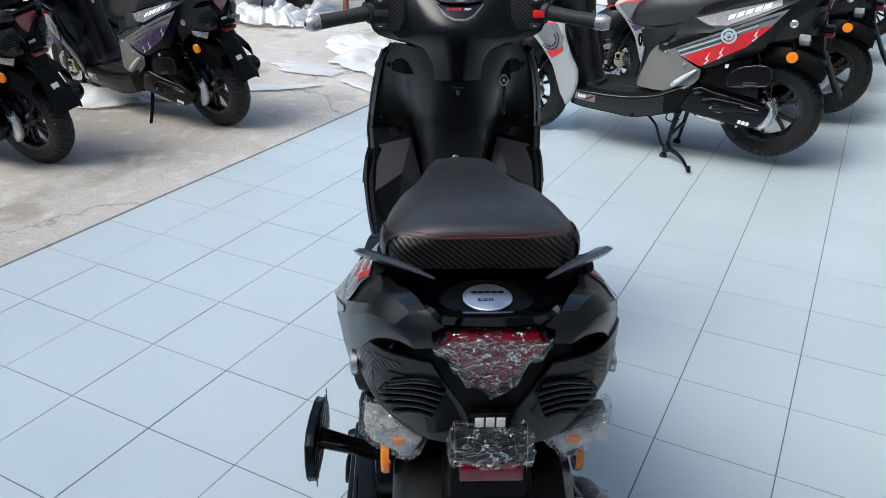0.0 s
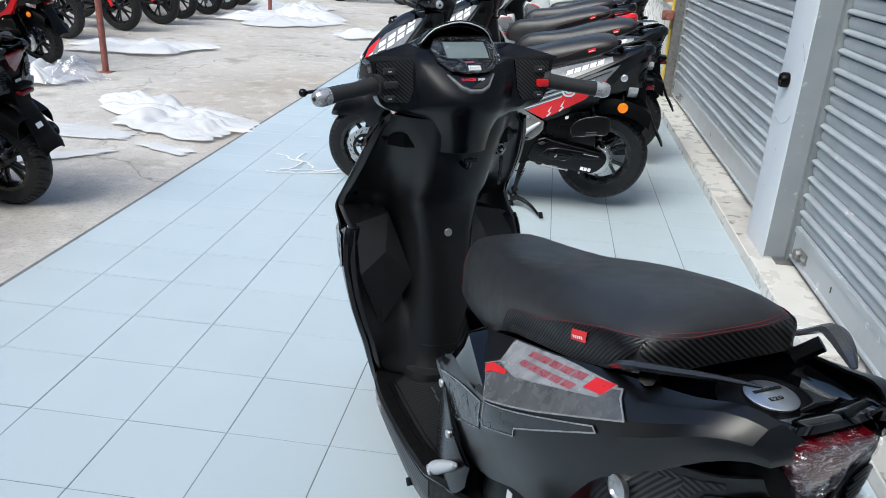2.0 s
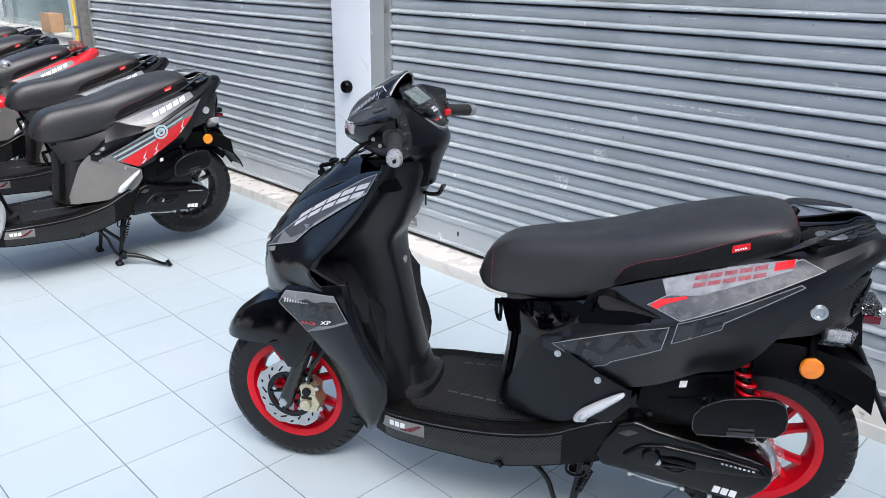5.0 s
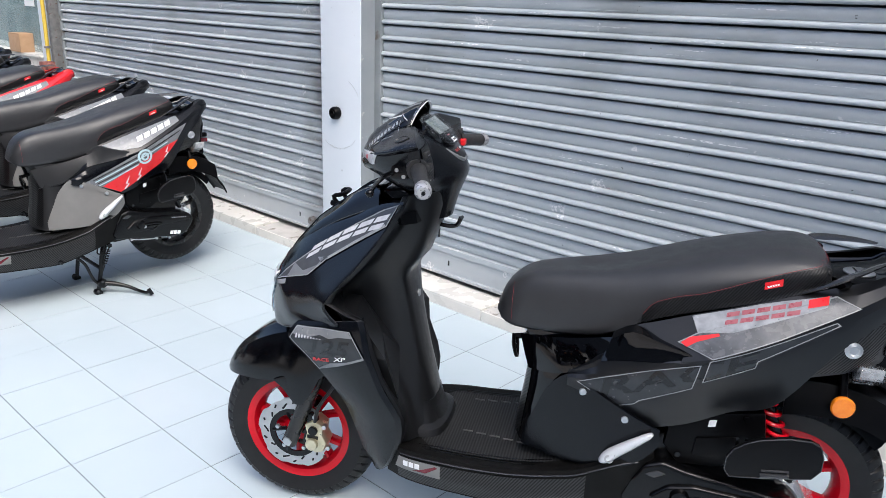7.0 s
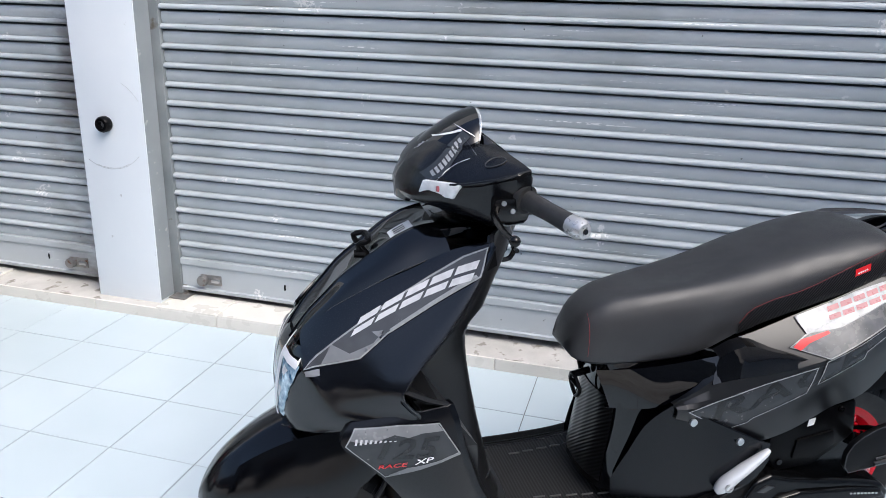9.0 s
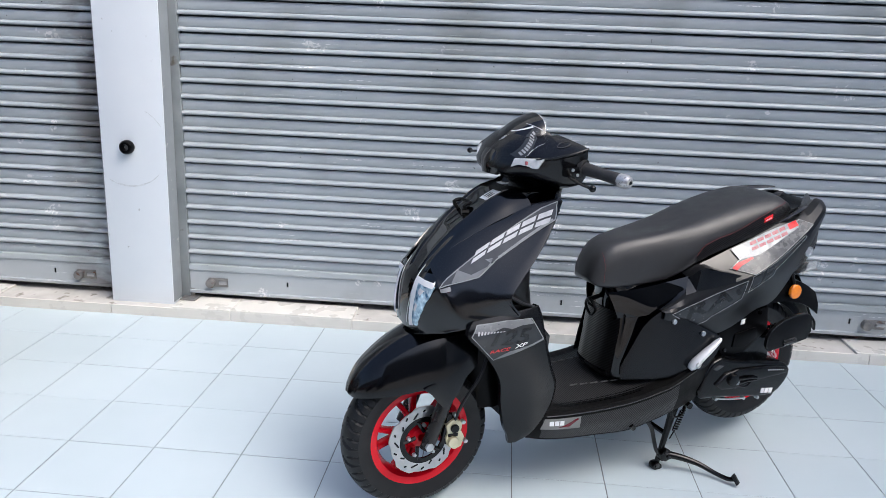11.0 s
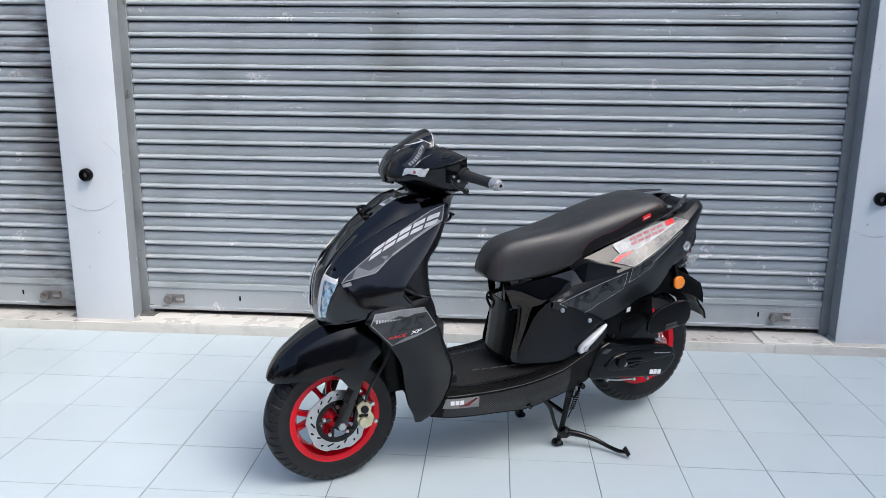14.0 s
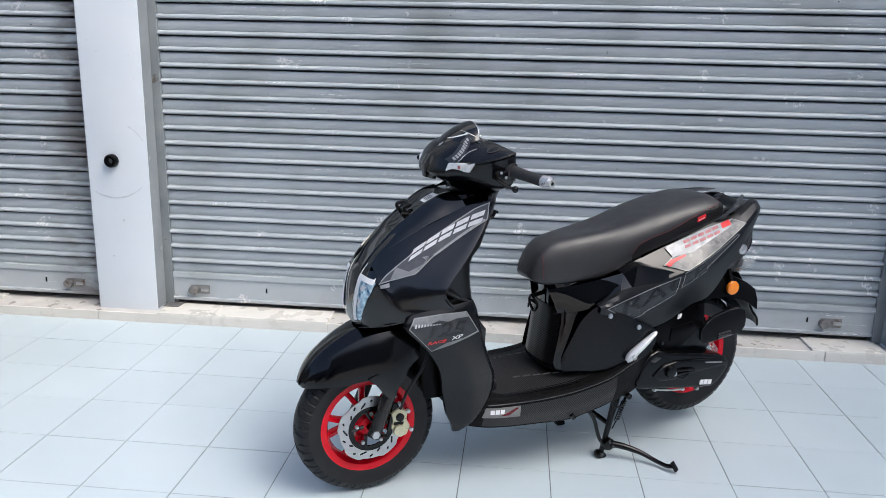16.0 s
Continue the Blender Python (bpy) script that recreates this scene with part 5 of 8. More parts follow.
    for dz in (0.006, -0.008):
        P("cover_arm", tube([(0.240, 0.226, 0.322 + dz), (0.200, 0.230, 0.325 + dz * 0.7), (0.160, 0.228, 0.321 + dz * 0.5)], 0.0042, 8, 3), M["black_metal"], "", cv_ob)
    P("cover_web", tube([(0.246, 0.222, 0.312), (0.215, 0.224, 0.297), (0.196, 0.224, 0.298), (0.178, 0.224, 0.312)], 0.0030, 6, 3), M["satin"], "", cv_ob)
    for i in range(8):
        part("cover_slot", slab_bm([(0.106 - i * 0.0098, 0.3385 - i * 0.0012), (0.1005 - i * 0.0098, 0.3378 - i * 0.0012), (0.1000 - i * 0.0098, 0.3415 - i * 0.0012), (0.1055 - i * 0.0098, 0.3422 - i * 0.0012)], 0.2215, 0.2232, 0), M["pale_bar"], cv_ob)
    for i in range(3):
        part("badge_bar", slab_bm([(0.116 - i * 0.0185, 0.2545 - i * 0.0025), (0.101 - i * 0.0185, 0.2525 - i * 0.0025), (0.097 - i * 0.0185, 0.2695 - i * 0.0025), (0.112 - i * 0.0185, 0.2715 - i * 0.0025)], 0.2115, 0.2138, 0), M["white_bar"], cv_ob)
    part("cover_pad", slab_bm([(0.345, 0.372), (0.318, 0.386), (0.296, 0.380), (0.322, 0.366)], 0.206, 0.2155, 0.003), M["rail"], cv_ob)
    P("cover_strip", tube([(0.305, 0.206, 0.262), (0.25, 0.208, 0.252), (0.19, 0.208, 0.246)], 0.0032, 8, 3), M["alloy"], "bare metal edge", cv_ob)
    for q in ((0.306, 0.260), (0.182, 0.244), (0.118, 0.236)):
        P("cover_screw", disc_y((q[0], 0.196, q[1]), 0.006, 0.0, 0.014, 10), M["alloy"], "", cv_ob)
    part("crankcase", slab_bm([(0.42, 0.27), (0.40, 0.35), (0.30, 0.40), (0.12, 0.36), (0.06, 0.30), (0.10, 0.23), (0.34, 0.22)], -0.13, 0.08, 0.012, 2), M["black_metal"], root)
    part("engine_block", slab_bm([(0.36, 0.34), (0.36, 0.45), (0.20, 0.48), (0.085, 0.47), (0.050, 0.41), (0.055, 0.34)], 0.062, 0.168, 0.01, 2), M["black_metal"], root)
    air = part("airbox", slab_bm([(0.300, 0.52), (0.10, 0.553), (0.088, 0.465), (0.183, 0.398), (0.273, 0.392), (0.310, 0.436)], 0.07, 0.182, 0.010, 2), M["plastic"], root, "black airbox", 45)
    part("airbox_rib", slab_bm([(0.24, 0.47), (0.15, 0.485), (0.14, 0.45), (0.19, 0.42), (0.245, 0.425)], 0.18, 0.187, 0.003), M["plastic"], air)
    for q in ((0.265, 0.516), (0.14, 0.535), (0.275, 0.42)):
        P("airbox_screw", disc_y((q[0], 0.181, q[1]), 0.007, 0.0, 0.006, 12), M["black_metal"], "", air)
    part("sticker", slab_bm([(0.218, 0.500), (0.202, 0.503), (0.200, 0.520), (0.216, 0.517)], 0.182, 0.1833, 0), M["white_bar"], air)
    # guard plate over the rear wheel
    gp = [(0.184, 0.450), (0.184, 0.480), (0.172, 0.502), (0.150, 0.519), (0.120, 0.533), (0.065, 0.545), (0.022, 0.546), (0.002, 0.536), (-0.007, 0.510), (-0.006, 0.480), (0.010, 0.458), (0.054, 0.450), (0.120, 0.441), (0.172, 0.435)]
    if hero or L.get("guard", True):
        g = part("guard_plate", slab_bm(gp, 0.255, 0.268, 0.003, 2), M["guard"], root, "black oval guard plate beside the rear wheel")
        P("guard_slot", tube([(0.112, 0.269, 0.4495), (0.054, 0.269, 0.4565)], 0.0055, 8, 1), M["rail"], "", g)
        P("guard_slot", tube([(0.110, 0.269, 0.4610), (0.056, 0.269, 0.4675)], 0.0030, 8, 1), M["rail"], "", g)
        edge_line = [(x, 0.2685, z) for x, z in gp]
        P("guard_edge", tube(edge_line + edge_line[:1], 0.0014, 6, 1), M["rail"], "lighter edge line", g)
        for i in range(10):
            part("guard_groove", box_bm((0.0 + i * 0.018, 0.2545, 0.455), (0.006 + i * 0.018, 0.2555, 0.525), 0), M["black_metal"], g)
        P("guard_arm", tube([(0.09, 0.14, 0.44), (0.09, 0.20, 0.46), (0.09, 0.258, 0.48)], [0.016, 0.015, 0.018], 10, 3), M["black_metal"])
        P("guard_arm", tube([(0.06, 0.15, 0.46), (0.05, 0.20, 0.485), (0.05, 0.258, 0.50)], 0.006, 8, 3), M["black_metal"])
    co = []
    for k in range(0, 8 * 14 + 1):
        a = 2 * math.pi * k / 14
        u = k / (8 * 14)
        co.append((0.105 - 0.09 * u + 0.022 * math.cos(a), 0.108 + 0.022 * math.sin(a), 0.585 - 0.21 * u))
    P("shock_spring", tube(co, 0.0052, 7, 1), M["red"] if hero else M["black_metal"], "red coil spring" if hero else "black coil spring")
    P("shock_rod", tube([(0.112, 0.108, 0.61), (0.01, 0.108, 0.35)], 0.015, 10, 2), M["black_metal"])
    P("rear_hub_cover", merged(tube([(0.03, 0.095, 0.36), (-0.005, 0.11, 0.31), (0.0, 0.105, 0.25), (0.03, 0.10, 0.215)], [0.02, 0.026, 0.024, 0.012], 10, 3)), M["alloy"], "bare alloy gearbox end")
    if hero or L.get("wrapped"):
        ico = bmesh.new()
        bmesh.ops.create_icosphere(ico, subdivisions=3, radius=1)
        for v in ico.verts:
            k = 1 + 0.3 * noise.noise(v.co * 2.7)
            v.co = (0.000 + v.co.x * 0.042 * k, 0.112 + v.co.y * 0.030 * k, 0.295 + v.co.z * 0.075 * k)
        ob = part("film_wrap", ico, M["wrap"], root, "crumpled clear film round the gearbox end", 10)
        ob.visible_shadow = False
    P("muffler", tube([(0.33, -0.10, 0.20), (0.25, -0.16, 0.24), (0.15, -0.185, 0.27), (0.0, -0.19, 0.33), (-0.12, -0.19, 0.385), (-0.15, -0.19, 0.40)], [0.016, 0.02, 0.05, 0.058, 0.052, 0.03], 16, 3), M["black_metal"], "black muffler")
    if hero:
        bag = bmesh.new()
        bmesh.ops.create_icosphere(bag, subdivisions=3, radius=1)
        for v in bag.verts:
            k = 1 + 0.28 * noise.noise(v.co * 2.4 + Vector((3, 1, 0)))
            v.co = (-0.07 + v.co.x * 0.12 * k, -0.192 + v.co.y * 0.078 * k, 0.365 + v.co.z * 0.082 * k)
        ob = part("film_wrap", bag, M["wrap"], root, "crumpled clear film round the muffler end", 10)
        ob.visible_shadow = False
    P("muffler_shield", tube([(0.15, -0.20, 0.285), (0.0, -0.206, 0.345), (-0.11, -0.205, 0.395)], [0.045, 0.056, 0.045], 14, 3, 0.8), M["plastic"])

    # floorboard and skirts
    fl = []
    for x, zt, zb, w in [(0.985, 0.312, 0.219, 0.158), (0.93, 0.316, 0.215, 0.186), (0.85, 0.318, 0.211, 0.200), (0.76, 0.318, 0.207, 0.205), (0.64, 0.325, 0.201, 0.208), (0.545, 0.343, 0.220, 0.212), (0.50, 0.356, 0.233, 0.215), (0.44, 0.386, 0.252, 0.217), (0.385, 0.408, 0.268, 0.212), (0.345, 0.414, 0.300, 0.204), (0.325, 0.412, 0.345, 0.190)]:
        fl.append(both([(x, 0, zt - 0.006), (x, w * 0.86, zt - 0.006), (x, w * 0.93, zt - 0.003), (x, w * 0.985, zt - 0.004), (x, w, zt - 0.014), (x, w * 0.99, zt - 0.020), (x, w * 0.985, zt * 0.45 + zb * 0.55), (x, w * 0.90, zb), (x, w * 0.5, zb - 0.004), (x, 0, zb - 0.004)]))
    board = P("floorboard", loft(fl, 3), M["board"], "ribbed black floorboard with carbon-look skirts", ang=28)
    bt = bvh_of(board)
    for s in (1, -1):
        zt_of = curve_of([(0.965, 0.314), (0.93, 0.316), (0.85, 0.318), (0.76, 0.318), (0.64, 0.325), (0.545, 0.343), (0.50, 0.356), (0.44, 0.386), (0.385, 0.408), (0.345, 0.414)])
        zb_of = curve_of([(0.985, 0.219), (0.93, 0.215), (0.85, 0.211), (0.76, 0.207), (0.64, 0.201), (0.545, 0.220), (0.50, 0.233), (0.44, 0.252), (0.385, 0.268), (0.345, 0.300)])
        xs = list(np.linspace(0.950, 0.475, 14))
        row = lambda x: ((x, zb_of(x) + 0.006), (x, zt_of(x) - 0.026))
        drape("skirt_print", [[row(a)[0], row(b)[0], row(b)[1], row(a)[1]] for a, b in zip(xs, xs[1:])], bt, M["carbon"], board, (0, -s, 0), 0.0012, 0.02, "carbon-look skirt")
        lines = []
        for x in np.linspace(0.94, 0.36, 30):
            h = bt.ray_cast(Vector((x, s, zt_of(x) - 0.016)), Vector((0, -s, 0)))
            if h[0] is not None:
                lines.append((x, h[0].y + s * 0.001, h[0].z))
        P("skirt_edge", tube(lines, 0.0020, 6, 1), M["rail"], "", board)
        drape("badge_plate", [(0.956, 0.256), (0.832, 0.252), (0.832, 0.291), (0.945, 0.291)], bt, M["bronze"], board, (0, -s, 0), 0.002, 0.02, "grey badge plate")
        drape("badge_bar", turned(bars(3, 0.013, 0.015, 0.003, 0.0), (0.932 if s > 0 else 0.885, 0.283), 180), bt, M["white_bar"], board, (0, -s, 0), 0.003, 0.03)
        drape("badge_flag", [(0.906, 0.261), (0.870, 0.262), (0.838, 0.284), (0.846, 0.287), (0.872, 0.274), (0.884, 0.268)], bt, M["tail_red"], board, (0, -s, 0), 0.003, 0.03)
        for k in range(3):
            x0 = 0.90 - k * 0.01
            drape("board_line", [(x0, s * (0.150 + k * 0.010)), (0.56 + k * 0.02, s * (0.162 + k * 0.010)), (0.56 + k * 0.02, s * (0.1595 + k * 0.010)), (x0, s * (0.1475 + k * 0.010))], bt, M["satin"], board, (0, 0, -1), 0.003, 0.05)
    drape("board_mat", [(0.905, -0.115), (0.865, -0.158), (0.60, -0.168), (0.50, -0.160), (0.46, -0.14), (0.46, 0.14), (0.50, 0.160), (0.60, 0.168), (0.865, 0.158), (0.905, 0.115)], bt, M["mat"], board, (0, 0, -1), 0.0015, 0.03, "finely ribbed dusty floor mat")
    for s in (1, -1):
        for i in range(6):
            x = 0.80 - i * 0.036
            part("board_dash", slab_bm([(x, 0.333), (x - 0.026, 0.333), (x - 0.026, 0.3365), (x, 0.3365)], s * (0.085 + 0.004 * i) - 0.0012, s * (0.085 + 0.004 * i) + 0.0012, 0), M["dash"], board)

    # leg shields, apron, inner panel
    edge = curve_of([(0.965, (0.952, 0.160)), (0.955, (0.952, 0.172)), (0.916, (0.968, 0.190)), (0.864, (0.996, 0.203)), (0.808, (1.036, 0.215)), (0.756, (1.080, 0.224)), (0.704, (1.118, 0.232)), (0.680, (1.075, 0.228)), (0.665, (1.034, 0.224)), (0.60, (1.012, 0.231)), (0.545, (0.993, 0.230)), (0.485, (0.970, 0.221)), (0.435, (0.945, 0.210)), (0.40, (0.935, 0.199)), (0.35, (0.938, 0.187)), (0.315, (0.950, 0.175))])
    hump = curve_of([(0.965, 0.872), (0.93, 0.876), (0.89, 0.886), (0.84, 0.906), (0.79, 0.924), (0.760, 0.948), (0.735, 0.958), (0.70, 0.955), (0.62, 0.941), (0.52, 0.919), (0.44, 0.899), (0.40, 0.890), (0.365, 0.880), (0.345, 0.868), (0.315, 0.852)])
    rows = []
    for z in [0.965, 0.93, 0.89, 0.84, 0.79, 0.76, 0.735, 0.704, 0.68, 0.665, 0.60, 0.52, 0.44, 0.40, 0.365, 0.345, 0.315]:
        e = edge(z)
        h = hump(z)
        hw = float(np.interp(z, (0.40, 0.55, 0.66, 0.74, 0.95), (0.080, 0.074, 0.080, 0.100, 0.106)))
        deep = min(e[0] if z > 0.69 else 9.0, h + float(np.interp(z, (0.42, 0.50, 0.56, 0.62, 0.69, 0.75, 0.85, 0.95), (0.05, 0.08, 0.12, 0.14, 0.155, 0.12, 0.09, 0.06))))
        back_by = float(np.interp(z, (0.30, 0.66, 0.70, 0.80, 0.90, 0.965), (0.006, 0.008, 0.010, 0.012, 0.012, 0.012)))
        rim_x, rim_y = e[0] - back_by, e[1] - 0.010
        half = [(h, 0.0), (h + 0.004, hw * 0.55), (h + 0.018, hw * 0.85), (h * 0.4 + deep * 0.6, hw * 1.08), (deep, hw * 1.3), (deep * 0.5 + rim_x * 0.5 + 0.006, (hw * 1.3 + rim_y) / 2 + 0.012), (rim_x + 0.004, rim_y - 0.006), (rim_x, rim_y), (e[0], e[1])]
        rows.append([(x, -y, z) for x, y in half[::-1]] + [(x, y, z) for x, y in half[1:]])
    inner = P("inner_shield", shell(rows, -0.006, 1, 2), M["shield_plastic"], "black inner leg shield with the steering column cover", ang=42)
    ring = [(0.90, 0.0), (0.905, 0.09), (0.915, 0.150), (0.945, 0.184), (0.985, 0.150), (1.02, 0.09), (1.04, 0.0)]
    ring = ring + [(x, -y) for x, y in ring[-2:0:-1]]
    P("shield_cap", loft([[(x + 0.01, y * 0.86, 0.895) for x, y in ring], [(x + 0.015, y * 0.86, 0.925) for x, y in ring]], 1), M["plastic"], "", inner, 30)
    it = bvh_of(inner)
    for s in (1, -1):
        # kite-shaped facet that bridges the hollow beside the column
        kite = [(1.052, s * 0.206, 0.672), (1.066, s * 0.116, 0.690), (0.978, s * 0.076, 0.547), (0.952, s * 0.166, 0.437), (0.974, s * 0.212, 0.570)]
        m1 = tuple(0.5 * (np.array(kite[0]) + np.array(kite[2])) + np.array((-0.010, 0, 0)))
        V = kite + [m1] + [(x + 0.045, y, z) for x, y, z in kite]
        F = [(0, 1, 5), (1, 2, 5), (2, 3, 5), (3, 4, 5), (4, 0, 5)] + [(a, (a + 1) % 5, 6 + (a + 1) % 5, 6 + a) for a in range(5)]
        P("knee_facet", (V, F), M["shield_plastic"], "", inner, 8)
        for yy, zz in ((0.165, 0.91), (0.195, 0.74), (0.185, 0.62)):
            h = it.ray_cast(Vector((-0.5, s * yy, zz)), Vector((1, 0, 0)))
            if h[0] is not None:
                V, F = disc_y((0, 0, 0), 0.006, 0, 0.004, 10)
                P("screw", ([(h[0].x - v[1], s * yy + v[0], zz + v[2]) for v in V], F), M["black_metal"], "", inner)
    foot = [both([(xr, 0, z), (xr + 0.006, w * 0.6, z), (xr + 0.028, w * 0.92, z), (xr + 0.075, w, z), (0.985, w * 1.02, z), (0.985, 0, z)]) for z, xr, w in [(0.312, 0.846, 0.118), (0.330, 0.852, 0.112), (0.338, 0.868, 0.100), (0.365, 0.880, 0.092), (0.392, 0.886, 0.086)]]
    P("column_foot", loft(foot, 2, 2), M["shield_plastic"], "flared collar at the foot of the column", inner, 30)
    V, F = disc_y((0, 0, 0), 0.010, 0, 0.006, 14)
    P("screw", ([(hump(0.669) + 0.002 - v[1], v[0], 0.669 + v[2]) for v in V], F), M["steel"], "", inner)
    P("bag_hook", merged(tube([(0.905, 0, 0.862), (0.880, 0, 0.858), (0.856, 0, 0.862), (0.846, 0, 0.884)], 0.0055, 8, 3), tube([(0.846, -0.014, 0.880), (0.846, 0.014, 0.880)], 0.005, 8, 1)), M["satin"], "", inner)
    V, F = disc_y((0, 0, 0), 0.020, 0, 0.012, 20)
    P("ignition_lock", ([(0.965 - v[1], -0.116 + v[0], 0.877 + v[2]) for v in V], F), M["plastic"], "", inner)
    if hero:
        P("key", merged(tube([(0.955, -0.116, 0.877), (0.925, -0.116, 0.877)], 0.004, 6, 1), tube([(0.932, -0.128, 0.877), (0.930, -0.116, 0.890), (0.930, -0.104, 0.877), (0.930, -0.116, 0.864), (0.932, -0.128, 0.876)], 0.0018, 6, 3)), M["steel"], "key with a ring and tag", inner)
        part("key_tag", box_bm((0.926, -0.121, 0.79), (0.930, -0.113, 0.862), 0.001), M["dark_print"], inner)

    for s in (1, -1):
        rows = []
        for a, b, c in [((1.032, 0.228, 0.669), (1.13, 0.212, 0.650), (1.206, 0.190, 0.630)), ((1.022, 0.236, 0.640), (1.14, 0.222, 0.618), (1.227, 0.203, 0.598)), ((1.012, 0.240, 0.590), (1.10, 0.226, 0.565), (1.187, 0.199, 0.556)),
                        ((0.997, 0.237, 0.545), (1.075, 0.222, 0.520), (1.148, 0.193, 0.512)), ((0.975, 0.229, 0.485), (1.045, 0.212, 0.455), (1.110, 0.180, 0.455)), ((0.950, 0.218, 0.435), (1.028, 0.200, 0.405), (1.090, 0.160, 0.405)),
                        ((0.940, 0.208, 0.400), (1.018, 0.190, 0.370), (1.080, 0.145, 0.360)), ((0.942, 0.196, 0.350), (1.010, 0.178, 0.325), (1.066, 0.135, 0.310)), ((0.958, 0.180, 0.295), (1.008, 0.162, 0.275), (1.052, 0.127, 0.262)),
                        ((0.982, 0.160, 0.245), (1.008, 0.148, 0.238), (1.035, 0.122, 0.230)), ((1.012, 0.125, 0.203), (1.018, 0.120, 0.200), (1.024, 0.113, 0.197))]:
            m = tuple((a[k] + b[k]) / 2 + (0.003 if k == 1 else 0.0) for k in range(3))
            f1, f2 = (a[0] + 0.004, a[1] - 0.022, a[2]), (c[0] - 0.002, c[1] - 0.014, c[2])
            rows.append([(x, s * y, z) for x, y, z in (f1, (a[0] - 0.001, a[1] - 0.004, a[2]), (a[0] + 0.006, a[1], a[2]), m, b, c, f2)])
        wg = P("leg_wing", shell(rows, 0.005, 3, 1), wing, "satin black leg shield wing" if hero else "", ang=30)
        # added beads, mostly in a paler paint, stand for light caught along panel edges
        bead = lambda pts, r, par: P("edge_bead", tube(pts, r, 6, 2), M["rail"], "", par)
        bead([r[k] for r in (rows[0],) for k in (1, 2, 3, 4, 5)], 0.0016, wg)
        bead([r[2] for r in rows[:-1]], 0.0014, wg)
        bead([r[5] for r in rows[1:-1]], 0.0012, wg)
        wt = bvh_of(wg)
        if hero:
            sheet_poly = [(1.222, 0.597), (1.204, 0.628), (1.128, 0.640), (1.055, 0.644), (1.017, 0.582), (1.060, 0.562), (1.110, 0.545), (1.147, 0.517)]
            wf = drape("film", sheet_poly, wt, M["grey_print"], wg, (0, -s, 0), 0.0030, 0.012, "clear film over the grey badge panel")
            drape("film_rim", border(sheet_poly, 0.0022), wt, M["rim_print"], wf, (0, -s, 0), 0.0042, 0.014)
            # glare on the upper film, painted as a light grey patch
            drape("film_glare", [(1.204, 0.626), (1.130, 0.638), (1.058, 0.641), (1.048, 0.628), (1.085, 0.625), (1.110, 0.616), (1.135, 0.622), (1.165, 0.609), (1.190, 0.604), (1.214, 0.608)], wt, M["lgrey_print"], wf, (0, -s, 0), 0.0036, 0.012, "milky upper part of the film with the glare painted in")
            for k in range(9):
                drape("hatch_bar", [(1.205 - k * 0.0085, 0.600 + k * 0.0012), (1.201 - k * 0.0085, 0.600 + k * 0.0012), (1.199 - k * 0.0085, 0.612 - k * 0.0001), (1.203 - k * 0.0085, 0.612 - k * 0.0001)], wt, M["pale_bar"], wf, (0, -s, 0), 0.0046, 0.03)
            big = lettering("125", 0.062, 0.3)
            big = [[(x * 1.25, z) for x, z in p] for p in big]
            drape("lettering", turned([[(-x, z) for x, z in p] for p in big], (1.178, 0.566), -4) if s > 0 else turned(big, (1.05, 0.566), -4), wt, M["faint_print"], wf, (0, -s, 0), 0.0040, 0.014)
            word = [[(x * 1.55, z) for x, z in p] for p in lettering("RACE", 0.0135, 0.3)]
            word2 = [[(x * 1.7, z) for x, z in p] for p in lettering("XP", 0.0155, 0.3)]
            mirror = -1 if s > 0 else 1
            drape("lettering", turned([[(mirror * x, z) for x, z in p] for p in word], (1.163, 0.541) if s > 0 else (1.06, 0.556), -13 if s > 0 else 13), wt, M["redplastic"], wf, (0, -s, 0), 0.0050, 0.014)
            drape("lettering", turned([[(mirror * x, z) for x, z in p] for p in word2], (1.098, 0.558) if s > 0 else (1.125, 0.563), -13 if s > 0 else 13), wt, M["white_bar"], wf, (0, -s, 0), 0.0050, 0.014)
            drape("film_tear", [(1.062, 0.563), (1.018, 0.583), (1.016, 0.579), (1.145, 0.519), (1.140, 0.527), (1.110, 0.549)], wt, M["lgrey_print"], wf, (0, -s, 0), 0.0044, 0.014)
        else:
            ring_c = (1.095, 0.56)
            drape("graphic", [(1.20, 0.60), (1.15, 0.63), (1.05, 0.64), (1.01, 0.58), (1.02, 0.50), (1.06, 0.47), (1.10, 0.50)], wt, M["lgrey_print"], wg, (0, -s, 0), 0.0030, 0.012)
            for r0 in (0.062, 0.045):
                spoke = [(math.cos(2.4 + 0.26 * k), math.sin(2.4 + 0.26 * k)) for k in range(13)]
                pt = lambda r, k: (ring_c[0] + r * spoke[k][0], ring_c[1] + r * spoke[k][1])
                drape("graphic_ring", [[pt(r0, k), pt(r0, k + 1), pt(r0 - 0.008, k + 1), pt(r0 - 0.008, k)] for k in range(12)], wt, M["dark_print"], wg, (0, -s, 0), 0.0044, 0.03)
            drape("graphic_band", [(1.12, 0.49), (1.085, 0.455), (1.02, 0.50), (1.012, 0.53), (1.03, 0.515)], wt, M[L["graphic"]], wg, (0, -s, 0), 0.0044, 0.014)
            drape("graphic_band", [(1.21, 0.603), (1.15, 0.634), (1.06, 0.646), (1.06, 0.640), (1.15, 0.627), (1.19, 0.603)], wt, M["redplastic"], wg, (0, -s, 0), 0.0044, 0.014)
    # nose: a hood over a narrow front mask, with a creased panel on each flank
    hood_rows = []
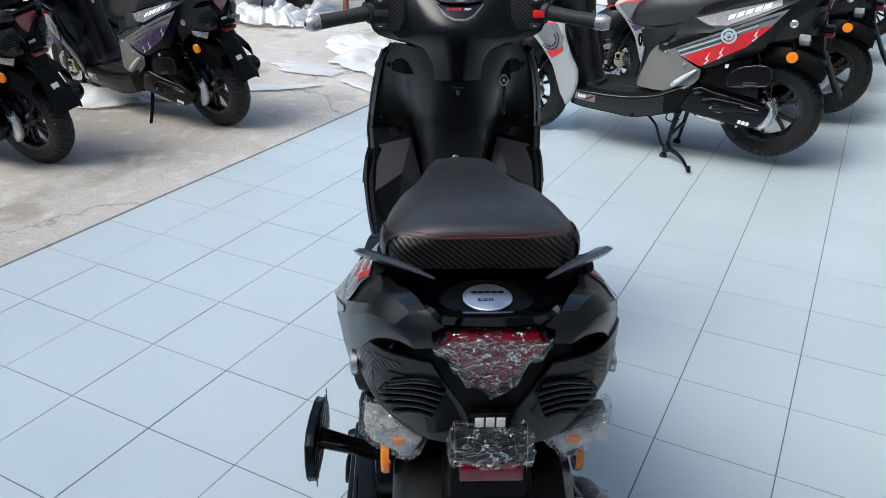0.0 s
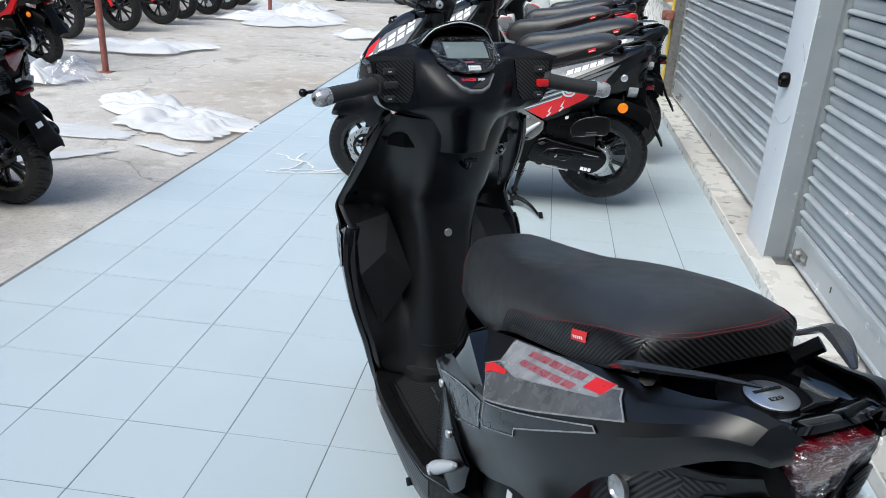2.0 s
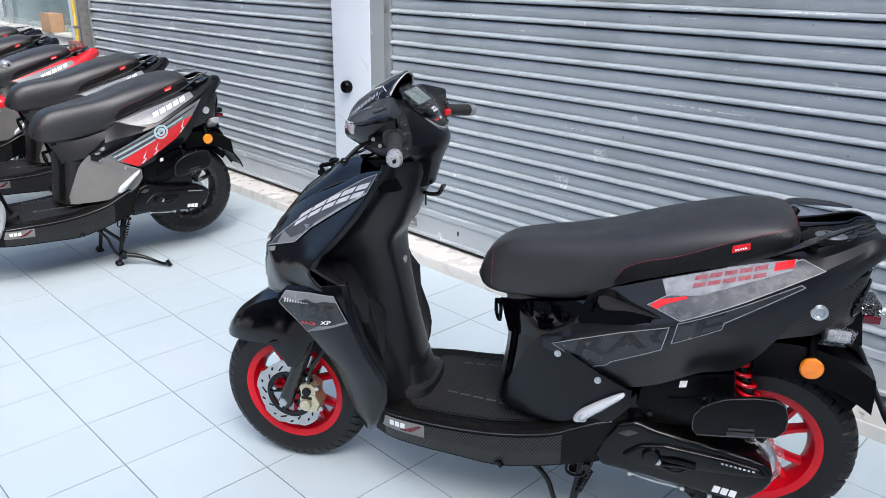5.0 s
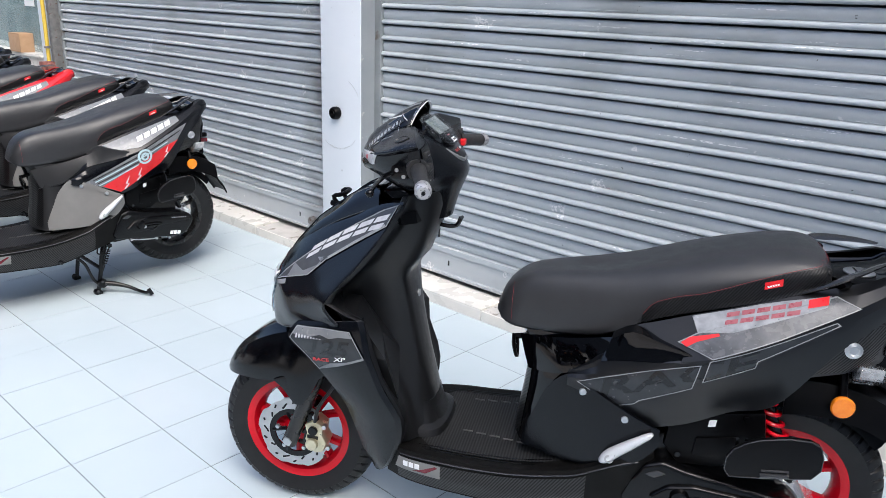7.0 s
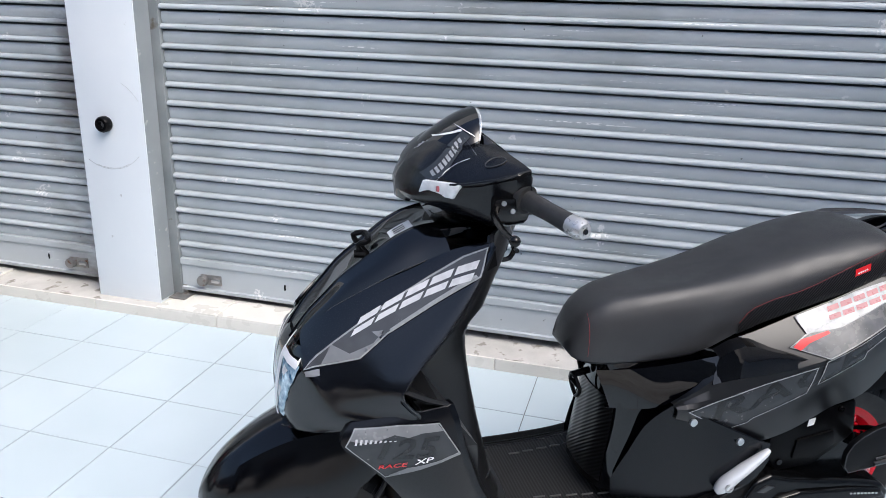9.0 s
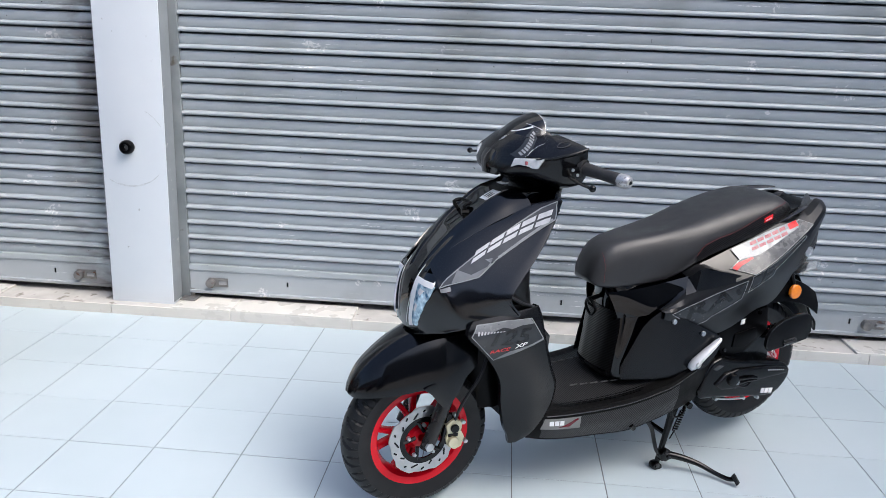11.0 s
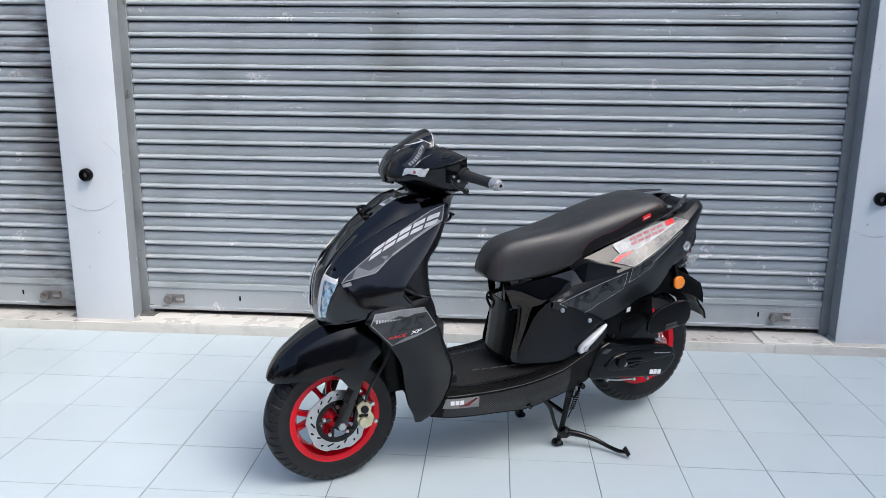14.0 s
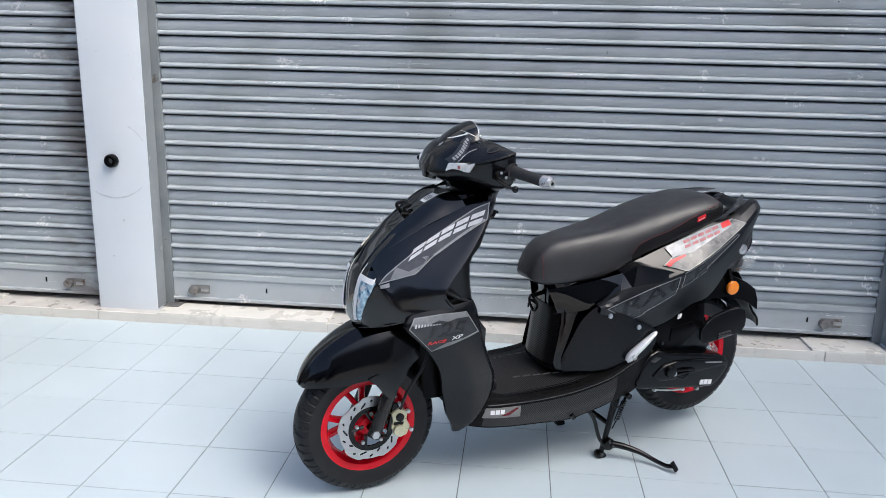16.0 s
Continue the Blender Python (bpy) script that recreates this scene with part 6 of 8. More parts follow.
    for x, z, w, ze, xe in [(1.304, 0.738, 0.060, 0.733, 1.296), (1.287, 0.764, 0.068, 0.757, 1.284), (1.265, 0.795, 0.076, 0.782, 1.260), (1.231, 0.832, 0.086, 0.812, 1.232), (1.203, 0.863, 0.098, 0.838, 1.195),
                            (1.170, 0.889, 0.106, 0.858, 1.163), (1.137, 0.914, 0.113, 0.877, 1.132), (1.105, 0.938, 0.119, 0.894, 1.098), (1.067, 0.957, 0.125, 0.912, 1.058), (1.030, 0.966, 0.138, 0.930, 1.018)]:
        half = [(xe, w, ze), (x * 0.4 + xe * 0.6, w * 0.88, z * 0.45 + ze * 0.55 + 0.004), (x, w * 0.60, z - 0.003), (x + 0.001, w * 0.50, z + 0.001), (x, w * 0.42, z - 0.003), (x, 0.0, z - 0.004)]
        hood_rows.append(half + [(a, -b, c) for a, b, c in half[-2::-1]])
    nose = P("nose", shell(hood_rows, 0.005, 4, 2), M["gloss"], "glossy black nose hood", ang=40)
    # beads added for the highlights on the hood's ridge and rim
    for s in (1, -1):
        P("edge_bead", tube([(r[3][0], s * r[3][1], r[3][2]) for r in hood_rows[:-1]], 0.0018, 6, 2), M["gloss"], "", nose)
        P("edge_bead", tube([(r[0][0], s * r[0][1], r[0][2]) for r in hood_rows[:-1]], 0.0014, 6, 2), M["rail"], "", nose)
    mask = []
    for z, xc, xm, ym, xo, yo in [(0.574, 1.332, 1.328, 0.035, 1.317, 0.074), (0.610, 1.336, 1.332, 0.042, 1.321, 0.086), (0.655, 1.334, 1.329, 0.050, 1.311, 0.104), (0.697, 1.328, 1.321, 0.056, 1.297, 0.119), (0.722, 1.320, 1.312, 0.060, 1.286, 0.127), (0.745, 1.302, 1.298, 0.060, 1.283, 0.098)]:
        half = [(xo, yo, z), ((xo + xm) / 2 + 0.004, (yo + ym) / 2 + 0.003, z), (xm, ym, z), (xc, 0.0, z)]
        mask.append(half + [(a, -b, c) for a, b, c in half[-2::-1]])
    fm = P("front_mask", shell(mask, 0.005, 3, 1), M["gloss"], "glossy black front mask between the headlights", ang=30)
    flank = [((0.952, 0.168, 0.954), (0.949, 0.172, 0.955), (0.948, 0.175, 0.951), (0.947, 0.178, 0.947)), ((1.010, 0.140, 0.936), (1.000, 0.153, 0.932), (0.985, 0.180, 0.915), (0.970, 0.192, 0.910)),
             ((1.075, 0.122, 0.903), (1.061, 0.146, 0.896), (1.030, 0.186, 0.868), (0.998, 0.205, 0.864)), ((1.137, 0.112, 0.873), (1.124, 0.141, 0.856), (1.085, 0.188, 0.815), (1.038, 0.217, 0.808)),
             ((1.195, 0.100, 0.838), (1.190, 0.136, 0.806), (1.140, 0.190, 0.762), (1.082, 0.226, 0.756)), ((1.243, 0.085, 0.805), (1.235, 0.132, 0.768), (1.178, 0.190, 0.718), (1.121, 0.235, 0.704)),
             ((1.285, 0.068, 0.766), (1.270, 0.128, 0.733), (1.205, 0.187, 0.686), (1.108, 0.234, 0.674)), ((1.286, 0.127, 0.722), (1.270, 0.146, 0.705), (1.225, 0.180, 0.655), (1.088, 0.229, 0.647)),
             ((1.297, 0.119, 0.697), (1.275, 0.145, 0.674), (1.235, 0.175, 0.632), (1.145, 0.213, 0.636)), ((1.311, 0.104, 0.655), (1.290, 0.128, 0.632), (1.262, 0.148, 0.604), (1.205, 0.182, 0.612)),
             ((1.321, 0.086, 0.610), (1.312, 0.102, 0.594), (1.300, 0.114, 0.583), (1.270, 0.137, 0.588)), ((1.318, 0.074, 0.574), (1.317, 0.077, 0.573), (1.316, 0.080, 0.572), (1.314, 0.083, 0.572))]
    side_rows = {1: [], -1: []}
    for a, b, c, e in flank:
        lip = (e[0] + 0.012, e[1] - 0.016, e[2] - 0.002)
        for s in (1, -1):
            side_rows[s].append([(x, s * y, z) for x, y, z in (a, b, c, tuple(0.12 * np.array(c) + 0.88 * np.array(e) + np.array((0, 0.004, 0.003))), e, lip)])
    for s in (1, -1):
        ap = P("apron_panel", shell(side_rows[s], 0.004, 4, 2), M[L.get("apron", L["body"])], "satin black apron panel" if hero else "", ang=30)
        # paler beads added as the bright line along the apron edge
        P("edge_bead", tube([r[4] for r in side_rows[s][6:]], 0.0016, 6, 2), M["rail"], "", ap)
        P("edge_bead", tube([r[4] for r in side_rows[s][:7]], 0.0013, 6, 2), M["rail"], "", ap)
        at = bvh_of(ap)
        if hero:
            band = [(1.287, 0.716), (1.262, 0.744), (1.232, 0.770), (1.190, 0.803), (1.124, 0.852), (1.061, 0.892), (1.0, 0.929), (0.958, 0.948), (0.978, 0.902), (1.060, 0.848), (1.130, 0.800), (1.137, 0.796), (1.188, 0.749), (1.270, 0.722)]
            bf = drape("badge_film", band, at, M["band_print"], ap, (0, -s, 0), 0.0030, 0.012, "grey film band with a badge")
            drape("film_rim", border(band, 0.0024), at, M["rim_print"], bf, (0, -s, 0), 0.0042, 0.014)
            drape("film_line", [[(0.985, 0.905), (1.063, 0.853), (1.135, 0.803), (1.133, 0.799), (1.061, 0.849), (0.983, 0.902)]], at, M["rim_print"], bf, (0, -s, 0), 0.0044, 0.014)
            drape("film_patch", [(1.285, 0.714), (1.258, 0.722), (1.258, 0.711), (1.283, 0.705)], at, M["lgrey_print"], bf, (0, -s, 0), 0.0036, 0.014)
            drape("film_arrow", [(1.235, 0.765), (1.205, 0.755), (1.150, 0.785), (1.165, 0.795), (1.145, 0.800), (1.185, 0.752), (1.255, 0.730)], at, M["lgrey_print"], bf, (0, -s, 0), 0.0040, 0.014)
            # five slanted marks stand in for the badge
            q = lambda u, k: (1.206 - 0.213 * u - 0.020 * k, 0.779 + 0.116 * u + 0.008 * u * (1 - u) * 4 + 0.033 * k)
            for i in range(5):
                u0, u1 = i / 5 + 0.02, (i + 0.86) / 5 + 0.02
                mark = [[q(u0, 0), q(u1, 0), q(u1, 0.40), q(u0, 0.40)], [q(u0, 0.58), q(u1, 0.58), q(u1, 1), q(u0, 1)]]
                drape("badge_bar", mark, at, M["pale_bar"], bf, (0, -s, 0), 0.0048, 0.014)
        elif L.get("nose_print"):
            drape("graphic", [(1.27, 0.70), (1.25, 0.76), (1.17, 0.85), (1.0, 0.945), (0.97, 0.94), (1.05, 0.82), (1.16, 0.70)], at, M["lgrey_print"], ap, (0, -s, 0), 0.0026, 0.014)
            for i in range(4):
                for k in range(2):
                    u = 1.20 - i * 0.05
                    z = 0.765 + i * 0.038 + k * 0.032 - 0.02
                    drape("graphic_bar", [(u, z), (u - 0.038, z + 0.028), (u - 0.038, z + 0.052), (u, z + 0.024)], at, M["white_bar"], ap, (0, -s, 0), 0.0042, 0.016)
            drape("graphic_flash", [(1.285, 0.70), (1.262, 0.77), (1.20, 0.83), (1.22, 0.78), (1.262, 0.70)], at, M["redplastic"], ap, (0, -s, 0), 0.0042, 0.014)
            num = lettering("62", 0.07, 0.2)
            drape("lettering", turned([[((-x if s > 0 else x), z) for x, z in p] for p in num], (1.265 if s > 0 else 1.19, 0.705), 0), at, M["white_bar"], ap, (0, -s, 0), 0.0056, 0.016)
        # headlight under blue film
        hb = bvh_of(fm)
        hl = [(s * 0.060, 0.598), (s * 0.060, 0.722), (s * 0.124, 0.718), (s * 0.113, 0.680), (s * 0.090, 0.606), (s * 0.080, 0.594)]
        h = drape("headlight", hl, hb, M["blue_lens"], root, (-1, 0, 0), 0.003, 0.012, "slim headlight under pale blue film")
        drape("light_strip", [[(s * 0.050, 0.590), (s * 0.050, 0.732), (s * 0.068, 0.716), (s * 0.070, 0.594)], [(s * 0.050, 0.732), (s * 0.126, 0.726), (s * 0.120, 0.711), (s * 0.068, 0.716)]], hb, M["white_bar"], h, (-1, 0, 0), 0.006, 0.014, "white light strip")
        if hero:
            P("film_edge", tube([(x + 0.003, s * (y - 0.012), z) for z, x, y in ((0.590, 1.331, 0.040), (0.625, 1.331, 0.045), (0.670, 1.327, 0.053), (0.705, 1.319, 0.057), (0.735, 1.306, 0.060), (0.760, 1.288, 0.062))], 0.0012, 6, 3), M["film_rim"], "", fm)
        # two pale patches painted as glints on the lens
        drape("lens_glint", [[(s * 0.074, 0.690), (s * 0.080, 0.705), (s * 0.098, 0.700), (s * 0.086, 0.684)], [(s * 0.070, 0.640), (s * 0.074, 0.662), (s * 0.084, 0.656), (s * 0.078, 0.636)]], hb, M["lens"], h, (-1, 0, 0), 0.0045, 0.014)
    part("nose_core", slab_bm([(1.12, 0.615), (1.22, 0.597), (1.30, 0.585), (1.305, 0.64), (1.24, 0.76), (1.10, 0.86), (1.08, 0.76)], -0.085, 0.085, 0.012, 2), M["plastic"], root)
    part("nose_core", slab_bm([(1.10, 0.640), (1.17, 0.628), (1.22, 0.64), (1.16, 0.70), (1.11, 0.72)], -0.165, 0.165, 0.012, 2), M["plastic"], root)
    bk = nose
    if hero:
        drape("small_sticker", [(1.112, 0.008), (1.070, 0.008), (1.070, 0.058), (1.112, 0.058)], bvh_of(bk), M["white_bar"], bk, (0, 0, -1), 0.002, 0.02, "white sticker")
        for k in range(3):
            drape("sticker_bar", [(1.104, 0.017 + k * 0.011), (1.083, 0.017 + k * 0.011), (1.083, 0.023 + k * 0.011), (1.104, 0.023 + k * 0.011)], bvh_of(bk), M["dark_print"], bk, (0, 0, -1), 0.003, 0.03)
    P("front_bracket", merged(tube([(1.160, -0.030, 0.895), (1.172, -0.032, 0.916), (1.150, -0.026, 0.922), (1.150, 0.026, 0.922), (1.172, 0.032, 0.916), (1.160, 0.030, 0.895)], 0.0058, 8, 3), tube([(1.178, 0.030, 0.898), (1.158, 0.034, 0.898)], 0.008, 8, 1)), M["plastic"], "small black clip")
    part("cowl_collar", slab_bm([(1.05, 0.930), (1.03, 0.958), (0.97, 0.962), (0.93, 0.935), (0.95, 0.91)], -0.085, 0.085, 0.012, 2), M["gloss"], root)

    # front fender, fork, caliper
    fd = []
    for x, zt, yr, zr, yl, zl in [(1.495, 0.390, 0.009, 0.389, 0.012, 0.385), (1.483, 0.417, 0.030, 0.411, 0.040, 0.389), (1.456, 0.456, 0.048, 0.446, 0.064, 0.393), (1.42, 0.490, 0.060, 0.476, 0.082, 0.398), (1.37, 0.526, 0.070, 0.509, 0.098, 0.404),
                                  (1.32, 0.552, 0.078, 0.533, 0.110, 0.413), (1.28, 0.565, 0.086, 0.546, 0.119, 0.412), (1.24, 0.573, 0.092, 0.553, 0.125, 0.400), (1.20, 0.579, 0.096, 0.557, 0.122, 0.430), (1.15, 0.584, 0.098, 0.562, 0.115, 0.470)]:
        hh = [(0, zt), (yr * 0.45, zt + 0.001), (yr * 0.52, zt - 0.003), (yr, zr), (yl * 1.02, zr * 0.45 + zl * 0.55), (yl, zl), (yl - 0.008, zl + 0.003)]
        fd.append([(x, -y, z) for y, z in hh[::-1]] + [(x, y, z) for y, z in hh[1:]])
    fnd = P("front_fender", shell(fd, 0.004, 3, 1), M["semi_gloss"] if hero else body, "glossy black front mudguard" if hero else "", ang=34)
    # paler beads added as the highlight on the mudguard ridge
    for k in (3, 9):
        P("edge_bead", tube([r[k] for r in fd[:-2]], 0.0015, 6, 2), M["rail"], "", fnd)
    for s in (1, -1):
        vf = slab_bm([(1.316, 0.420), (1.288, 0.398), (1.257, 0.356), (1.236, 0.352), (1.205, 0.395), (1.172, 0.462), (1.195, 0.462), (1.240, 0.440), (1.29, 0.435)], 0.106, 0.1245, 0.005)
        if s < 0:
            bmesh.ops.scale(vf, vec=(1, -1, 1), verts=vf.verts)
        part("fender_skirt", vf, M["semi_gloss"] if hero else body, root)
        P("fork_leg", tube([(1.17, s * 0.088, 0.52), (1.23, s * 0.090, 0.36), (1.288, s * 0.092, 0.215)], [0.020, 0.021, 0.021], 14, 2), M["black_rim"], "black fork leg")
        vf = disc_y((1.285, 0.100, 0.229), 0.014, 0.0, 0.014, 6)
        P("axle_nut", vf if s > 0 else flip_y(vf), M["alloy"])
    part("caliper_bracket", slab_bm([(1.245, 0.23), (1.225, 0.32), (1.20, 0.315), (1.195, 0.25), (1.215, 0.215)], 0.085, 0.10, 0.004), M["black_metal"], root)
    cal = part("brake_caliper", slab_bm([(1.226, 0.218), (1.234, 0.245), (1.228, 0.262), (1.234, 0.288), (1.206, 0.306), (1.194, 0.296), (1.180, 0.286), (1.184, 0.262), (1.172, 0.240), (1.182, 0.212), (1.204, 0.204)], 0.055, 0.108, 0.005, 2), M["gold"], root, "gold brake caliper")
    P("piston_cap", disc_y((1.212, 0.108, 0.234), 0.017, 0.0, 0.012, 24), M["gold"], "", cal)
    P("piston_cap", disc_y((1.208, 0.108, 0.276), 0.013, 0.0, 0.010, 24), M["black_metal"], "", cal)
    part("caliper_slot", slab_bm([(1.196, 0.248), (1.228, 0.250), (1.226, 0.260), (1.194, 0.258)], 0.104, 0.1095, 0.001), M["black_metal"], cal)
    for q in ((1.178, 0.288), (1.168, 0.225), (1.205, 0.315)):
        P("caliper_bolt", disc_y((q[0], 0.095, q[1]), 0.007, 0.0, 0.014, 6), M["alloy"], "", cal)
    P("brake_hose", tube([(1.205, 0.105, 0.30), (1.185, 0.115, 0.36), (1.13, 0.12, 0.45), (1.10, 0.10, 0.56)], 0.005, 8, 4), M["rubber"])
    P("wheel_arch", tube([(1.06, 0.0, 0.30), (1.07, 0.0, 0.42), (1.10, 0.0, 0.55)], 0.07, 12, 2), M["plastic"])

    # handlebar cowl
    hs = []
    for xf, B, C, D, E, F_, G, xb in [
            ((0.985, 0.890), (0.975, 0.045, 0.890), (0.955, 0.070, 0.890), (0.93, 0.078, 0.890), (0.912, 0.074, 0.890), (0.896, 0.062, 0.890), (0.876, 0.036, 0.890), (0.868, 0.890)),
            ((0.995, 0.930), (0.985, 0.042, 0.930), (0.962, 0.068, 0.930), (0.93, 0.078, 0.930), (0.905, 0.077, 0.930), (0.885, 0.064, 0.930), (0.866, 0.038, 0.930), (0.858, 0.930)),
            ((0.998, 0.968), (0.990, 0.045, 0.968), (0.972, 0.078, 0.966), (0.945, 0.098, 0.962), (0.905, 0.092, 0.962), (0.876, 0.072, 0.962), (0.854, 0.044, 0.965), (0.846, 0.965)),
            ((1.056, 1.000), (1.046, 0.055, 1.000), (1.012, 0.112, 0.996), (0.955, 0.165, 0.984), (0.902, 0.165, 0.984), (0.878, 0.100, 0.990), (0.846, 0.055, 0.990), (0.836, 0.990)),
            ((1.092, 1.012), (1.078, 0.070, 1.012), (1.046, 0.128, 1.016), (0.965, 0.186, 1.006), (0.897, 0.196, 1.002), (0.888, 0.110, 1.010), (0.846, 0.060, 1.012), (0.834, 1.012)),
            ((1.096, 1.036), (1.082, 0.078, 1.036), (1.034, 0.158, 1.040), (0.962, 0.196, 1.040), (0.896, 0.208, 1.040), (0.895, 0.115, 1.040), (0.866, 0.072, 1.040), (0.850, 1.040)),
            ((1.082, 1.068), (1.066, 0.082, 1.066), (1.012, 0.176, 1.058), (0.960, 0.205, 1.070), (0.902, 0.216, 1.086), (0.907, 0.115, 1.076), (0.894, 0.084, 1.076), (0.884, 1.076)),
            ((1.080, 1.074), (1.064, 0.083, 1.072), (1.008, 0.182, 1.064), (0.958, 0.213, 1.078), (0.905, 0.222, 1.094), (0.911, 0.115, 1.086), (0.902, 0.086, 1.084), (0.892, 1.082)),
            ((1.060, 1.098), (1.046, 0.082, 1.094), (1.002, 0.160, 1.078), (0.958, 0.196, 1.090), (0.912, 0.206, 1.102), (0.918, 0.115, 1.096), (0.914, 0.087, 1.094), (0.906, 1.092)),
            ((1.034, 1.118), (1.018, 0.078, 1.113), (0.992, 0.105, 1.108), (0.966, 0.118, 1.116), (0.940, 0.120, 1.122), (0.936, 0.106, 1.112), (0.938, 0.085, 1.108), (0.932, 1.108))]:
        hs.append(both([(xf[0], 0, xf[1])] + [B, C, D, E, F_, G] + [(xb[0], 0, xb[1])]))
    cowl = P("bar_cowl", loft(hs, 2, 2), M["satin"], "satin black handlebar cowl", ang=26)
    ct = bvh_of(cowl)
    for s in (1, -1):
        P("cowl_rim", tube([(1.030, s * 0.164, 1.061), (1.008, s * 0.183, 1.065), (0.958, s * 0.214, 1.079), (0.906, s * 0.223, 1.095)], [0.0025, 0.0045, 0.0050, 0.0045], 8, 3, 0.7), M["satin"], "", cowl)
    vz, lip = [], []
    for x, z, w, xe, ze in [(1.090, 1.004, 0.040, 1.072, 1.004), (1.090, 1.042, 0.066, 1.066, 1.040), (1.062, 1.086, 0.080, 1.032, 1.076), (1.016, 1.126, 0.088, 0.996, 1.098), (0.972, 1.153, 0.090, 0.972, 1.112), (0.944, 1.164, 0.086, 0.960, 1.118)]:
        row = [(xe, -w, ze), (xe * 0.35 + x * 0.65, -w * 0.68, ze * 0.34 + z * 0.66), (x, 0, z), (xe * 0.35 + x * 0.65, w * 0.68, ze * 0.34 + z * 0.66), (xe, w, ze)]
        vz.append(row)
        lip.append([(a, b * 1.02, c + 0.003) for a, b, c in row])
    vis = P("visor", shell(vz, 0.006, 4, 4), M["gloss"], "glossy black visor arched over the dial", ang=24)
    if hero:
        vs = bvh_of(vis)
        both_trees = bvh_of(vis, cowl)
        drape("visor_sticker", [(1.066, 1.066), (1.024, 1.104), (0.984, 1.137), (0.974, 1.128), (1.014, 1.092), (1.054, 1.054)], both_trees, M["grey_print"], vis, (0, -1, 0), 0.0015, 0.010, "dark sticker strip with pale print")
        for k in range(9):
            q = lambda u, v: (1.054 - 0.072 * u + 0.003 * v, 1.0615 + 0.064 * u + 0.0065 * v)
            u0, u1 = 0.06 + k * 0.098, 0.125 + k * 0.098
            drape("sticker_bar", [q(u0, 0), q(u1, 0), q(u1, 1), q(u0, 1)], both_trees, M["rim_print"], vis, (0, -1, 0), 0.0025, 0.03)
        # glints on the visor, painted as thin bright streaks
        for a, b in (((1.096, 1.068), (1.040, 1.112)), ((1.060, 1.106), (1.012, 1.140)), ((1.030, 1.120), (0.985, 1.136)), ((1.000, 1.148), (0.966, 1.128))):
            drape("film_streak", [a, b, (b[0] + 0.0005, b[1] + 0.003), (a[0] + 0.0005, a[1] + 0.0012)], both_trees, M["film_rim"], vis, (0, -1, 0), 0.0022, 0.012)
        for k in (0, -1):
            P("film_edge", tube([(r[k][0], r[k][1] * 1.01, r[k][2] + 0.002) for r in vz], 0.0020, 6, 3), M["film_rim"], "", vis)
        P("film_edge", tube([(p[0] - 0.003, p[1], p[2] + 0.002) for p in vz[-1]], 0.0016, 6, 3), M["film_rim"], "", vis)
        fw = P("film_wrap", shell([[(a - 0.003, b, c + 0.003) for a, b, c in r] for r in lip[4:]], 0.001, 4, 6), M["wrap"], "crumpled clear film on the visor lip", vis, ang=20)
        fw.visible_shadow = False
    P("hood", shell([[(x, -w, z0), (x, -w * 0.64, z0 + 0.030), (x, 0, z0 + 0.043), (x, w * 0.64, z0 + 0.030), (x, w, z0)] for x, w, z0 in [(1.0, 0.088, 1.085), (0.972, 0.089, 1.106), (0.956, 0.087, 1.111)]], 0.004, 2, 3), M["plastic"])

    # instrument dial facing the rider
    def facing(poly, lift0, lift1, bev):
        bm = slab_bm(poly, lift0, lift1, bev)
        for v in bm.verts:
            y, n_, u = v.co.x, v.co.y, v.co.z
            # u runs up the dial, n_ out of it towards the rider
            v.co = (0.924 + u * 0.80 - n_ * 0.60, y - 0.003, 1.098 + u * 0.60 + n_ * 0.80)
        return bm

    def dial_word(text, size, at, mat, par):
        bm = bmesh.new()
        for p in lettering(text, size, 0.25):
            bm.faces.new([bm.verts.new((0.924 + (at[1] + z) * 0.80 - 0.0045 * 0.60, at[0] - x * 1.3 - 0.003, 1.098 + (at[1] + z) * 0.60 + 0.0045 * 0.80)) for x, z in p])
        part("lettering", bm, mat, par)
    dial = [(-0.035, 0.041), (-0.062, 0.034), (-0.078, 0.008), (-0.072, -0.028), (-0.046, -0.056), (-0.020, -0.064), (0.020, -0.064), (0.046, -0.056), (0.072, -0.028), (0.078, 0.008), (0.062, 0.034), (0.035, 0.041)]
    cl = part("instrument_dial", facing(dial, -0.016, 0.012, 0.006), M["gloss"], root, "instrument dial with a grey display")
    part("bezel", facing([(a * 0.86, b * 0.84 - 0.002) for a, b in dial], 0.0105, 0.0145, 0.002), M["satin"], cl)
    part("screen", facing([(-0.049, -0.024), (0.049, -0.024), (0.049, 0.024), (-0.049, 0.024)], 0.0140, 0.0155, 0.0005), M["screen"], cl, "blank grey display")
    part("sticker", facing([(-0.020, -0.058), (0.008, -0.058), (0.008, -0.046), (-0.020, -0.046)], 0.0120, 0.0150, 0), M["white_bar"], cl)
    for i in range(6):
        part("code_bar", facing([(-0.016 + i * 0.004, -0.055), (-0.0148 + i * 0.004, -0.055), (-0.0148 + i * 0.004, -0.050), (-0.016 + i * 0.004, -0.050)], 0.0150, 0.0156, 0), M["black_metal"], cl)
    part("red_bar", facing([(-0.010, -0.037), (0.012, -0.037), (0.012, -0.034), (-0.010, -0.034)], 0.0142, 0.0150, 0), M["pink_bar"], cl)
    if hero:
        w1 = part("film_wrap", facing([(a * 1.04, b * 1.04) for a, b in dial], 0.012, 0.018, 0.003), M["dial_film"], cl)
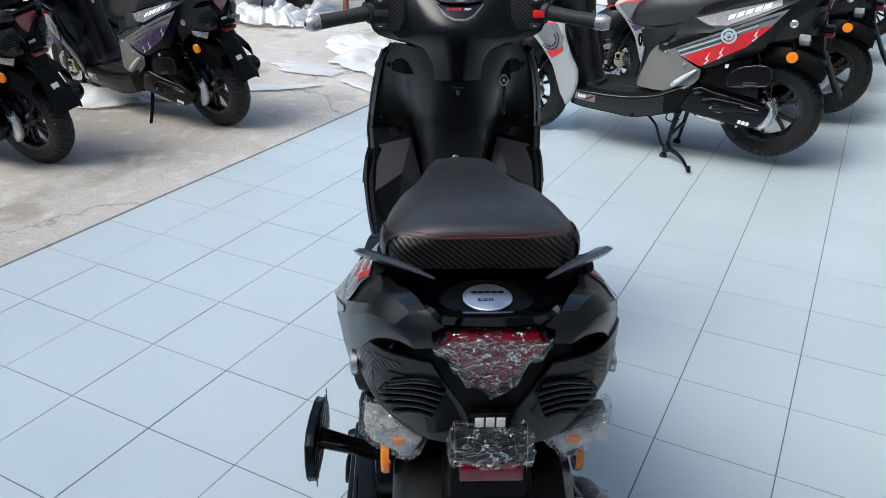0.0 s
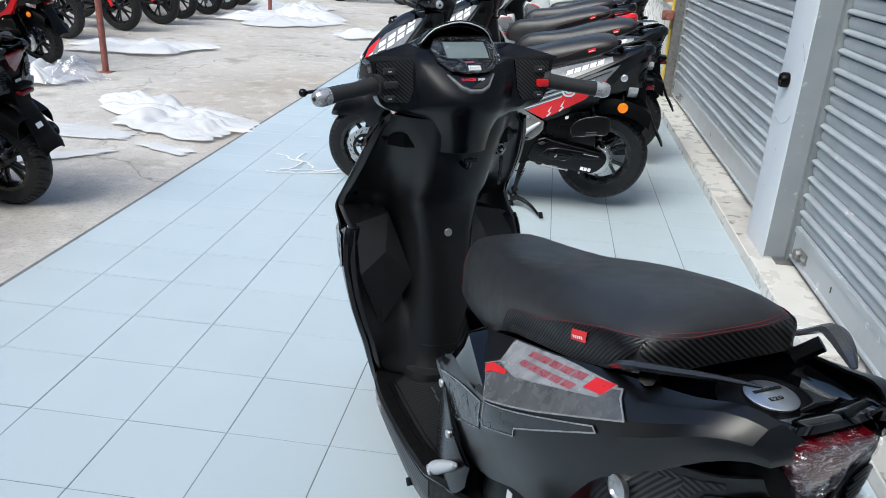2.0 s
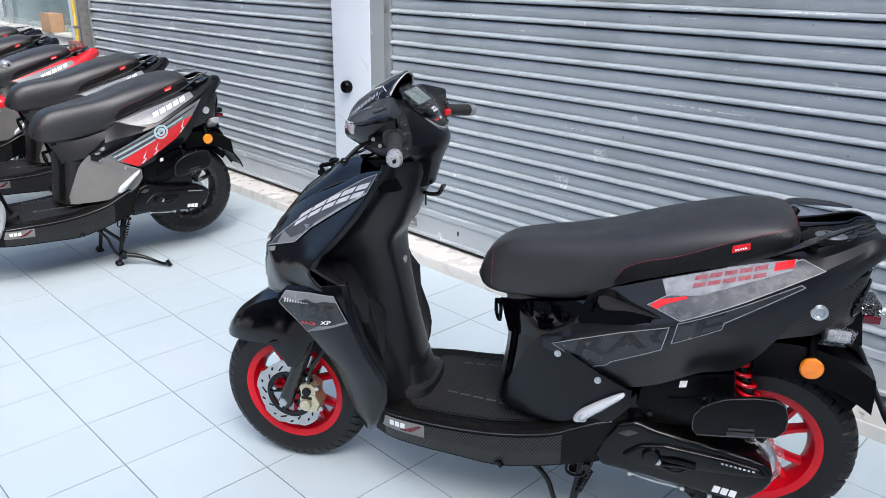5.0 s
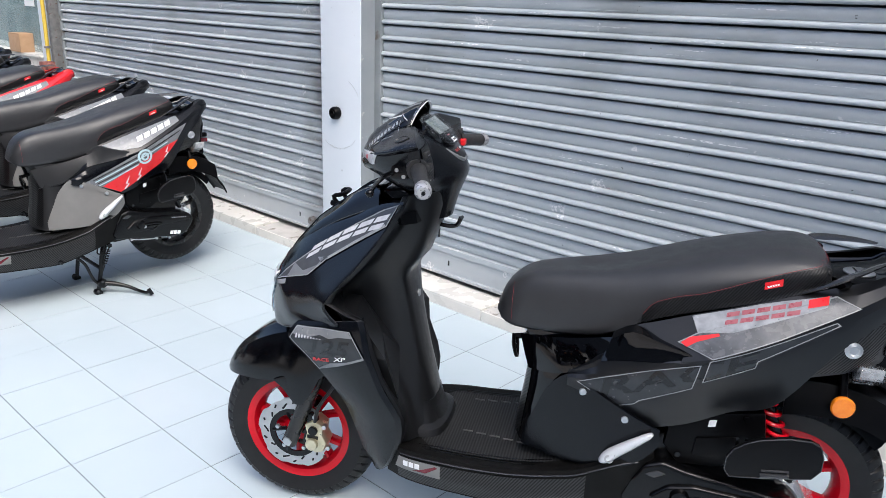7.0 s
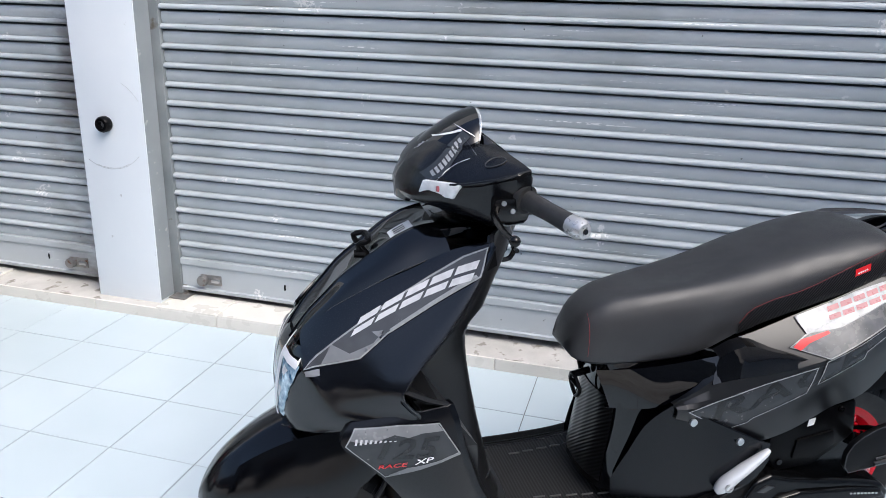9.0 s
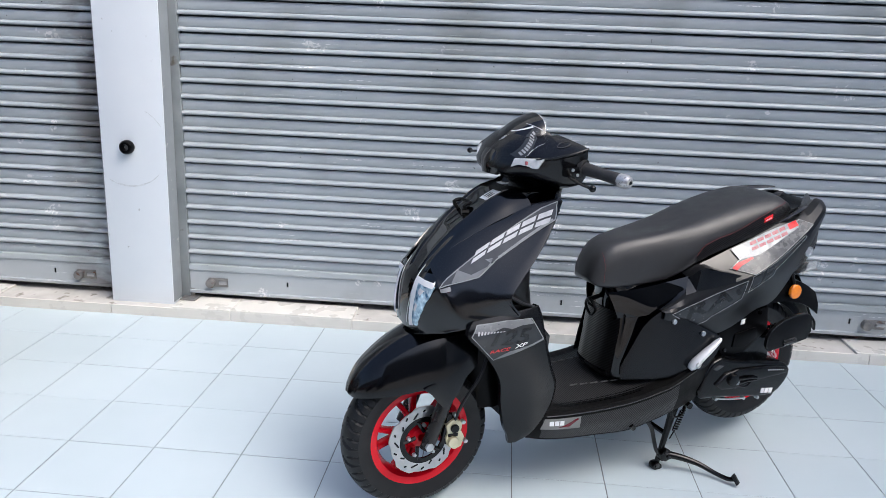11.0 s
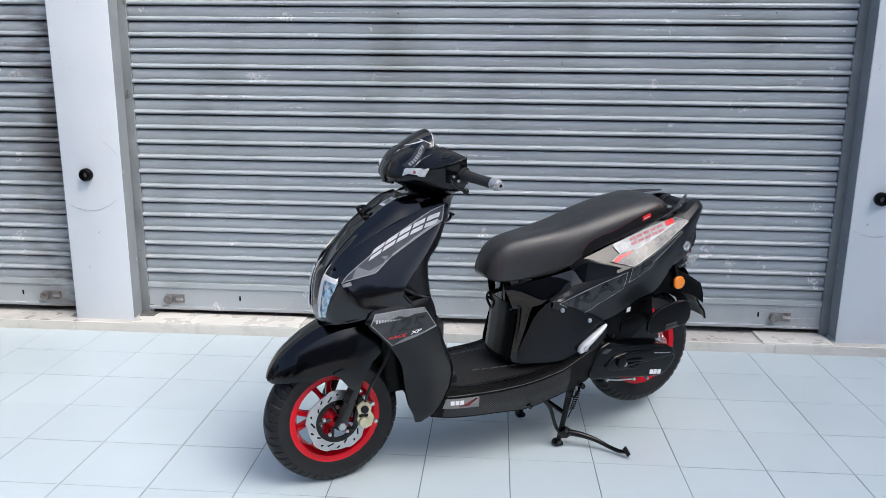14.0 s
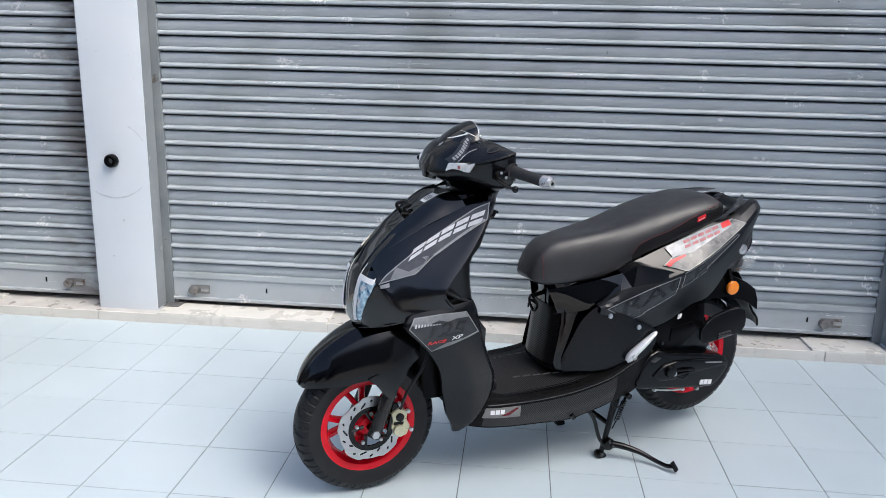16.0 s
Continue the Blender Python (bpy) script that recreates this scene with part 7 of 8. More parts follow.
        w1.visible_shadow = False
    chin = part("chin", facing([(-0.058, -0.056), (0.058, -0.056), (0.034, -0.094), (0.014, -0.107), (-0.014, -0.107), (-0.034, -0.094)], -0.016, 0.001, 0.003), M["lgrey_print"], root)
    part("chin_panel", facing([(-0.052, -0.058), (0.052, -0.058), (0.030, -0.090), (0.012, -0.101), (-0.012, -0.101), (-0.030, -0.090)], -0.002, 0.004, 0.002), M["gloss"], chin)
    dial_word("RACE", 0.0105, (0.031, -0.080), M["redplastic"], chin)
    dial_word("XP", 0.0105, (-0.008, -0.080), M["white_bar"], chin)
    for s in (1, -1):
        # switch panel set into the rear face
        pan = drape("switch_panel", [(s * 0.122, 1.090), (s * 0.206, 1.088), (s * 0.199, 1.018), (s * 0.184, 1.004), (s * 0.136, 1.004), (s * 0.124, 1.03)], ct, M["carbon_flat"], cowl, (1, 0, 0), 0.0025, 0.012, "ribbed switch panel")
        for zz, hh, ww in ((1.070, 0.007, 0.013), (1.014, 0.006, 0.012)):
            h = ct.ray_cast(Vector((0, s * 0.178, zz)), Vector((1, 0, 0)))
            if h[0] is not None:
                sw = part("switch", box_bm((h[0].x - 0.010, s * 0.178 - ww, zz - hh), (h[0].x, s * 0.178 + ww, zz + hh), 0.003), M["grip"], cowl)
                part("switch_mark", box_bm((h[0].x - 0.0106, s * 0.178 - 0.004, zz - 0.001), (h[0].x - 0.0098, s * 0.178 + 0.004, zz + 0.001), 0), M["pale_bar"], sw)
        if s < 0:
            part("kill_switch", box_bm((0.880, -0.199, 1.032), (0.898, -0.173, 1.048), 0.003), M["redplastic"], cowl, "bright red switch")
        else:
            part("slider", box_bm((0.882, 0.160, 1.036), (0.898, 0.192, 1.050), 0.003), M["grip"], cowl)
        gpath = [(0.908, s * 0.20, 1.042), (0.885, s * 0.26, 1.034), (0.866, s * 0.315, 1.027)]
        P("grip", tube(gpath, [0.0185, 0.0172, 0.0158, 0.0162, 0.0172], 18, 6), M["grip"], "black rubber grip", ang=60)
        P("grip_flange", tube([(0.911, s * 0.200, 1.043), (0.905, s * 0.211, 1.041)], 0.025, 18, 1), M["grip"])
        P("bar_end", tube([(0.866, s * 0.314, 1.027), (0.860, s * 0.334, 1.025), (0.856, s * 0.346, 1.024)], [0.0175, 0.0185, 0.013], 20, 3), M["bar_end"], "brushed bar end weight", ang=50)
        P("bar_end_hole", tube([(0.8565, s * 0.345, 1.0241), (0.8552, s * 0.3485, 1.0240)], 0.0045, 10, 1), M["black_metal"])
        P("brake_lever", tube([(0.945, s * 0.190, 1.035), (0.972, s * 0.240, 1.028), (0.976, s * 0.30, 1.018), (0.972, s * 0.340, 1.014)], [0.009, 0.007, 0.0055, 0.0055], 10, 4, 0.7), M["black_metal"], "black brake lever")
        ball = bmesh.new()
        bmesh.ops.create_icosphere(ball, subdivisions=2, radius=0.0095, matrix=Matrix.Translation((0.971, s * 0.345, 1.014)))
        part("lever_ball", ball, M["black_metal"], root)
        part("lever_mount", box_bm((0.925, min(s * 0.19, s * 0.222), 1.018), (0.965, max(s * 0.19, s * 0.222), 1.048), 0.008), M["black_metal"], root)
        for q in ((0.950, 1.040), (0.934, 1.026)):
            vf = disc_y((q[0], 0.221, q[1]), 0.0045, 0.0, 0.004, 8)
            P("lever_bolt", vf if s > 0 else flip_y(vf), M["alloy"])
        # front indicator let into the cheek
        a, b, nrm = np.array((1.070, s * 0.098)), np.array((1.012, s * 0.184)), np.array((0.83, s * 0.56))
        fi = bmesh.new()
        quad = [(0.02, 1.034), (0.12, 1.058), (0.98, 1.065), (0.80, 1.036)]
        vo = [fi.verts.new((*(a + (b - a) * u + nrm * 0.004), z)) for u, z in quad]
        vi = [fi.verts.new((*(a + (b - a) * u - nrm * 0.016), z)) for u, z in quad]
        fi.faces.new(vo)
        fi.faces.new(vi[::-1])
        for k in range(4):
            fi.faces.new((vo[k], vi[k], vi[(k + 1) % 4], vo[(k + 1) % 4]))
        bmesh.ops.recalc_face_normals(fi, faces=fi.faces)
        bmesh.ops.bevel(fi, geom=fi.edges[:], offset=0.003, segments=2, affect="EDGES", profile=0.6, clamp_overlap=True)
        ind = part("front_indicator", fi, M["lens"], root, "clear front indicator")
        c0 = a + (b - a) * 0.45 + nrm * 0.004
        part("bulb", box_bm((c0[0] - 0.008, c0[1] - 0.006, 1.043), (c0[0] + 0.001, c0[1] + 0.006, 1.054), 0.003), M["pink_bar"], ind)
        # the hole is a dark ellipse laid on the cowl, its shade painted
        hole = drape("mirror_hole", [(0.953 + 0.017 * math.cos(q), s * 0.176 + 0.0105 * math.sin(q) - s * 0.25 * 0.017 * math.cos(q)) for q in np.linspace(0, 2 * math.pi, 16, endpoint=False)], ct, M["black_metal"], cowl, (0, 0, -1), 0.0015, 0.012)
        rimp = []
        for q in np.linspace(0, 2 * math.pi, 17):
            h = ct.ray_cast(Vector((0.953 + 0.017 * math.cos(q), s * 0.176 + 0.0105 * math.sin(q) - s * 0.25 * 0.017 * math.cos(q), 2.0)), Vector((0, 0, -1)))
            if h[0] is not None:
                rimp.append((h[0].x, h[0].y, h[0].z + 0.001))
        P("hole_rim", tube(rimp, 0.0016, 6, 1), M["rail"], "", hole)

    if L.get("side_stand"):
        P("side_stand", tube([(0.42, 0.13, 0.24), (0.40, 0.20, 0.10), (0.39, 0.245, 0.03), (0.38, 0.26, 0.022)], [0.012, 0.010, 0.010, 0.014], 10, 3), M["black_metal"], "black side stand")
        return root
    # centre stand
    for s in (1, -1):
        P("stand_leg", tube([(0.405, s * 0.145, 0.262), (0.424, s * 0.143, 0.200), (0.440, s * 0.139, 0.110), (0.456, s * 0.134, 0.022)], [0.0150, 0.0135, 0.0100, 0.0090], 12, 3), M["black_metal"], "black centre stand leg")
        foot = part("stand_foot", slab_bm([(0.440, 0.003), (0.444, 0.016), (0.456, 0.026), (0.472, 0.026), (0.480, 0.016), (0.478, 0.004), (0.470, 0.0), (0.448, 0.0)], min(s * 0.120, s * 0.147), max(s * 0.120, s * 0.147), 0.004), M["black_metal"], root)
        vf = disc_y((0.465, 0.147, 0.018), 0.0075, 0.0, 0.006, 12)
        P("foot_bolt", vf if s > 0 else flip_y(vf), M["rail"], "", foot)
    P("stand_pivot", tube([(0.410, -0.165, 0.252), (0.410, 0.205, 0.252)], 0.0105, 12, 1), M["black_metal"])
    P("stand_bar", tube([(0.436, -0.138, 0.125), (0.436, 0.138, 0.125)], 0.009, 10, 1), M["black_metal"])
    P("stand_loop", tube([(0.578, 0.165, 0.232), (0.540, 0.158, 0.200), (0.510, 0.152, 0.162), (0.492, 0.150, 0.112), (0.476, 0.148, 0.076), (0.452, 0.144, 0.052)], 0.0068, 10, 3), M["black_metal"], "bent stand rod")
    P("stand_peg", tube([(0.636, 0.196, 0.222), (0.624, 0.196, 0.208)], 0.008, 8, 1), M["black_metal"])
    lv = P("stand_lever", tube([(0.440, 0.146, 0.056), (0.396, 0.176, 0.050), (0.350, 0.212, 0.036), (0.318, 0.252, 0.020), (0.300, 0.292, 0.016), (0.291, 0.312, 0.022)], [0.0125, 0.0115, 0.0090, 0.0075, 0.0075, 0.0075], 12, 4), M["black_metal"], "stand foot lever")
    part("lever_joint", slab_bm([(0.462, 0.040), (0.466, 0.064), (0.444, 0.082), (0.426, 0.072), (0.420, 0.044), (0.440, 0.034)], 0.137, 0.162, 0.004, 2), M["black_metal"], lv)
    for q in ((0.446, 0.068), (0.432, 0.050)):
        P("joint_bolt", disc_y((q[0], 0.160, q[1]), 0.0065, 0.0, 0.008, 6), M["rail"], "", lv)
    pad = bmesh.new()
    bmesh.ops.create_cube(pad, size=1.0, matrix=Matrix.Translation((0.287, 0.318, 0.024)) @ Matrix.Rotation(radians(-62), 4, "Z") @ Matrix.Rotation(radians(38), 4, "Y") @ Matrix.Diagonal((0.007, 0.022, 0.034, 1)))
    bmesh.ops.bevel(pad, geom=pad.edges[:], offset=0.002, segments=2, affect="EDGES", profile=0.6)
    part("lever_pad", pad, M["black_metal"], lv)
    coil = []
    for k in range(0, 9 * 10 + 1):
        a, u = 2 * math.pi * k / 10, k / 90
        coil.append((0.402 + 0.026 * u + 0.0075 * math.cos(a), 0.168 + 0.0075 * math.sin(a), 0.222 - 0.070 * u))
    P("stand_spring", tube(coil, 0.0022, 6, 1), M["black_metal"], "coil spring")
    P("spring_hook", tube([(0.404, 0.168, 0.224), (0.398, 0.168, 0.245)], 0.0025, 6, 1), M["black_metal"])
    P("spring_hook", tube([(0.428, 0.168, 0.152), (0.438, 0.160, 0.118)], 0.0025, 6, 1), M["black_metal"])
    P("stand_bracket", tube([(0.452, 0.178, 0.256), (0.462, 0.180, 0.222), (0.444, 0.180, 0.208), (0.418, 0.180, 0.212), (0.404, 0.178, 0.236)], 0.0035, 8, 3), M["black_metal"])
    return root


def stand_at(x, y, heading):
    """Upright on the centre stand, on the tiles."""
    return Matrix.Translation((x, y, 0)) @ Matrix.Rotation(radians(heading), 4, "Z")


def lean_at(x, y, heading, ground_z=0.0, lean=8.0):
    """Both wheels down and leaning left on the side stand."""
    return Matrix.Translation((x, y, ground_z - 0.051)) @ Matrix.Rotation(radians(heading), 4, "Z") @ Matrix.Rotation(radians(-lean), 4, "X") @ Matrix.Rotation(radians(-2.3), 4, "Y")


BLACK_RED = dict(rim="red", wing="satin", under="satin", body="body_satin", apron="apron_paint", hero=True)
RED_PRINT = dict(wrapped=True, rim="black_rim", wing="silver", under="bronze", body="satin", graphic="redplastic", graphic2="cyan_print", nose_print=True)
PURPLE = dict(wrapped=True, rim="black_rim", wing="silver", under="bronze", body="satin", graphic="purple", graphic2="lgrey_print", nose_print=True)
PURPLE_YARD = dict(label=True, rim="black_rim", wing="satin", under="bronze", body="satin", graphic="purple", graphic2="lgrey_print", wrapped=True, side_stand=True)
RED_BODY = dict(rim="black_rim", wing="silver", under="bronze", body="red_body", apron="satin", nose_print=True, graphic="dark_print", graphic2="white_bar")
RED_YARD = dict(RED_BODY, apron="red_body", side_stand=True, wrapped=True)
WHITE_BODY = dict(rim="black_rim", wing="white_paint", under="white_paint", body="white_paint", graphic="lgrey_print", graphic2="white_bar")

hero = scooter("satin black scooter with red wheels on its centre stand", stand_at(-0.432, 0.6845, 119.5), BLACK_RED)


# ---- the other scooters on the porch ----
scooter("black scooter with red and pale blue graphics and silver leg shields", stand_at(-0.358, 3.845, 178.0), RED_PRINT, "parked scooters")
scooter("black scooter with purple graphics on its centre stand", stand_at(-0.176, 4.79, 178.0), PURPLE, "parked scooters")
scooter("bright red scooter with a black seat", stand_at(-0.283, 5.59, 178.0), RED_BODY, "parked scooters")
row = scooter("black scooter with red graphics, second from the shop window", stand_at(-0.20, 6.55, 177.0), RED_PRINT, "parked scooters")
copy_thing(row, stand_at(-0.013, 7.47, 178.0))
scooter("white scooter with its tail towards the yard", stand_at(-2.06, 9.0, 8.0), WHITE_BODY, "parked scooters")

# ---- in the yard ----
YARD_Z = -0.035
yard = scooter("black and purple scooter leaning on its side stand", lean_at(-3.309, 3.179, 176.5, YARD_Z), PURPLE_YARD, "scooters in the yard")
copy_thing(yard, lean_at(-3.674, 2.237, 186.0, YARD_Z))
copy_thing(yard, lean_at(-5.95, 5.72, 176.0, YARD_Z))
scooter("red scooter leaning on its side stand", lean_at(-5.50, 6.77, 170.0, YARD_Z), RED_YARD, "scooters in the yard")


def motorcycle(m):
    """A plain commuter motorcycle; x ahead of the rear axle."""
    root = thing("motorcycle", "black motorcycle with alloy wheels parked in a row", "motorcycle", m, "motorcycles in the yard")
    P = lambda n, vf, mt, lab="": link_mesh(n, vf[0], vf[1], mt, root, lab)
    wheel("rear_wheel", (0, 0, 0.30), 0.30, 0.10, 0.215, M["black_rim"], root, False, 5)
    wheel("front_wheel", (1.28, 0, 0.30), 0.30, 0.085, 0.215, M["black_rim"], root, True, 5)
    part("engine", slab_bm([(0.46, 0.26), (0.44, 0.42), (0.56, 0.52), (0.74, 0.60), (0.82, 0.56), (0.86, 0.40), (0.80, 0.26), (0.62, 0.22)], -0.13, 0.13, 0.02, 2), M["iron"], root, "grey engine block")
    for s in (1, -1):
        P("fork_leg", tube([(1.28, s * 0.09, 0.30), (1.12, s * 0.09, 0.72), (1.04, s * 0.09, 0.95)], 0.02, 10, 2), M["black_metal"])
        P("shock", tube([(0.02, s * 0.11, 0.33), (0.18, s * 0.11, 0.66)], 0.022, 10, 2), M["redplastic"] if s > 0 else M["black_metal"])
        P("swing_arm", tube([(0.0, s * 0.085, 0.30), (0.46, s * 0.09, 0.34)], 0.02, 8, 2), M["black_metal"])
        P("handlebar", tube([(1.0, s * 0.05, 1.0), (0.98, s * 0.2, 1.04), (0.9, s * 0.36, 1.02)], 0.012, 8, 3), M["black_metal"])
    P("frame_tube", tube([(1.04, 0, 0.92), (0.90, 0, 0.55), (0.80, 0, 0.28), (0.5, 0, 0.26)], 0.022, 10, 3), M["black_metal"])
    P("exhaust", tube([(0.84, -0.08, 0.45), (0.80, -0.14, 0.22), (0.4, -0.15, 0.24), (0.1, -0.17, 0.30), (-0.15, -0.17, 0.36)], [0.018, 0.02, 0.03, 0.045, 0.045], 12, 4), M["black_metal"], "black exhaust")
    tank = [[(x, w * math.cos(t), z + h * math.sin(t)) for t in np.linspace(0, 2 * math.pi, 14, endpoint=False)] for x, w, z, h in [(0.52, 0.07, 0.76, 0.05), (0.62, 0.12, 0.79, 0.09), (0.80, 0.15, 0.83, 0.12), (0.95, 0.11, 0.84, 0.10), (1.03, 0.05, 0.85, 0.05)]]
    P("tank", loft(tank, 3), M["gloss"], "glossy black fuel tank")
    seat = [[(x, w * math.cos(t), z + 0.04 * math.sin(t)) for t in np.linspace(0, 2 * math.pi, 12, endpoint=False)] for x, w, z in [(-0.28, 0.07, 0.83), (-0.1, 0.12, 0.81), (0.2, 0.13, 0.78), (0.5, 0.09, 0.77), (0.56, 0.05, 0.78)]]
    P("seat", loft(seat, 3), M["seat"])
    tail = [[(x, -0.08, z - 0.03), (x, 0, z), (x, 0.08, z - 0.03)] for x, z in [(0.1, 0.66), (-0.1, 0.68), (-0.26, 0.62), (-0.34, 0.48)]]
    P("rear_fender", shell(tail, 0.006, 3, 2), M["plastic"])
    ff = [[(1.28 + 0.33 * math.cos(a), -0.06, 0.30 + 0.32 * math.sin(a)), (1.28 + 0.34 * math.cos(a), 0, 0.30 + 0.335 * math.sin(a)), (1.28 + 0.33 * math.cos(a), 0.06, 0.30 + 0.32 * math.sin(a))] for a in np.linspace(0.5, 2.6, 7)]
    P("front_fender", shell(ff, 0.004, 2, 2), M["gloss"])
    P("headlight", lathe_y([(0.0005, -0.07), (0.07, -0.05), (0.09, 0.0), (0.085, 0.05), (0.0005, 0.06)], 20, (1.12, 0, 0.93)), M["plastic"])
    P("stand", tube([(0.55, 0.13, 0.26), (0.52, 0.25, 0.04)], 0.012, 8, 2), M["black_metal"])
    return root


def tilted(x, y, heading, lean=7.0):
    return Matrix.Translation((x, y, YARD_Z)) @ Matrix.Rotation(radians(heading), 4, "Z") @ Matrix.Rotation(radians(-lean), 4, "X")


bike = motorcycle(tilted(-6.34, 8.45, 172))
for x, y, h in ((-6.15, 9.40, 172), (-6.05, 10.25, 174), (-6.12, 11.0, 172), (-6.05, 11.75, 175), (-6.1, 12.6, 172), (-6.2, 13.5, 173), (-7.3, 7.0, 174), (-7.6, 6.0, 172), (-8.2, 8.2, 176), (-4.9, 15.4, 4), (-3.3, 15.0, 12)):
    copy_thing(bike, tilted(x, y, h))


def post(x, y):
    ob = thing("steel_post", "slim rusty red steel post standing in the yard", "post", pose(x, y, YARD_Z), "yard posts")
    V, F = tube([(0, 0, 0), (0, 0, 1.5), (0, 0, 3.0)], 0.03, 14, 2)
    link_mesh("pole", V, F, M["rust"], ob)
    part("base_plate", box_bm((-0.06, -0.06, 0), (0.06, 0.06, 0.008), 0.002), M["rust"], ob)


post(-4.81, 6.63)
post(-4.97, 11.6)


def sheet(x, y, sx, sy, turn, h, seed, name="plastic_sheet", label="crumpled white plastic sheet lying on the concrete", z=YARD_Z, material=None):
    """Loose plastic wrapping: an uneven outline, folds and a raised fold or two."""
    n = 46
    rows = []
    for i in range(n):
        row_pts = []
        for k in range(n):
            u, v = 2 * i / (n - 1) - 1, 2 * k / (n - 1) - 1
            a = math.atan2(v, u)
            edge_r = 1 + 0.55 * noise.noise(Vector((math.cos(a) * 1.6, math.sin(a) * 1.6, seed))) + 0.22 * noise.noise(Vector((math.cos(a) * 6, math.sin(a) * 6, seed + 3)))
            big = max(abs(u), abs(v))
            rr = big / (math.hypot(u, v) + 1e-9) if big > 1e-6 else 1
            px, py = u * rr * edge_r * sx, v * rr * edge_r * sy
            fold = abs(noise.noise(Vector((px * 2.3, py * 2.3, seed)))) ** 0.7 * h + h * 0.5 * abs(noise.noise(Vector((px * 7, py * 7, seed + 5))))
            heap = h * 1.8 * max(0, noise.noise(Vector((px * 1.1 + seed, py * 1.1, 0)))) 
            fade = max(0.0, 1 - big ** 3)
            row_pts.append((px, py, 0.012 + (fold + heap) * (0.15 + 0.85 * fade)))
        rows.append(row_pts)
    ob = thing(name, label, "plastic sheet", pose(x, y, z, 0, 0, turn), "plastic wrapping")
    link_mesh("sheet", *shell(rows, 0.002, 1, 1), material or M["sheet"], ob, angle=60)
    return ob


sheet(-3.42, 5.08, 0.80, 0.36, -28, 0.13, 1.3)
sheet(-5.25, 8.15, 0.72, 0.45, 6, 0.10, 2.7)
sheet(-5.25, 5.95, 0.42, 0.34, 20, 0.30, 4.1, label="heaped white plastic bag on the concrete")
sheet(-4.80, 6.10, 0.30, 0.22, 30, 0.18, 5.6, label="clear crumpled plastic wrap on the concrete", material=M["wrap"])
sheet(-4.6, 11.5, 0.95, 0.62, 20, 0.13, 6.2)
sheet(-5.2, 13.2, 0.8, 0.6, 0, 0.16, 7.9)
sheet(-3.15, 10.35, 0.55, 0.34, 15, 0.10, 8.4)
sheet(-2.42, 8.62, 0.42, 0.24, 4, 0.03, 9.5, label="flat white packing sheet on the tiles", z=0.0)
sheet(-3.62, 3.95, 0.30, 0.10, 30, 0.02, 10.7)
sheet(-3.75, 4.55, 0.32, 0.14, -10, 0.02, 11.9)
sheet(-4.35, 3.25, 0.50, 0.24, 35, 0.12, 12.3)
sheet(-3.05, 4.3, 0.22, 0.07, -20, 0.02, 13.1)

strap = thing("strap", "loose white packing strap curled on the tiles", "strap", pose(-2.08, 3.95, 0.0))
for seed, n in ((1, 20), (2, 16), (3, 18), (5, 14)):
    r = random.Random(seed)
    pts, a, p = [], 0.3 * seed, np.array((-0.24 + 0.06 * seed, 0.03 * seed - 0.06, 0.008))
    for i in range(n):
        pts.append(p.copy())
        a += r.uniform(-1.1, 1.1) * 0.6
        p = p + np.array((math.cos(a) * 0.036, math.sin(a) * 0.03, 0))
        p[2] = 0.006 + 0.004 * r.random()
    link_mesh("band", *tube(pts, 0.0065, 6, 3, 0.35), M["rope"], strap)


# ---- pieces of the setting: slats, kerb tiles, floor tiles ----
def piece(name, me, parent, at):
    ob = new(name, me)
    ob.parent = parent
    ob.location = at
    return ob


def slat_mesh(w):
    prof = [(0.030, 0.0), (0.0050, 0.0), (0.0012, 0.009), (-0.0014, 0.019), (-0.0020, 0.028), (-0.0004, 0.038), (0.0040, 0.0455), (0.030, 0.0462), (0.030, 0.0535), (-0.0100, 0.0540), (-0.0150, 0.0580), (-0.0162, 0.0630), (-0.0140, 0.0685), (-0.0080, 0.0730), (0.0040, 0.0752), (0.030, 0.0755)]
    V, F = loft([[(x, 0.024, z) for x, z in prof], [(x, w - 0.024, z) for x, z in prof]], 1)
    me = bpy.data.meshes.new("slat")
    me.from_pydata([tuple(v) for v in V], [], F)
    me.polygons.foreach_set("use_smooth", [True] * len(me.polygons))
    me.set_sharp_from_angle(angle=radians(50))
    me.materials.append(M["shutter"])
    return me


for sh, w in ((shutter_a, 3.622), (shutter_b, 3.562), (shutter_c, 3.535)):
    me = slat_mesh(w)
    for k in range(32):
        piece("slat", me, sh, (0.0, 0.0, 0.2285 + k * SLAT))


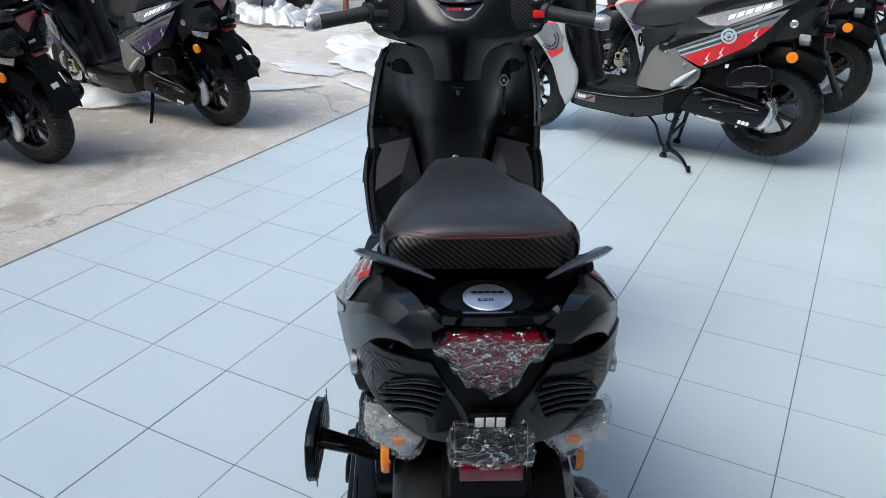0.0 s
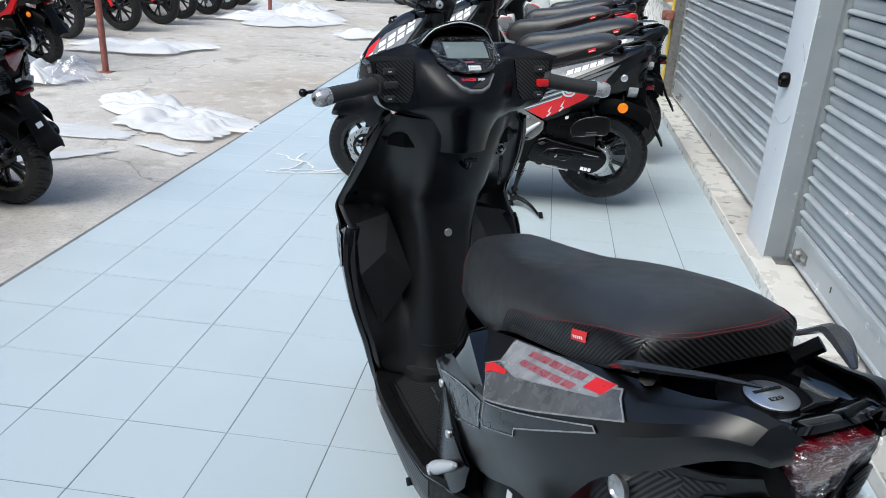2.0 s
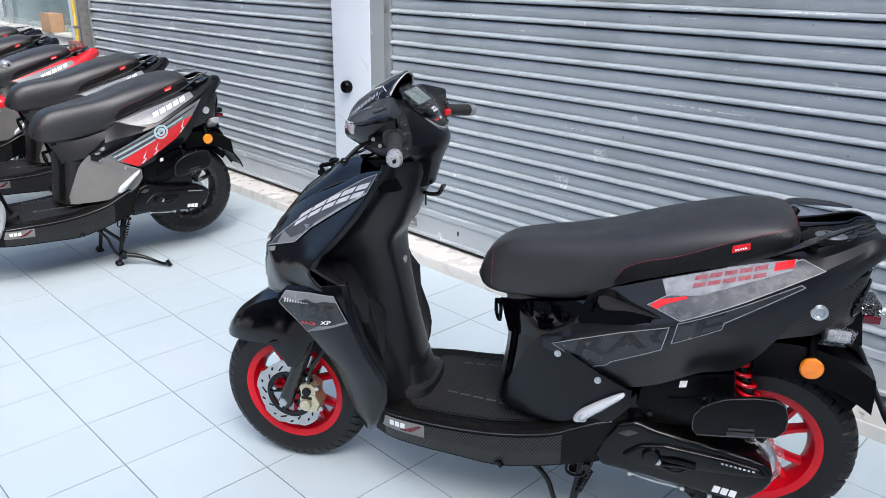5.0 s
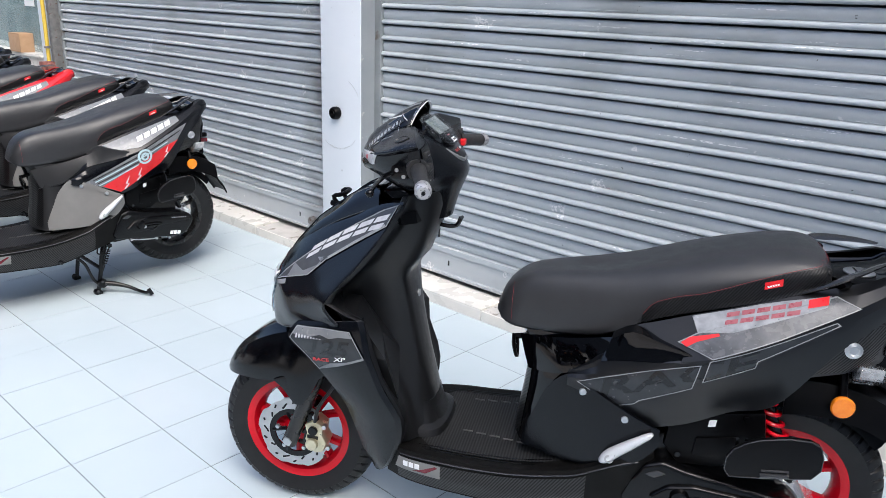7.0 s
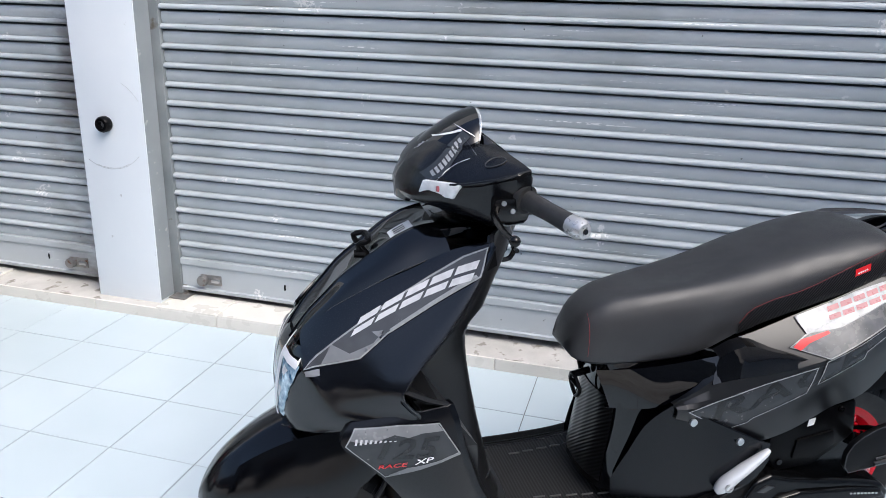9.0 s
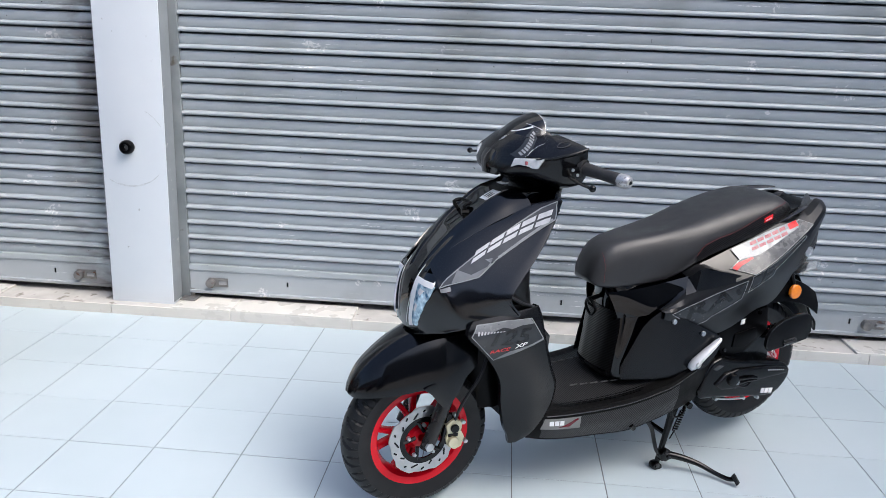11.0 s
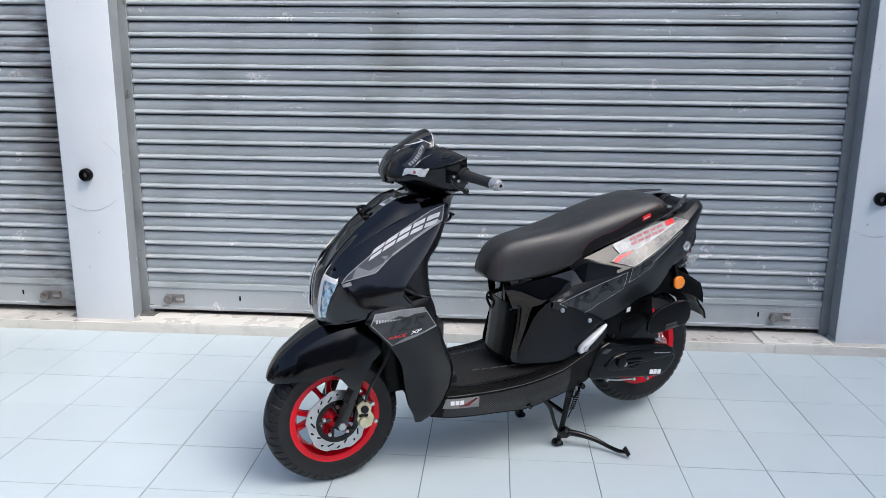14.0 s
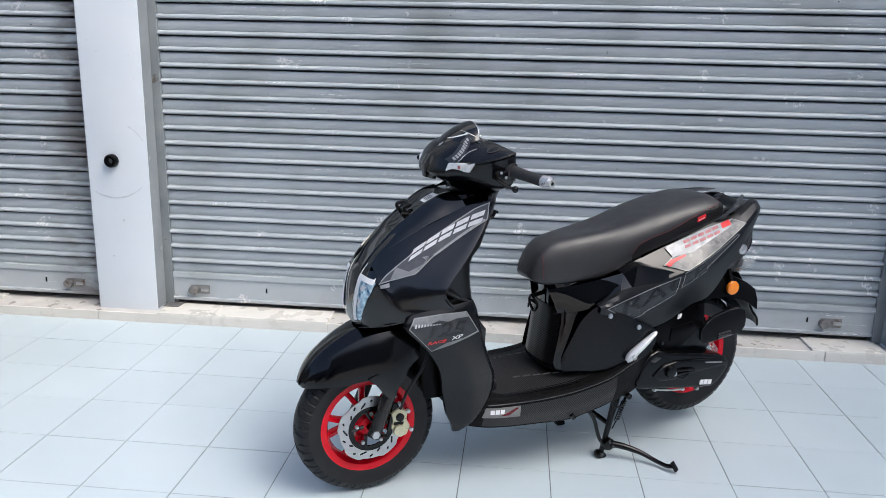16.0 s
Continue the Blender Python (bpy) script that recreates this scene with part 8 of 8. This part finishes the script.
def tile_mesh(name, sx, sy, h, mat, bev=0.0015):
    bm = box_bm((0, 0, -h), (sx, sy, 0), bev, 1)
    me = bpy.data.meshes.new(name)
    bm.to_mesh(me)
    bm.free()
    me.materials.append(mat)
    return me


face = tile_mesh("kerb_tile", 0.009, 0.5975, 0.05, M["kerb_tile"])
slab = tile_mesh("kerb_slab", 0.178, 0.5975, 0.010, M["kerb_tile"])
short = tile_mesh("kerb_slab", 0.178, 0.34, 0.010, M["kerb_tile"])
for k in range(-12, 20):
    y = 2.869 + 0.6 * k
    piece("kerb_tile", face, kerb, (KERB_X, y, 0.047))
    if k in (-1, 0) or 2 <= k < 16:
        if k == 0:
            piece("kerb_slab", tile_mesh("kerb_slab", 0.178, 0.29, 0.010, M["kerb_tile"]), kerb, (KERB_X + 0.001, y, 0.0545))
        else:
            piece("kerb_slab", slab, kerb, (KERB_X + 0.001, y, 0.0545))
piece("kerb_slab", short, kerb, (KERB_X + 0.001, -0.415, 0.0545))

J = 0.0030
tile = tile_mesh("tile", TILE - J, TILE - J, 0.008, M["tile"], 0.0005)
last = tile_mesh("tile", KERB_X - J, TILE - J, 0.008, M["tile"], 0.0005)
rest = []
rng = random.Random(4)
for i in range(-9, 1):
    for j in range(-14, 49):
        z = rng.uniform(-0.0006, 0.0004)
        if -4 <= j < 26:
            piece("tile", last if i == 0 else tile, floor, (i * TILE + J / 2, j * TILE + J / 2, z))
        else:
            rest.append((i * TILE + J / 2, j * TILE + J / 2, (KERB_X if i == 0 else TILE) - J, z))
V, F = [], []
for x, y, w, z in rest:
    o = len(V)
    V += [(x, y, z), (x + w, y, z), (x + w, y + TILE - J, z), (x, y + TILE - J, z), (x, y, z - 0.006), (x + w, y, z - 0.006), (x + w, y + TILE - J, z - 0.006), (x, y + TILE - J, z - 0.006)]
    F += [(o, o + 1, o + 2, o + 3), (o, o + 4, o + 5, o + 1), (o + 1, o + 5, o + 6, o + 2), (o + 2, o + 6, o + 7, o + 3), (o + 3, o + 7, o + 4, o)]
far_tiles = link_mesh("far_tiles", V, F, M["tile"], floor, flip_fix=False)
tagged(far_tiles, kind="stuff")
